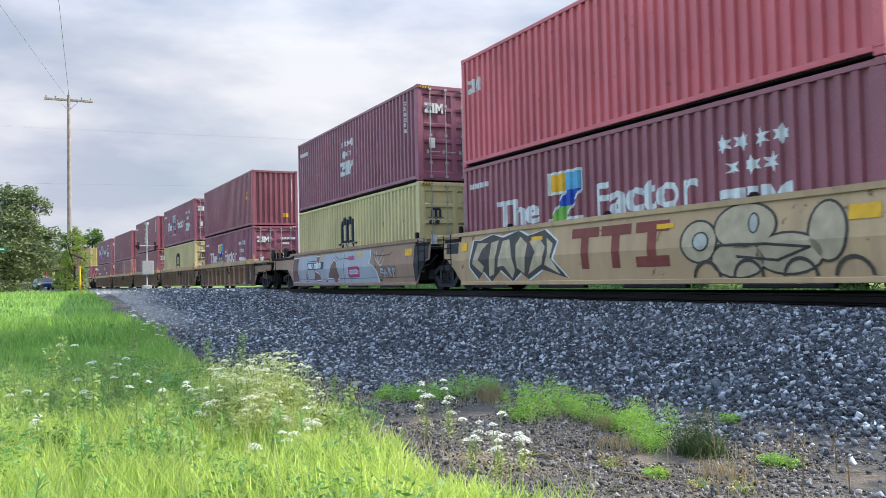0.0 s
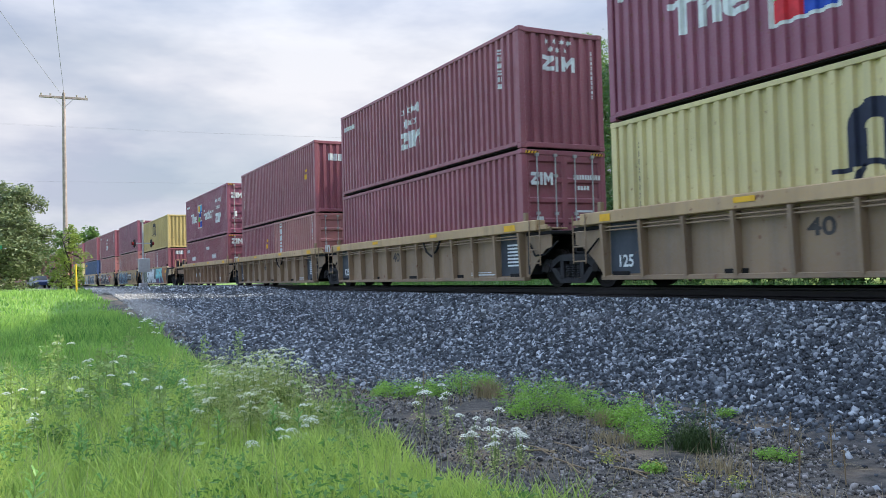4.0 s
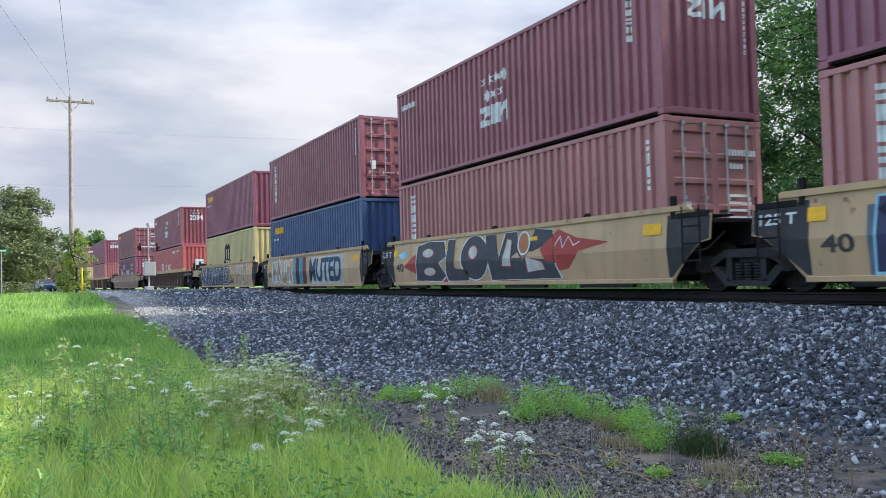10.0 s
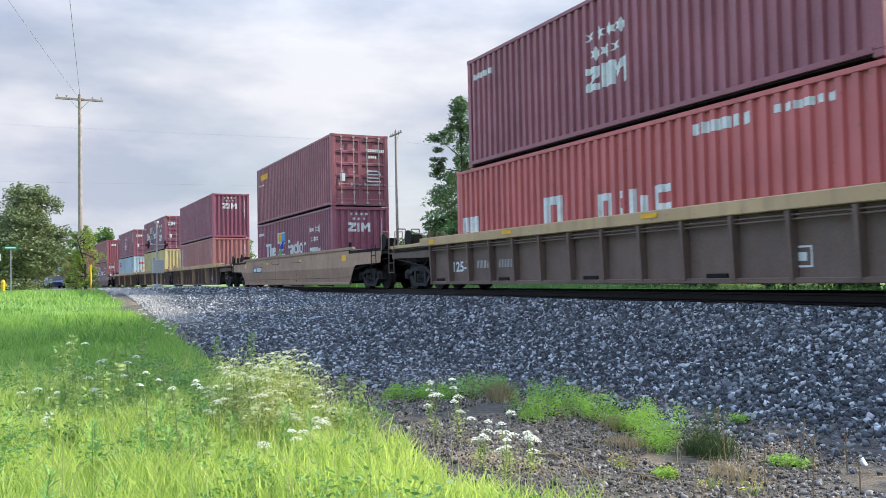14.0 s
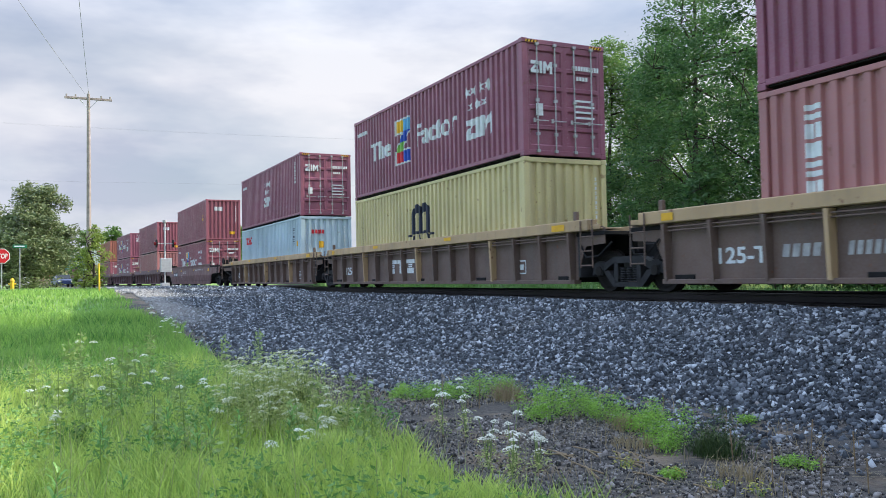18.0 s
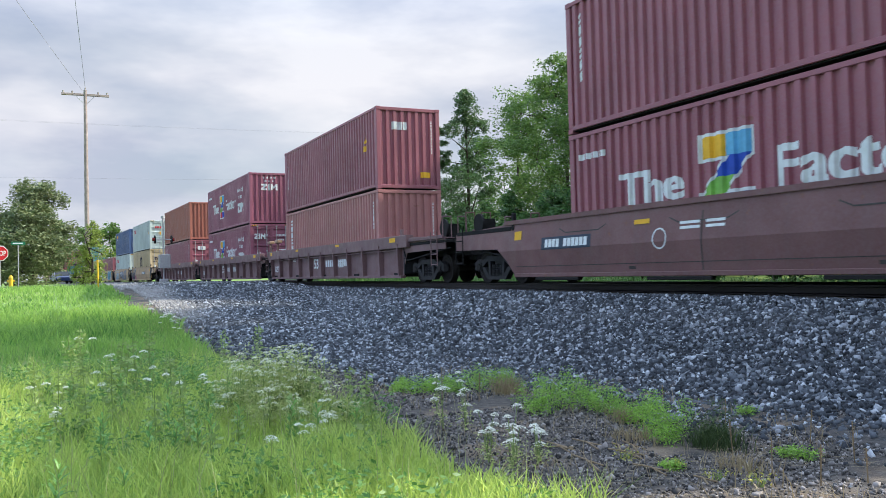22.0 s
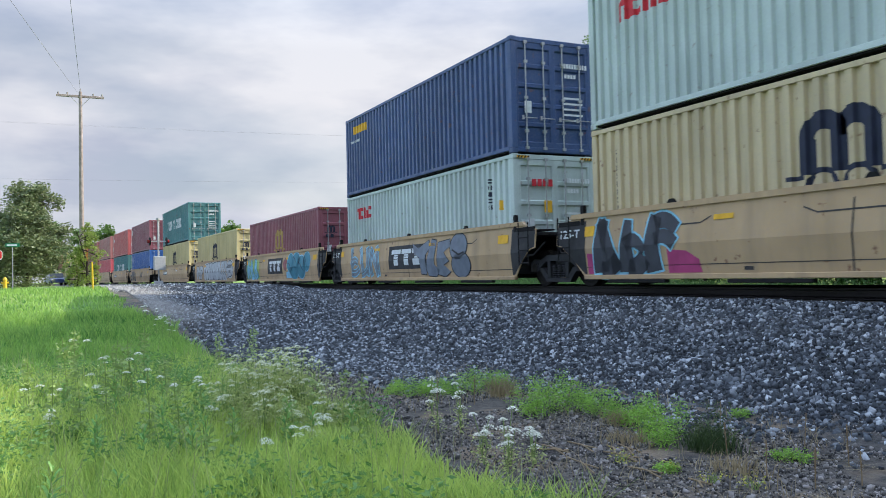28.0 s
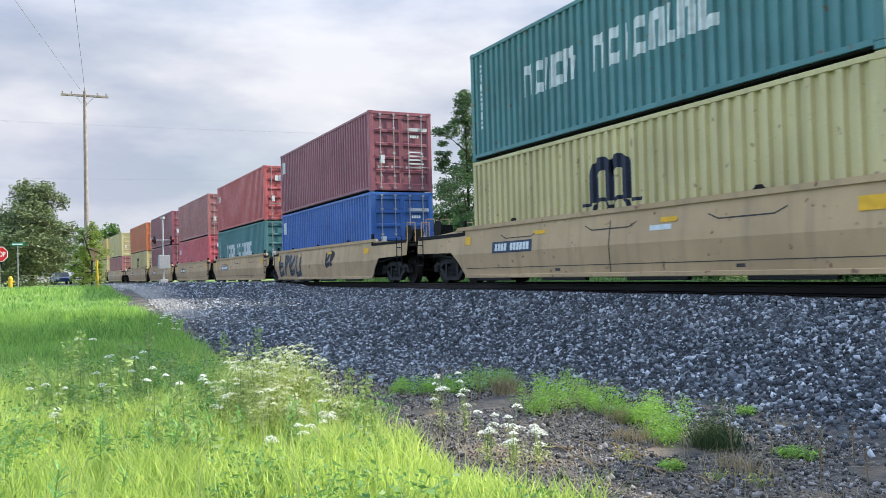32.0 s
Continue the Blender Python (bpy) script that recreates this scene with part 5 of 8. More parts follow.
def art_2(car, el, er, y, tag):
    pale, brown = paint(*WELL_PALE), spray("faded_brown", (0.16, 0.10, 0.075))
    edge = [(el + 9.75, 0.26), (el + 9.6, 0.62), (el + 9.3, 0.80), (el + 8.9, 0.92), (el + 9.05, 1.10), (el + 9.0, 1.36)]
    lettering(car, [[(el + 0.55, 0.26)] + edge + [(el + 0.4, 1.36), (el + 0.75, 0.8)]], pale, y, "graffiti", "pale blue sprayed ground")
    y = y - 0.003
    for k, mt in ((0.045, G_WHITE), (0.02, G_PINK)):
        lettering(car, [[(a[0] - k, a[1]), (a[0] + k, a[1]), (b[0] + k, b[1]), (b[0] - k, b[1])] for a, b in zip(edge, edge[1:])], mt, y - 0.05 * k, "graffiti", "sprayed outline")
    shapes = ([(el + 0.0, 0.30), (el + 0.95, 0.34), (el + 0.75, 0.95), (el + 0.9, 1.3), (el + 0.1, 1.3)], [(el + 2.9, 0.36), (el + 3.9, 0.40), (el + 3.6, 0.62), (el + 3.15, 0.72)],
              [(el + 4.7, 0.46), (el + 5.95, 0.42), (el + 5.65, 1.0), (el + 5.35, 1.12), (el + 5.1, 0.95)], [(el + 5.4, 0.27), (el + 5.72, 0.27), (el + 5.75, 0.44), (el + 5.3, 0.44)],
              [(el + 1.9, 0.40), (el + 2.1, 0.40), (el + 2.06, 0.66), (el + 1.94, 0.66)], [(el + 3.3, 1.1), (el + 3.6, 1.02), (el + 3.65, 1.3), (el + 3.3, 1.3)])
    for pl in shapes:
        lettering(car, [grown(pl, 0.07)], G_PINK, y - 0.002, "graffiti", "magenta sprayed outline")
        lettering(car, [grown(pl, 0.04)], G_WHITE, y - 0.004, "graffiti", "white sprayed outline")
        lettering(car, [pl], brown, y - 0.006, "graffiti", "brown sprayed shape")
    ov = [(el + 6.95, 0.56), (el + 7.1, 0.50), (el + 7.95, 0.52), (el + 8.0, 0.72), (el + 7.8, 0.78), (el + 7.0, 0.76)]
    lettering(car, [grown(ov, 0.06)], G_PINK, y - 0.002, "graffiti", "magenta sprayed shape")
    lettering(car, [grown(ov, -0.05)], G_WHITE, y - 0.004, "graffiti", "white sprayed outline")
    lettering(car, [grown(ov, -0.08)], pale, y - 0.006, "graffiti", "pale sprayed shape")
    lettering(car, [bar(el + 6.9, 1.06, el + 7.5, 1.2)], G_PINK, y - 0.002, "graffiti", "magenta sprayed shape")
    lettering(car, [bar(el + 2.05, 0.80, el + 4.15, 1.08)], G_NAVY, y - 0.001, "painted_panel", "dark number panel")
    lettering(car, blocks(el + 2.15, 0.84, [0.13] * 4, 0.2, 0.04) + blocks(el + 2.95, 0.84, [0.12] * 6, 0.2, 0.03), WHITE, y - 0.005, "number_marking")
    wild_style(car, el + 9.9, 0.42, 1.3, 0.28, y, G_SILVER, brown, 4, 6)
    lettering(car, ribbon(Vector((el + 9.35, 1.25)), Vector((el + 9.7, 0.6)), Vector((el + 10.1, 1.2)), 0.012, 0.012), G_WHITE, y, "graffiti", "thin white sprayed line")
    lettering(car, ribbon(Vector((el + 9.5, 1.3)), Vector((el + 9.9, 0.5)), Vector((el + 10.2, 1.0)), 0.012, 0.012), G_WHITE, y, "graffiti", "thin white sprayed line")
    hatch_lines(car, el, er, y)
    pl = [(er + 0.9, 0.92), (er + 0.75, 0.88), (er + 0.35, 0.57), (er - 0.02, 0.27), (er - 0.1, 0.27), (er - 0.1, 1.36), (er + 0.9, 1.31)]
    lettering(car, [pl[::-1]], paint(*WELL_TAR), y, "painted_panel", "black end panel")


def art_8(car, el, er, y, tag):
    end_panel_tag(car, el, er, y)
    olive, aqua, violet, rust = spray("olive", (0.10, 0.13, 0.09)), spray("aqua", (0.20, 0.52, 0.55)), spray("violet", (0.10, 0.05, 0.13)), spray("orange_rust", (0.34, 0.13, 0.06))
    slate, dull = spray("slate", (0.09, 0.10, 0.11)), spray("dull_white", (0.45, 0.46, 0.43))
    lettering(car, [bar(el + 0.45, 0.24, el + 3.3, 1.42)], dull, y - 0.001, "graffiti", "dull white sprayed ground")
    for cx, cz, rx, rz in ((0.95, 1.05, 0.40, 0.30), (1.0, 0.55, 0.45, 0.30), (1.9, 0.62, 0.42, 0.36), (2.0, 1.12, 0.44, 0.26), (2.85, 0.85, 0.40, 0.52)):
        puffed(car, oval(el + cx, cz, rx, rz), olive, dull, y - 0.002, 0.03)
    lettering(car, [bar(el + 3.1, 0.24, el + 7.8, 1.45)], slate, y - 0.002, "graffiti", "slate sprayed ground")
    # three huge white letters that lean forward
    bubble_words(car, "SML", el + 3.25, el + 7.6, 1.02, y - 0.004, G_WHITE, G_BLACK, None, 0.10)
    lettering(car, [[(el + 7.45, 0.24), (el + 10.9, 0.24), (el + 10.7, 1.44), (el + 7.45, 1.44)]], violet, y - 0.001, "graffiti", "violet sprayed ground")
    lettering(car, [[(el + 10.7, 0.24), (er - 0.2, 0.24), (er - 0.2, 1.44), (el + 10.5, 1.44)]], rust, y - 0.003, "graffiti", "orange sprayed ground")
    for pl in ([(7.75, 0.62), (8.0, 0.55), (8.2, 0.66), (8.5, 0.58), (8.7, 0.7), (8.75, 1.42), (7.7, 1.42)], [(8.6, 0.72), (8.95, 0.60), (9.2, 0.72), (9.35, 0.3), (9.7, 0.28), (9.75, 0.7), (10.0, 0.62), (10.3, 1.0), (10.4, 1.42), (8.7, 1.42)],
               [(9.95, 0.95), (10.4, 0.72), (10.9, 0.30), (11.2, 0.28), (10.75, 0.8), (10.5, 1.1)]):
        puffed(car, [(el + a, c) for a, c in pl], aqua, G_BLACK, y - 0.004, 0.025)
    lettering(car, [oval(el + 9.6, 1.08, 0.13, 0.10), oval(el + 8.25, 1.0, 0.10, 0.08)], rust, y - 0.013, "graffiti", "orange sprayed dot")
    stroke(car, [(el + 8.0, 1.1), (el + 8.1, 1.32), (el + 8.2, 1.1), (el + 8.4, 1.3), (el + 8.55, 1.12), (el + 8.75, 1.3), (el + 8.9, 1.12), (el + 9.2, 1.28)], 0.02, slate, y - 0.014)
    lettering(car, ring(el + 11.5, 1.12, 0.16, 0.20, 0, 2 * math.pi, 14), slate, y - 0.006, "graffiti", "sprayed ring")
    stroke(car, [(el + 11.9, 0.9), (el + 12.1, 1.2), (el + 12.25, 0.9), (el + 12.5, 1.2)], 0.022, slate, y - 0.006)


def art_9(car, el, er, y, tag):
    end_panel_tag(car, el, er, y)
    stencil_40(car, el, y)
    wild_style(car, el + 1.2, 0.3, 5.6, 1.0, y, spray("indigo", (0.035, 0.04, 0.10)), G_BLUE, 5, 31, spray("slate_blue", (0.10, 0.13, 0.17)), 1.35)
    trail_block(car, el + 7.1, 0.68, 2.1, 0.46, y)
    wild_style(car, el + 9.6, 0.4, 1.5, 0.8, y, G_TAN, G_BLACK, 1, 33)
    wild_style(car, el + 11.1, 0.78, 1.2, 0.4, y, G_TAN, G_GREY, 3, 34, None, 0.6)


def art_10(car, el, er, y, tag):
    end_panel_tag(car, el, er, y)
    stencil_40(car, el, y)
    dusk = spray("slate_dark", (0.045, 0.05, 0.06))
    for pl in ([(0.9, 0.72), (1.5, 1.02), (2.2, 1.15), (2.3, 0.35), (1.7, 0.5)], [(8.4, 0.95), (9.1, 1.36), (9.8, 1.14), (10.9, 1.0), (9.9, 0.86), (9.5, 0.5), (8.9, 0.42)], [(2.2, 0.24), (4.6, 0.24), (4.2, 0.5), (2.6, 0.5)], [(6.4, 0.24), (7.5, 0.24), (7.3, 0.48), (6.6, 0.44)]):
        lettering(car, [[(el + a, c) for a, c in pl]], G_RED, y - 0.001, "graffiti", "sprayed red cloud")
    lettering(car, [[(el + 0.45, 1.1), (el + 1.0, 1.22), (el + 1.1, 1.05), (el + 0.7, 0.95)]], G_BLUE, y - 0.001, "graffiti", "sprayed blue cloud")
    # four huge dark shapes with white rims
    for pl in ([(1.75, 0.30), (1.85, 1.30), (2.6, 1.40), (3.6, 1.36), (3.75, 0.95), (3.3, 0.78), (3.7, 0.42), (3.4, 0.28)], [(3.7, 0.52), (3.85, 1.40), (4.25, 1.38), (4.2, 0.62), (5.0, 0.55), (5.0, 0.28), (3.8, 0.28)],
               oval(5.35, 0.86, 0.72, 0.56), [(5.9, 1.40), (6.4, 1.40), (6.6, 0.75), (6.9, 1.40), (7.4, 1.40), (7.7, 0.7), (8.2, 1.42), (8.9, 1.36), (9.0, 0.6), (9.2, 0.3), (6.2, 0.28)]):
        puffed(car, [(el + a, c) for a, c in pl], dusk, G_WHITE, y - 0.003, 0.035)
    for pl in (oval(2.6, 1.08, 0.34, 0.12), oval(2.7, 0.55, 0.36, 0.11), oval(5.3, 1.0, 0.22, 0.16), [(6.75, 0.62), (7.0, 1.25), (7.2, 1.2), (7.15, 0.6)], [(7.9, 0.45), (8.6, 0.5), (8.5, 0.66), (7.85, 0.8)]):
        puffed(car, [(el + a, c) for a, c in pl], spray("dull_white", (0.45, 0.46, 0.43)), G_RED, y - 0.010, 0.03)
    puffed(car, oval(el + 7.75, 1.12, 0.22, 0.24), spray("orange_rust", (0.34, 0.13, 0.06)), G_WHITE, y - 0.012, 0.04)
    stroke(car, [(el + 9.0, 1.0), (el + 9.2, 1.2), (el + 9.3, 0.95), (el + 9.5, 1.18), (el + 9.7, 0.98), (el + 9.9, 1.05)], 0.012, G_WHITE, y - 0.003)


def art_11(car, el, er, y, tag):
    end_panel_tag(car, el, er, y)
    stencil_40(car, el, y)
    wild_style(car, el + 1.1, 0.36, 3.1, 0.92, y, G_TAN, G_WHITE, 4, 52, spray("powder_blue", (0.36, 0.52, 0.64)), 1.3)
    for k, mt in enumerate((G_GREY, G_BLACK, G_TEAL, spray("wine", (0.14, 0.03, 0.04)), G_TAN)):
        x = el + 4.3 + 0.5 * k
        lettering(car, [[(x, 0.26), (x + 0.6, 0.26), (x + 0.5, 0.8), (x + 0.56, 1.38), (x - 0.12, 1.40), (x + 0.05, 0.8)]], mt, y - 0.002 - 0.001 * k, "graffiti", "sprayed colour patch")
    bubble_words(car, "MUTED", el + 6.75, el + 10.55, 0.9, y, G_NAVY, spray("powder_blue", (0.36, 0.52, 0.64)), spray("dull_white", (0.45, 0.46, 0.43)), 0.02)


def art_12(car, el, er, y, tag):
    end_panel_tag(car, el, er, y)
    stencil_40(car, el - 0.2, y)
    bubble_words(car, "BLOWME", el + 0.55, el + 7.5, 0.92, y, G_NAVY, G_WHITE, G_NAVY)
    wild_style(car, el + 7.7, 0.4, 1.4, 0.75, y, G_BLACK, G_TAN, 1, 61)
    wild_style(car, el + 9.2, 0.34, 3.1, 0.95, y, G_TAN, G_WHITE, 4, 62)


def art_22(car, el, er, y, tag):
    end_panel_tag(car, el, er, y, "125-T")
    for x in (el + 0.15, el + 2.6):
        lettering(car, [[(x, 0.27), (x + 0.85, 0.27), (x + 0.8, 0.5), (x + 0.5, 0.66), (x, 0.70)]], G_PINK, y - 0.001, "graffiti", "sprayed magenta cloud")
    wild_style(car, el + 0.5, 0.3, 2.4, 1.05, y - 0.002, spray("charcoal", (0.05, 0.055, 0.07)), G_BLUE, 3, 72, None, 1.4)
    number_panel(car, el + 7.8, y, 2.45)
    hatch_lines(car, el, er, y)


def number_panel(car, x, y, w=1.9):
    lettering(car, [bar(x, 0.78, x + w, 1.06)], G_NAVY, y - 0.001, "painted_panel", "dark number panel")
    lettering(car, blocks(x + 0.15, 0.83, [0.12] * 4, 0.18, 0.03) + blocks(x + 0.9, 0.83, [0.12] * 6, 0.18, 0.03), WHITE, y - 0.005, "number_marking")


def hatch_lines(car, el, er, y):
    """Raised plates under the top chord, a drain slot and weld seams on the sheet."""
    for i in range(3):
        x = el + 2.0 + i * 3.6
        pl = [(x, 1.22), (x + 0.25, 1.12), (x + 1.45, 1.12), (x + 1.7, 1.22), (x + 1.7, 1.25), (x, 1.25)]
        lettering(car, [[pl[k], pl[k + 1], (pl[k + 1][0], pl[k + 1][1] + 0.025), (pl[k][0], pl[k][1] + 0.025)] for k in range(3)], WELL_GREY, y - 0.001, "side_seam")
    for x in (el + 4.4, el + 9.8):
        lettering(car, [bar(x, 0.30, x + 0.2, 0.36)], WELL_GREY, y - 0.001, "drain_slot")
    lettering(car, [bar(el + 0.1, 0.405, er - 0.1, 0.42)], WELL_GREY, y - 0.001, "side_seam")
    lettering(car, [bar(el + 6.4, 0.26, el + 6.43, 1.3, 0.05)], WELL_GREY, y - 0.001, "side_seam")


def art_23(car, el, er, y, tag):
    end_panel_tag(car, el, er, y, "125-T")
    wild_style(car, el + 1.1, 0.34, 2.9, 0.95, y, G_GREY, G_BLUE, 3, 81)
    trail_block(car, el + 5.1, 0.64, 2.45, 0.5, y)
    slate = spray("blue_slate", (0.16, 0.19, 0.24))
    for pl in ([(6.75, 1.28), (7.2, 1.12), (7.9, 1.34), (8.0, 1.1), (7.7, 0.9), (7.75, 0.34), (7.35, 0.36), (7.3, 0.85), (6.9, 0.98)], [(7.75, 0.5), (8.1, 1.36), (8.45, 1.30), (8.3, 0.62), (8.7, 0.45), (8.4, 0.27), (7.9, 0.30)],
               [(8.5, 0.34), (8.55, 1.24), (9.3, 1.30), (9.35, 1.1), (8.95, 0.95), (9.3, 0.7), (8.95, 0.6), (9.35, 0.40), (9.0, 0.26)], oval(9.85, 1.08, 0.50, 0.36), oval(10.0, 0.58, 0.55, 0.34)):
        puffed(car, [(el + a, c) for a, c in pl], slate, G_BLACK, y - 0.001, 0.03)
    stroke(car, [(el + 9.5, 1.0), (el + 9.9, 0.86), (el + 10.2, 0.92)], 0.025, G_BLACK, y - 0.012)
    hatch_lines(car, el, er, y)


def art_24(car, el, er, y, tag):
    end_panel_tag(car, el, er, y, "125-T")
    wild_style(car, el + 0.2, 0.32, 2.5, 0.95, y, G_BLUE, G_TEAL, 3, 91, G_GREEN)
    trail_block(car, el + 4.9, 0.64, 2.2, 0.5, y)
    rose = spray("dusty_rose", (0.30, 0.10, 0.10))
    for cx, cz in ((7.72, 0.98), (7.86, 0.80), (7.95, 1.1)):
        puffed(car, oval(el + cx, cz, 0.20, 0.13), rose, G_NAVY, y, 0.025)
    puffed(car, [(el + 7.95, 0.30), (el + 8.9, 0.30), (el + 8.6, 0.62), (el + 8.05, 0.58)], G_BLUE, G_NAVY, y, 0.03)
    for cx, cz, rx, rz in ((8.7, 0.98, 0.50, 0.42), (9.3, 0.55, 0.62, 0.30), (9.6, 1.08, 0.58, 0.34), (10.4, 0.78, 0.62, 0.50), (11.2, 1.0, 0.52, 0.40)):
        puffed(car, oval(el + cx, cz, rx, rz), G_TEAL, G_BLUE, y - 0.003, 0.04)
    for a in ((8.3, 1.0, 8.9, 0.72), (9.1, 1.28, 9.7, 0.9), (10.0, 1.0, 10.7, 0.62), (10.8, 1.25, 11.3, 0.8)):
        stroke(car, [(el + a[0], a[1]), (el + (a[0] + a[2]) / 2, (a[1] + a[3]) / 2 + 0.06), (el + a[2], a[3])], 0.022, G_NAVY, y - 0.012)
    hatch_lines(car, el, er, y)


def art_25(car, el, er, y, tag):
    end_panel_tag(car, el, er, y, "125-T")
    bubble_words(car, "RIP", el + 0.95, el + 3.1, 0.82, y, G_SILVER, G_BLACK, None, 0.05)
    for k, (x, w) in enumerate(((3.55, 0.95), (4.45, 0.85), (5.2, 0.95), (6.05, 0.85), (6.8, 0.95), (7.65, 1.10))):       # a name, as plain blocks
        fat_block(car, el + x, w, y - 0.0003 * k, G_SILVER, G_BLACK, k)
    for k in range(3):
        shout_mark(car, el + 8.75 + 0.55 * k, y - 0.0004 * k, G_SILVER, G_BLACK)
    # a speech bubble
    puffed(car, oval(el + 11.35, 0.92, 0.82, 0.46), G_SILVER, G_BLACK, y - 0.002, 0.06, G_WHITE)
    puffed(car, [(el + 10.5, 0.36), (el + 11.0, 0.44), (el + 11.2, 0.66), (el + 10.8, 0.72)], G_SILVER, G_BLACK, y - 0.001, 0.05)
    lettering(car, blocks(el + 10.75, 0.98, [0.12] * 7, 0.20, 0.05), G_BLACK, y - 0.012, "graffiti", "sprayed dark bars")
    for k in range(3):
        stroke(car, [(el + 11.1, 0.84 - 0.06 * k), (el + 11.4, 0.81 - 0.06 * k), (el + 11.7, 0.84 - 0.06 * k)], 0.012, G_BLACK, y - 0.012)


def art_26(car, el, er, y, tag):
    number_panel(car, el + 1.6, y)
    hatch_lines(car, el, er, y)
    lettering(car, [bar(er - 5.2, 1.02, er - 4.6, 1.12)], WHITE, y - 0.002, "data_marking")


def art_27(car, el, er, y, tag):
    wild_style(car, el + 0.3, 0.36, 3.8, 0.9, y, G_BLACK, G_GREY, 4, 101)
    wild_style(car, el + 7.6, 0.7, 1.2, 0.5, y, G_BLACK, G_NAVY, 2, 102)


def art_tan(car, el, er, y, tag):
    number_panel(car, el + 2.0, y)
    hatch_lines(car, el, er, y)


def art_plum(car, el, er, y, tag):
    number_panel(car, el + 1.3, y)
    lettering(car, ring(el + 5.35, 0.86, 0.17, 0.20, 0, 2 * math.pi, 18), WHITE, y - 0.003, "data_marking")
    for z in (1.0, 1.09):
        lettering(car, [bar(el + 5.9, z, el + 6.4, z + 0.05), bar(el + 6.55, z, el + 7.0, z + 0.05)], WHITE, y - 0.003, "data_marking")
    hatch_lines(car, el, er, y)
    lettering(car, [bar(er - 5.2 + 0.5 * i, 1.15, er - 5.0 + 0.5 * i, 1.22) for i in range(6)], WHITE, y - 0.04, "data_marking")


def art_dark(car, el, er, y, tag):
    n = rib_count(WELL_DARK, er - el)
    w = (er - el - 0.24) / n
    lettering(car, fitted("125-T", el + 0.16 + w, el + 0.06 + 2 * w, 0.50, 0.78), WHITE, y - 0.003)
    if tag == "trail":
        trail_block(car, el + 5.75, 0.5, 2.2, 0.44, y, False)
    else:
        dim = plain("faded_white", (0.34, 0.34, 0.34), 0.7, 0, 6, 0.3)
        lettering(car, [bar(el + 0.34 + 2 * w + 0.19 * k, 0.58, el + 0.47 + 2 * w + 0.19 * k, 0.78, 0.03) for k in range(4)] + [bar(el + 0.34 + 3 * w + 0.14 * k, 0.58, el + 0.43 + 3 * w + 0.14 * k, 0.78, 0.03) for k in range(6)], dim, y - 0.003, "number_marking")
    x = er - 2.6
    lettering(car, [bar(x, 0.4, x + 0.45, 0.43), bar(x, 0.7, x + 0.45, 0.73), bar(x, 0.43, x + 0.03, 0.7), bar(x + 0.42, 0.43, x + 0.45, 0.7), bar(x + 0.1, 0.5, x + 0.35, 0.63)], WHITE, y - 0.003, "data_marking")


SM, RB = "smooth", "ribbed"
TAN_W = "tan steel well car with sprayed graffiti on its side"
UNITS = [  # kind, colour, joined to the unit ahead, art, tag, label
    (SM, WELL_TAN, True, art_1, "", TAN_W),
    (SM, WELL_DUST, True, art_2, "", "well car painted pale blue and red by graffiti"),
    (RB, WELL_UMBER, False, marks_buff, "", "dusty brown ribbed well car with dark end panels"),
    (RB, WELL_BUFF, True, marks_buff, "", "dusty buff ribbed well car with dark blue end panels"),
    (RB, WELL_BUFF, True, marks_buff, "", "dusty buff ribbed well car with dark blue end panels"),
    (RB, WELL_BUFF, True, marks_buff, "", "dusty buff ribbed well car with dark blue end panels"),
    (RB, WELL_UMBER, True, marks_plain, "125", "dusty brown ribbed steel well car"),
    (SM, WELL_TAN, False, art_8, "", TAN_W),
    (SM, WELL_TAN, True, art_9, "", TAN_W),
    (SM, WELL_TAN, True, art_10, "", TAN_W),
    (SM, WELL_TAN, True, art_11, "", TAN_W),
    (SM, WELL_TAN, True, art_12, "", TAN_W),
    (RB, WELL_DARK, False, art_dark, "", "grimy dark brown ribbed well car"),
    (SM, WELL_DUST, False, art_tan, "", "clean tan smooth-sided steel well car"),
    (RB, WELL_DARK, False, art_dark, "", "grimy dark brown ribbed well car with tan top edge"),
    (RB, WELL_DARK, True, art_dark, "trail", "grimy dark brown ribbed well car with tan top edge"),
    (RB, WELL_DARK, True, art_dark, "", "grimy dark brown ribbed well car with tan top edge"),
    (SM, WELL_WINE, False, art_plum, "", "wine-brown smooth-sided steel well car"),
    (RB, WELL_PLUM, False, marks_53, "posts", "plum-brown ribbed well car with white stencils"),
    (RB, WELL_PLUM, True, marks_53, "", "plum-brown ribbed well car with white stencils"),
    (RB, WELL_PLUM, True, marks_53, "", "plum-brown ribbed well car with white stencils"),
    (SM, WELL_TAN, False, art_22, "", TAN_W),
    (SM, WELL_TAN, True, art_23, "", TAN_W),
    (SM, WELL_TAN, True, art_24, "", TAN_W),
    (SM, WELL_TAN, True, art_25, "", TAN_W),
    (SM, WELL_TAN, True, art_26, "", "clean tan smooth-sided steel well car"),
    (SM, WELL_TAN, False, art_27, "", TAN_W),
] + [(SM, WELL_TAN, k not in (4,), art_tan, "", "clean tan smooth-sided steel well car") for k in range(7)]


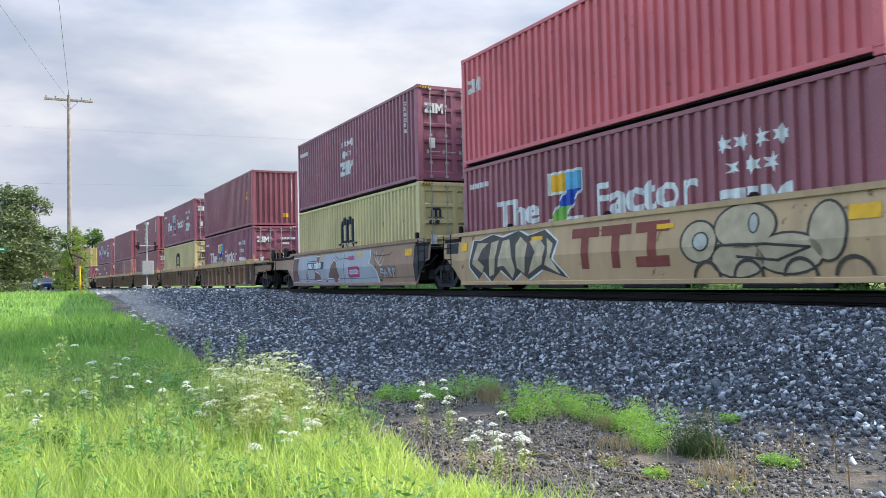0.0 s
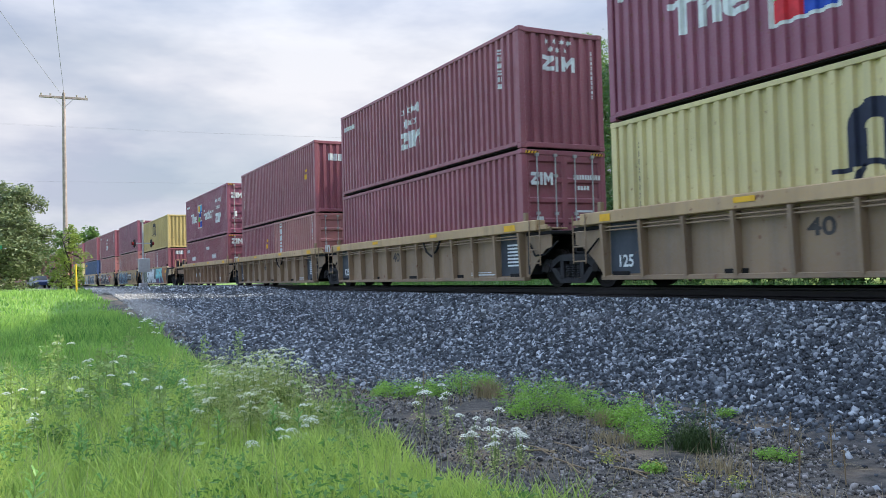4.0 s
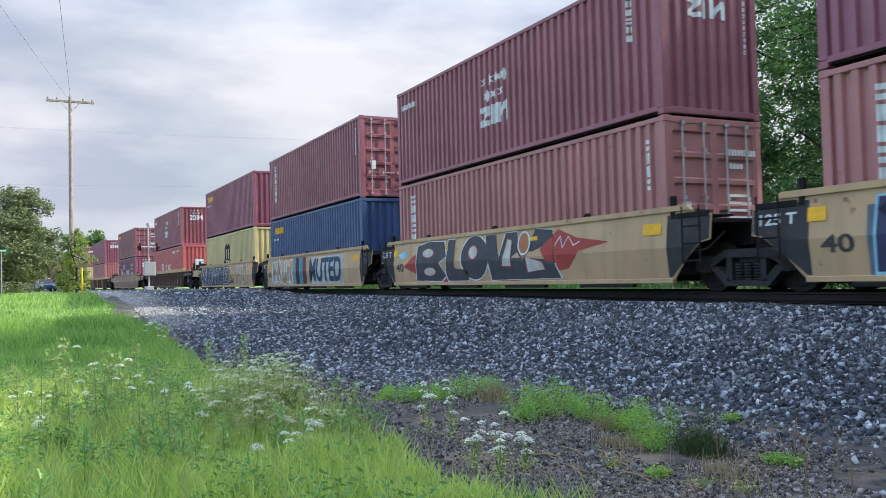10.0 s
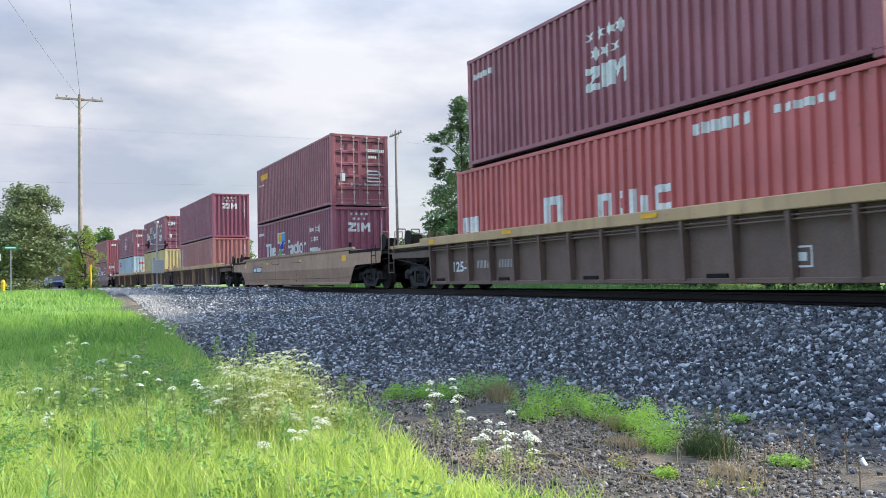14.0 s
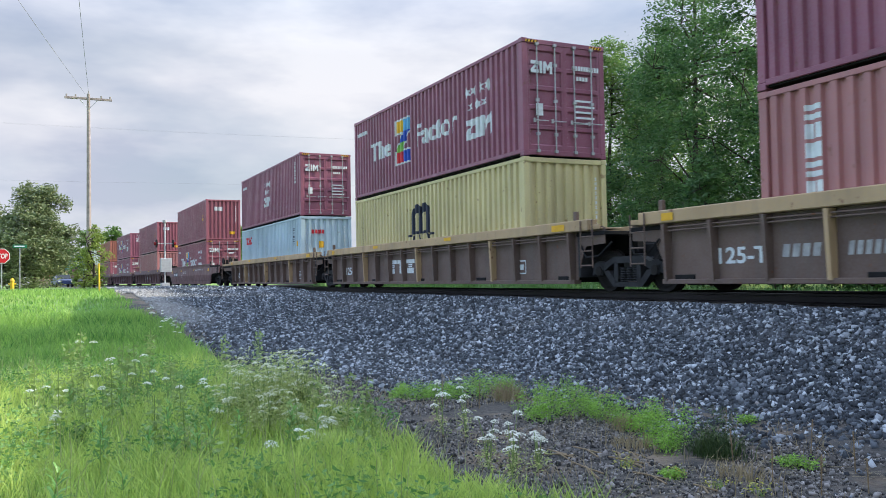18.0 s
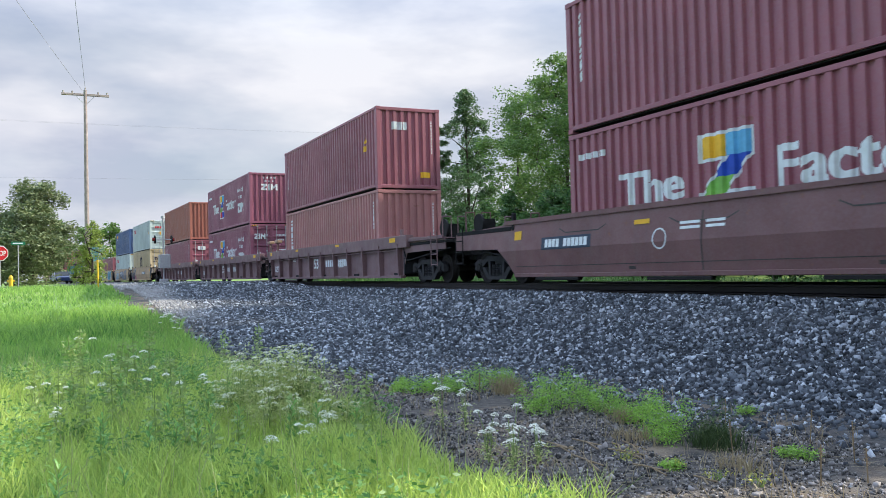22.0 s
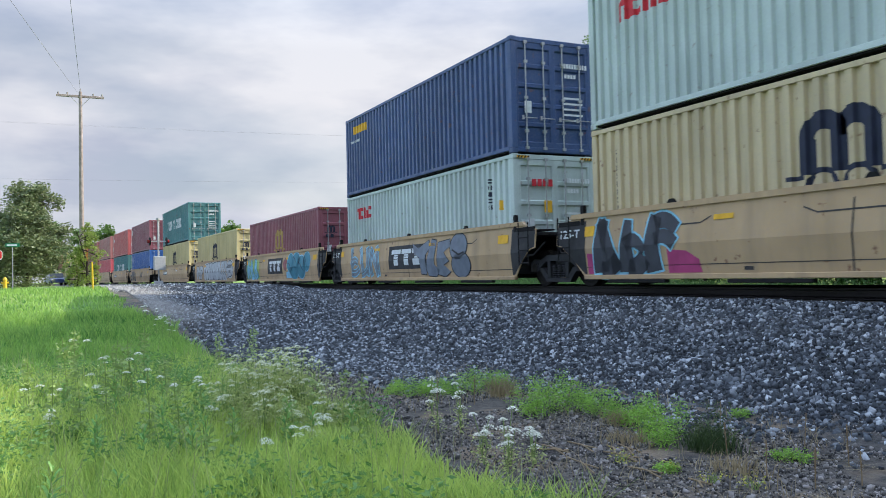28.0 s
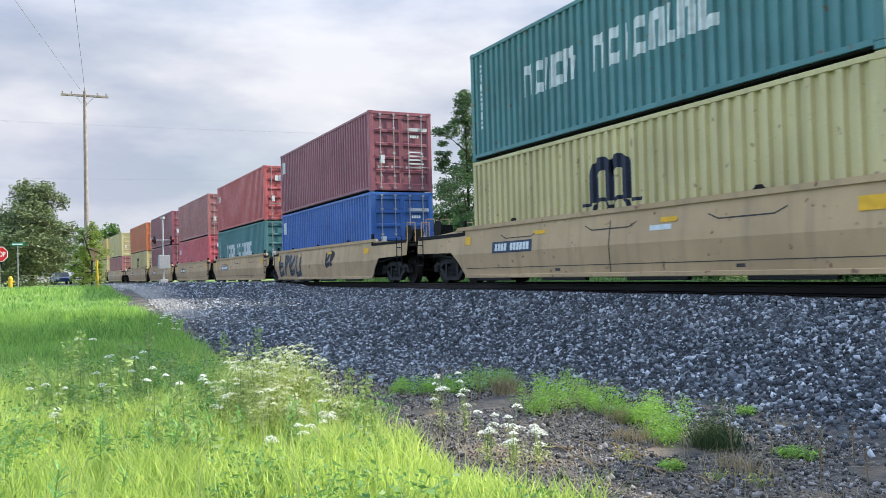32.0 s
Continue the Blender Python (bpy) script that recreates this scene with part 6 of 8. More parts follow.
def build_train():
    spans = []
    for i, (s, up, low) in enumerate(STACKS):
        front = s + 12.192
        xr = (STACKS[i - 1][0] + front) / 2 if i else front + 1.64
        xl = (s + STACKS[i + 1][0] + 12.192) / 2 if i + 1 < len(STACKS) else s - 1.64
        spans.append((xl, xr))
    for i, (s, up, low) in enumerate(STACKS):
        kind, colour, joined, art, tag, label = UNITS[i]
        after = UNITS[i + 1][2] if i + 1 < len(UNITS) else False
        xl, xr = spans[i]
        # the shared truck belongs to the unit behind the joint
        well_car(kind, xl, xr, after, joined, s, s + 12.192, colour, False if after else True, label, art, tag)
        floor = WELL_FLOOR
        low_tall, up_tall = TALLS.get(i, (HIGH, HIGH))
        if up:
            load(s, 1, *up, tall=up_tall, on=floor + low_tall + STACKING)
        if isinstance(low[0][0], tuple):
            load(s, 0, *low[0], length=6.058, tall=low_tall, on=floor)
            load(s + 6.134, 0, *low[1], length=6.058, tall=low_tall, on=floor)
        elif low[1] == "line_row":
            load(s - 0.762, 0, *low, length=13.716, tall=low_tall, on=floor)
        else:
            load(s, 0, *low, tall=low_tall, on=floor)


build_train()

# ---- ballast, grass and weeds ----
def mesh_np(name, v, faces):
    """A mesh from arrays of places and of corner numbers (all faces alike)."""
    me = bpy.data.meshes.new(name)
    n, k = faces.shape
    me.vertices.add(len(v))
    me.vertices.foreach_set("co", v.astype(np.float32).ravel())
    me.loops.add(n * k)
    me.loops.foreach_set("vertex_index", faces.astype(np.int32).ravel())
    me.polygons.add(n)
    me.polygons.foreach_set("loop_start", np.arange(0, n * k, k, dtype=np.int32))
    me.polygons.foreach_set("loop_total", np.full(n, k, dtype=np.int32))
    me.update(calc_edges=True)
    return me


RNG = np.random.default_rng(7)


def turns(n):
    q = RNG.normal(size=(n, 4))
    q /= np.linalg.norm(q, axis=1, keepdims=True)
    w, x, y, z = q.T
    return np.stack([np.stack([1 - 2 * (y * y + z * z), 2 * (x * y - z * w), 2 * (x * z + y * w)], 1), np.stack([2 * (x * y + z * w), 1 - 2 * (x * x + z * z), 2 * (y * z - x * w)], 1),
                     np.stack([2 * (x * z - y * w), 2 * (y * z + x * w), 1 - 2 * (x * x + y * y)], 1)], 1)


def stones(spots, sizes):
    """Crushed stones: skewed blocks with knocked-off corners, each turned its own way."""
    n = len(spots)
    lump = np.array([(x, y, z) for x in (-1, 1) for y in (-1, 1) for z in (-1, 1)], float) * 0.5
    tris = np.array([(0, 1, 3), (0, 3, 2), (4, 6, 7), (4, 7, 5), (0, 4, 5), (0, 5, 1), (2, 3, 7), (2, 7, 6), (0, 2, 6), (0, 6, 4), (1, 5, 7), (1, 7, 3)])
    form = np.column_stack([RNG.uniform(0.8, 1.1, n), RNG.uniform(0.6, 0.95, n), RNG.uniform(0.4, 0.75, n)])
    v = lump[None] * form[:, None, :] * RNG.uniform(0.62, 1.12, (n, 8, 1)) + RNG.uniform(-0.13, 0.13, (n, 8, 3))
    v = np.einsum("nij,nkj->nki", turns(n), v) * sizes[:, None, None] + spots[:, None, :]
    f = tris[None] + 8 * np.arange(n)[:, None, None]
    return v.reshape(-1, 3), f.reshape(-1, 3)


def stone_material():
    m, t, b = node_mat("ballast_stone", 0.85)
    isl = t.nodes.new("ShaderNodeNewGeometry").outputs["Random Per Island"]
    r = t.nodes.new("ShaderNodeValToRGB")
    e = r.color_ramp.elements
    e[0].position, e[0].color = 0.0, (0.012, 0.016, 0.024, 1)
    e[1].position, e[1].color = 1.0, (0.50, 0.53, 0.58, 1)
    for p, c in ((0.42, (0.030, 0.037, 0.049, 1)), (0.70, (0.096, 0.110, 0.133, 1)), (0.88, (0.26, 0.28, 0.315, 1))):
        k = e.new(p)
        k.color = c
    t.links.new(isl, r.inputs[0])
    c = blend(t, remap(t, noise_node(t, 30, 4), 0.35, 0.7, 0.0, 0.3), r.outputs[0], (0.055, 0.056, 0.062))
    # a pale streak of stone dust along the upper bank
    xyz = t.nodes.new("ShaderNodeSeparateXYZ")
    t.links.new(t.nodes.new("ShaderNodeTexCoord").outputs["Object"], xyz.inputs[0])
    off = math_node(t, "ADD", xyz.outputs[1], math_node(t, "MULTIPLY", noise_node(t, 0.35, 3), 1.2))
    streak = remap(t, math_node(t, "ABSOLUTE", math_node(t, "SUBTRACT", off, 9.55), 0.0), 0.10, 0.55, 0.12, 0.0)
    streak = math_node(t, "MULTIPLY", streak, remap(t, noise_node(t, 1.4, 4), 0.38, 0.62))
    c = blend(t, streak, c, (0.42, 0.42, 0.44))
    # sandy gravel where a track runs up to the line
    far = remap(t, xyz.outputs[0], -21.0, -26.0)
    low = remap(t, math_node(t, "ADD", xyz.outputs[1], math_node(t, "MULTIPLY", noise_node(t, 0.6, 3), 2.0)), 5.6, 4.4)
    c = blend(t, math_node(t, "MULTIPLY", math_node(t, "MULTIPLY", far, low), 0.75), c, (0.30, 0.285, 0.27))
    t.links.new(c, b.inputs["Base Color"])
    bump(t, b, noise_node(t, 60, 3), 0.3, 0.01)
    return m


def scatter(x0, x1, y0, y1, density, test=None):
    n = int((x1 - x0) * (y1 - y0) * density)
    xs, ys = RNG.uniform(x0, x1, n), RNG.uniform(y0, y1, n)
    keep = np.array([test is None or test(x, y) for x, y in zip(xs, ys)], bool)
    return np.stack([xs[keep], ys[keep]], 1)


def on_ground(p, lift=0.0):
    z = np.array([ground_z(x, y) for x, y in p]) + lift
    return np.column_stack([p, z])


def build_ballast():
    parts = []
    for x0, x1, y0, y1, dens, lo, hi in ((-14, -2.8, 4.2, 10.35, 800, 0.026, 0.080), (-34, -14, 3.0, 10.35, 330, 0.045, 0.105), (-62, -34, 2.6, 10.0, 90, 0.08, 0.17)):
        p = scatter(x0, x1, y0, y1, dens, lambda x, y: y + 0.7 * noise.noise((x * 0.5, y * 0.5, 9)) + 0.3 * noise.noise((x * 2.0, y * 2.0, 4)) > 6.7 - abs(RNG.normal(0, 0.45)) - 1.8 * ease(-8.8, -11.2, x) - 1.3 * ease(-11.5, -17, x) - 0.02 * max(0.0, -x - 20))
        size = lo + (hi - lo) * RNG.uniform(0, 1, len(p)) ** 1.5
        parts.append((on_ground(p, 0.0) + np.column_stack([0 * size, 0 * size, size * 0.12]), size))
    v, f = stones(np.concatenate([a for a, _ in parts]), np.concatenate([b for _, b in parts]))
    ob = put("ballast", mesh_np("ballast", v, f), stone_material())
    tagged(ob, "crushed grey railway ballast stones on the bank", "gravel", kind="stuff")
    # fine black cinders and a few stray stones on the bare strip
    p = scatter(-14, -2.8, 3.0, 7.0, 900, lambda x, y: noise.noise((x * 1.1, y * 1.1, 31)) > -0.3)
    size = RNG.uniform(0.008, 0.024, len(p)) * np.where(RNG.uniform(0, 1, len(p)) > 0.93, 2.2, 1.0)
    v, f = stones(on_ground(p, 0.0) + np.column_stack([0 * size, 0 * size, size * 0.2]), size)
    m, t, b = node_mat("cinder", 0.9)
    c = ramp(t, t.nodes.new("ShaderNodeNewGeometry").outputs["Random Per Island"], (0.030, 0.028, 0.029), (0.34, 0.31, 0.30), 0.3, 1.0)
    t.links.new(c, b.inputs["Base Color"])
    ob = put("cinders", mesh_np("cinders", v, f), m)
    tagged(ob, "black cinders and small stones on the bare strip", "gravel", kind="stuff")


build_ballast()


def blades(p, height, width, lean=0.35):
    """Grass blades as bent strips; p: their feet."""
    n = len(p)
    a = RNG.uniform(0, 2 * np.pi, n)
    side = np.stack([np.cos(a), np.sin(a), 0 * a], 1)
    b = RNG.uniform(0, 2 * np.pi, n)
    fall = np.stack([np.cos(b), np.sin(b), 0 * b], 1) * (height * RNG.uniform(0.1, lean * 2, n))[:, None]
    up = np.array([0, 0, 1.0])
    v = np.empty((n, 6, 3))
    for k, (h, w, l) in enumerate(((0.0, 1.0, 0.0), (0.55, 0.8, 0.28), (1.0, 0.12, 1.0))):
        mid = p + up * (h * height)[:, None] * (1.0 if k < 2 else 0.93) + fall * l
        v[:, 2 * k] = mid - side * (w * width)[:, None] / 2
        v[:, 2 * k + 1] = mid + side * (w * width)[:, None] / 2
    f = np.array([(0, 1, 3, 2), (2, 3, 5, 4)])[None] + 6 * np.arange(n)[:, None, None]
    return v.reshape(-1, 3), f.reshape(-1, 4)


GRASS = leaf_mat("grass_blade", (0.085, 0.215, 0.05), (0.62, 0.73, 0.19), 0.66)
MOWN = leaf_mat("mown_grass", (0.055, 0.18, 0.04), (0.34, 0.52, 0.12), 0.6)
STRAW = leaf_mat("dry_grass", (0.20, 0.15, 0.08), (0.40, 0.32, 0.19), 0.3)
WEED = leaf_mat("weed_leaf", (0.10, 0.26, 0.035), (0.36, 0.58, 0.10), 0.5)
DARKWEED = leaf_mat("dark_weed_leaf", (0.03, 0.06, 0.015), (0.07, 0.11, 0.03), 0.3)
PETAL = leaf_mat("white_petal", (0.64, 0.65, 0.46), (0.86, 0.86, 0.72), 0.4)
STEM = leaf_mat("green_stem", (0.14, 0.22, 0.06), (0.24, 0.33, 0.10), 0.3)
PETAL_WHITE = leaf_mat("bright_petal", (0.74, 0.75, 0.66), (0.88, 0.88, 0.80), 0.3)
YELLOW_PETAL = leaf_mat("yellow_petal", (0.30, 0.34, 0.05), (0.50, 0.46, 0.08), 0.3)
SEED = leaf_mat("seed_head", (0.14, 0.09, 0.05), (0.28, 0.20, 0.11), 0.2)


def turf_edge(x, y):
    return y < 2.92 - 0.5 * ease(-21, -27, x) + 0.25 * ease(-6, -4.8, x) + 0.28 * noise.noise((x * 0.45, 3.3, 1)) + 0.2 * noise.noise((x * 1.7, 8.1, 2))


def build_grass():
    vs, fs, base = [], [], 0
    for x0, x1, y0, y1, dens, h0, h1, w in ((-9.5, -4.2, -0.7, 3.9, 1500, 0.08, 0.46, 0.012), (-15, -9.5, -1.2, 3.9, 700, 0.08, 0.46, 0.016), (-26, -15, -2.5, 3.9, 330, 0.08, 0.42, 0.024), (-46, -26, -5, 4.2, 75, 0.08, 0.26, 0.04)):
        p = scatter(x0, x1, y0, y1, dens, turf_edge)
        lush = np.array([0.72 + 0.45 * noise.noise((x * 0.6, y * 0.6, 4)) + 0.35 * noise.noise((x * 2.1, y * 2.1, 7)) for x, y in p])
        v, f = blades(on_ground(p, -0.01), RNG.uniform(h0, h1, len(p)) * lush, RNG.uniform(0.6, 1.4, len(p)) * w)
        vs.append(v), fs.append(f + base)
        base += len(v)
        if x0 == -15:
            ob = put("grass", mesh_np("grass", np.concatenate(vs), np.concatenate(fs)), GRASS)
            tagged(ob, "tall green grass on the verge", "grass", kind="stuff")
            vs, fs, base = [], [], 0
    ob = put("grass", mesh_np("grass", np.concatenate(vs), np.concatenate(fs)), MOWN)
    tagged(ob, "shorter green grass further along the verge", "grass", kind="stuff")
    # dry litter lying on the cinders
    p = scatter(-8.5, -3.0, 3.5, 5.9, 240, lambda x, y: noise.noise((x * 0.9, y * 0.9, 16)) > 0.0)
    v, f = blades(on_ground(p, 0.012), np.full(len(p), 0.018), RNG.uniform(0.004, 0.008, len(p)))
    k = v.reshape(-1, 6, 3)
    a = RNG.uniform(-0.9, 0.9, len(p))
    run = np.stack([np.cos(a), np.sin(a), 0 * a], 1) * RNG.uniform(0.05, 0.2, len(p))[:, None]
    k[:, 2:4] += run[:, None] * 0.5
    k[:, 4:6] += run[:, None]
    ob = put("dry_litter", mesh_np("dry_litter", k.reshape(-1, 3), f), STRAW)
    tagged(ob, "dry straw litter lying on the cinder strip", "litter", kind="stuff")
    # broad-leaved herbs among the blades
    pieces = []
    for x, y in scatter(-15, -4.4, -0.8, 3.4, 2.6, turf_edge):
        k = RNG.uniform(0.06, 0.16)
        pieces.append(leaf_cloud((x, y, ground_z(x, y) + k * 1.3), (k, k, k * 0.8), int(150 * k / 0.1), 0.06))
    ob = put("herbs", mesh_np("herbs", *joined(pieces)), leaf_mat("herb_leaf", (0.05, 0.16, 0.03), (0.20, 0.36, 0.10), 0.45))
    tagged(ob, "broad-leaved green herbs among the grass", "herbs", kind="stuff")
    # thin seed stalks that stand over the grass
    p = scatter(-16, -4.4, -0.8, 3.3, 16, turf_edge)
    v, f = blades(on_ground(p), RNG.uniform(0.35, 0.75, len(p)), RNG.uniform(0.004, 0.007, len(p)), 0.25)
    ob = put("seed_stalks", mesh_np("seed_stalks", v, f), leaf_mat("pale_stalk", (0.22, 0.28, 0.10), (0.40, 0.42, 0.20), 0.4))
    tagged(ob, "thin pale grass stalks over the verge", "grass", kind="stuff")
    # the odd dry stalk in the cinders and along the edge
    p = scatter(-12, -3.0, 3.0, 6.6, 60, lambda x, y: noise.noise((x * 0.8, y * 0.8, 6)) > -0.05)
    v, f = blades(on_ground(p), RNG.uniform(0.06, 0.24, len(p)), RNG.uniform(0.003, 0.007, len(p)), 0.6)
    ob = put("dry_stalks", mesh_np("dry_stalks", v, f), STRAW)
    tagged(ob, "dry straw-coloured stalks in the cinder strip", "grass", kind="stuff")
    # long grass in darkened greens, with the trees' shade put into the colour
    p = scatter(60 - 130, -6, 17.5, 26, 26)
    v, f = blades(on_ground(p), RNG.uniform(0.25, 0.8, len(p)), RNG.uniform(0.03, 0.07, len(p)))
    ob = put("grass", mesh_np("grass", v, f), leaf_mat("far_grass_in_shade", (0.035, 0.10, 0.025), (0.13, 0.25, 0.07), 0.35))
    tagged(ob, "long grass along the far side of the track", "grass", kind="stuff")


def leaf_cloud(centre, spread, n, size, flat=0.35):
    """Small two-sided leaves round a place."""
    c = np.asarray(centre) + np.clip(RNG.normal(size=(n, 3)), -1.7, 1.7) * np.asarray(spread)
    r = turns(n)
    s = size * RNG.uniform(0.6, 1.4, n)
    q = np.array([(-1, 0, 0), (0, -0.45, 0.08), (1, 0, 0), (0, 0.45, 0.08)]) * 0.5
    v = np.einsum("nij,kj->nki", r, q) * s[:, None, None]
    v[:, :, 2] *= 1 - flat
    return (v + c[:, None]).reshape(-1, 3), (np.arange(4)[None] + 4 * np.arange(n)[:, None])


def joined(pieces):
    vs, fs, base = [], [], 0
    for v, f in pieces:
        vs.append(v), fs.append(f + base)
        base += len(v)
    return np.concatenate(vs), np.concatenate(fs)


build_grass()


def low_weed(x, y, w, h, n, mat, label, name="weed_clump"):
    z = ground_z(x, y)
    root = new(name)
    root.matrix_basis = pose(x, y, z)
    tagged(root, label, "weed", "weeds in the cinder strip")
    pieces = []
    w, h = w * 1.2, h * 1.35
    for _ in range(max(4, int(w * 34))):
        a, r = RNG.uniform(0, 2 * np.pi), w * 0.5 * math.sqrt(RNG.uniform(0, 1))
        pieces.append(leaf_cloud((r * math.cos(a) * 1.15, r * math.sin(a) * 0.9, h * RNG.uniform(0.1, 0.85)), (0.05, 0.05, h * 0.22), n * 2, 0.028))
    put("leaves", mesh_np("leaves", *joined(pieces)), mat, root)
    p = np.column_stack([RNG.uniform(-w * 0.6, w * 0.6, 14), RNG.uniform(-w * 0.3, w * 0.3, 14), np.zeros(14)])
    tagged(put("stem", mesh_np("stem", *blades(p, RNG.uniform(h * 0.5, h, 14), np.full(14, 0.008))), STEM, root), kind="stuff")


GREEN_W = "low bright green weed clump growing in black cinders"
for x, y, w, h in ((-10.2, 4.35, 0.55, 0.14), (-9.9, 4.7, 0.5, 0.14), (-9.8, 5.2, 0.45, 0.22), (-9.5, 5.5, 0.35, 0.2), (-8.0, 4.95, 0.55, 0.20), (-8.2, 5.45, 0.6, 0.26), (-7.7, 5.5, 0.45, 0.22), (-7.3, 5.45, 0.35, 0.16), (-6.75, 5.45, 0.42, 0.16), (-6.3, 5.3, 0.5, 0.24), (-6.05, 5.05, 0.3, 0.14), (-4.92, 5.53, 0.16, 0.08), (-6.45, 6.5, 0.12, 0.08), (-5.2, 4.45, 0.07, 0.06)):
    low_weed(x, y, w, h, 52, WEED, GREEN_W)
low_weed(-5.64, 5.32, 0.34, 0.26, 40, DARKWEED, "dark bushy weed tuft standing in cinders")


def grass_tuft(x, y, w, h, n, mat, label):
    root = new("grass_tuft")
    root.matrix_basis = pose(x, y, ground_z(x, y))
    tagged(root, label, "grass", "grass tufts in the cinder strip")
    p = np.column_stack([RNG.normal(0, w * 0.25, n), RNG.normal(0, w * 0.2, n), np.zeros(n)])
    tagged(put("tuft", mesh_np("tuft", *blades(p, RNG.uniform(h * 0.5, h, n), np.full(n, 0.008), 0.55)), mat, root), kind="stuff")


grass_tuft(-5.6, 5.3, 0.40, 0.24, 620, leaf_mat("olive_blade", (0.018, 0.045, 0.014), (0.075, 0.12, 0.04), 0.3), "dark green grass tuft among dark weeds in cinders")
grass_tuft(-6.95, 5.35, 0.4, 0.2, 150, STRAW, "dry straw-coloured grass tuft in cinders")
grass_tuft(-6.2, 4.9, 0.5, 0.16, 160, STRAW, "low dry grass tuft on brown soil")
grass_tuft(-4.9, 4.9, 0.5, 0.16, 130, STRAW, "low dry grass tuft on brown soil")
grass_tuft(-9.3, 5.3, 0.5, 0.3, 200, STRAW, "dry straw-coloured grass tuft in cinders")


def wild_carrot(x, y, h, n, seed, wide=1.0):
    """Queen Anne's lace: thin branching stems with flat white flower heads."""
    rng = random.Random(seed)
    root = new("wild_carrot")
    root.matrix_basis = pose(x, y, ground_z(x, y))
    tagged(root, "wild carrot with flat white flower heads above the grass", "flower", "wild carrots on the verge")
    bm = bmesh.new()
    for k in range(n):
        lean = Vector((rng.uniform(-0.22, 0.22), rng.uniform(-0.16, 0.16), 0)) * h
        top = Vector((0, 0, h * rng.uniform(0.6, 1.0))) + lean
        mid = top * 0.5 + Vector((rng.uniform(-0.02, 0.02), rng.uniform(-0.02, 0.02), 0)) - lean * 0.2
        rod(bm, (0, 0, 0), mid, 0.0045, 4), rod(bm, mid, top, 0.0035, 4)
        r = rng.uniform(0.026, 0.050) * wide
        pieces = []
        for i in range(26):
            a, q = i * 2.4, r * math.sqrt((i + 0.5) / 26)
            c = top + Vector((q * math.cos(a), q * math.sin(a), 0.012 - 2.2 * q * q / r * 0.25 + rng.uniform(-0.004, 0.004)))
            pieces.append(leaf_cloud(tuple(c), (0.003, 0.003, 0.002), 3, 0.020 * wide, 0.6))
        put("flower_head", mesh_np("flower_head", *joined(pieces)), PETAL if wide == 1.0 else PETAL_WHITE, root, None, "flat white flower head")
    tagged(part("stem", bm, STEM, root), kind="stuff")
    lush, spread = (360, 0.11) if wide == 1.0 else (70, 0.05)
    put("foliage", mesh_np("foliage", *leaf_cloud((0, 0, h * (0.5 if wide == 1.0 else 0.25)), (spread, spread, h * (0.28 if wide == 1.0 else 0.15)), lush, 0.036)), leaf_mat("carrot_leaf", (0.24, 0.33, 0.09), (0.58, 0.62, 0.26), 0.6), root)


def build_flowers():
    rng = random.Random(5)
    k = 0
    for i in range(64):        # the dense clump at the edge of the cinders
        x = -8.75 + rng.gauss(0, 0.55)
        y = 2.25 + 0.10 * (x + 8.75) + rng.gauss(0, 0.24)
        wild_carrot(x, y, rng.uniform(0.45, 0.92) - 0.35 * abs(x + 8.9), rng.randint(3, 6), 100 + i)
    for x, y, h in ((-6.4, 3.45, 0.42), (-6.2, 3.6, 0.45), (-6.0, 3.5, 0.40), (-5.85, 3.62, 0.34), (-6.1, 3.3, 0.32), (-5.8, 3.35, 0.30), (-5.95, 3.7, 0.28), (-7.6, 3.6, 0.45), (-7.4, 3.75, 0.42), (-8.1, 4.1, 0.5), (-8.5, 3.95, 0.45),
                    (-10.4, 0.6, 0.55), (-10.1, 0.1, 0.5), (-8.8, 0.1, 0.42), (-9.5, 1.0, 0.72), (-9.3, 1.2, 0.7), (-9.1, 1.45, 0.6), (-11.0, 1.0, 0.7), (-12.6, 0.5, 0.8), (-13.5, 0.9, 0.6), (-8.6, 1.6, 0.4), (-10.4, -0.1, 0.6),
                    (-7.0, 2.0, 0.34), (-6.9, 1.7, 0.28), (-7.4, 2.35, 0.36), (-7.9, 2.45, 0.4), (-21.5, 2.5, 0.6), (-20.6, 2.6, 0.55), (-22.4, 2.4, 0.6), (-19.8, 2.65, 0.5), (-21.0, 2.3, 0.6), (-20.2, 2.4, 0.5), (-19.2, 2.6, 0.5)):
        wild_carrot(x, y, h, rng.randint(2, 4), 200 + k, 1.25)
        k += 1


build_flowers()


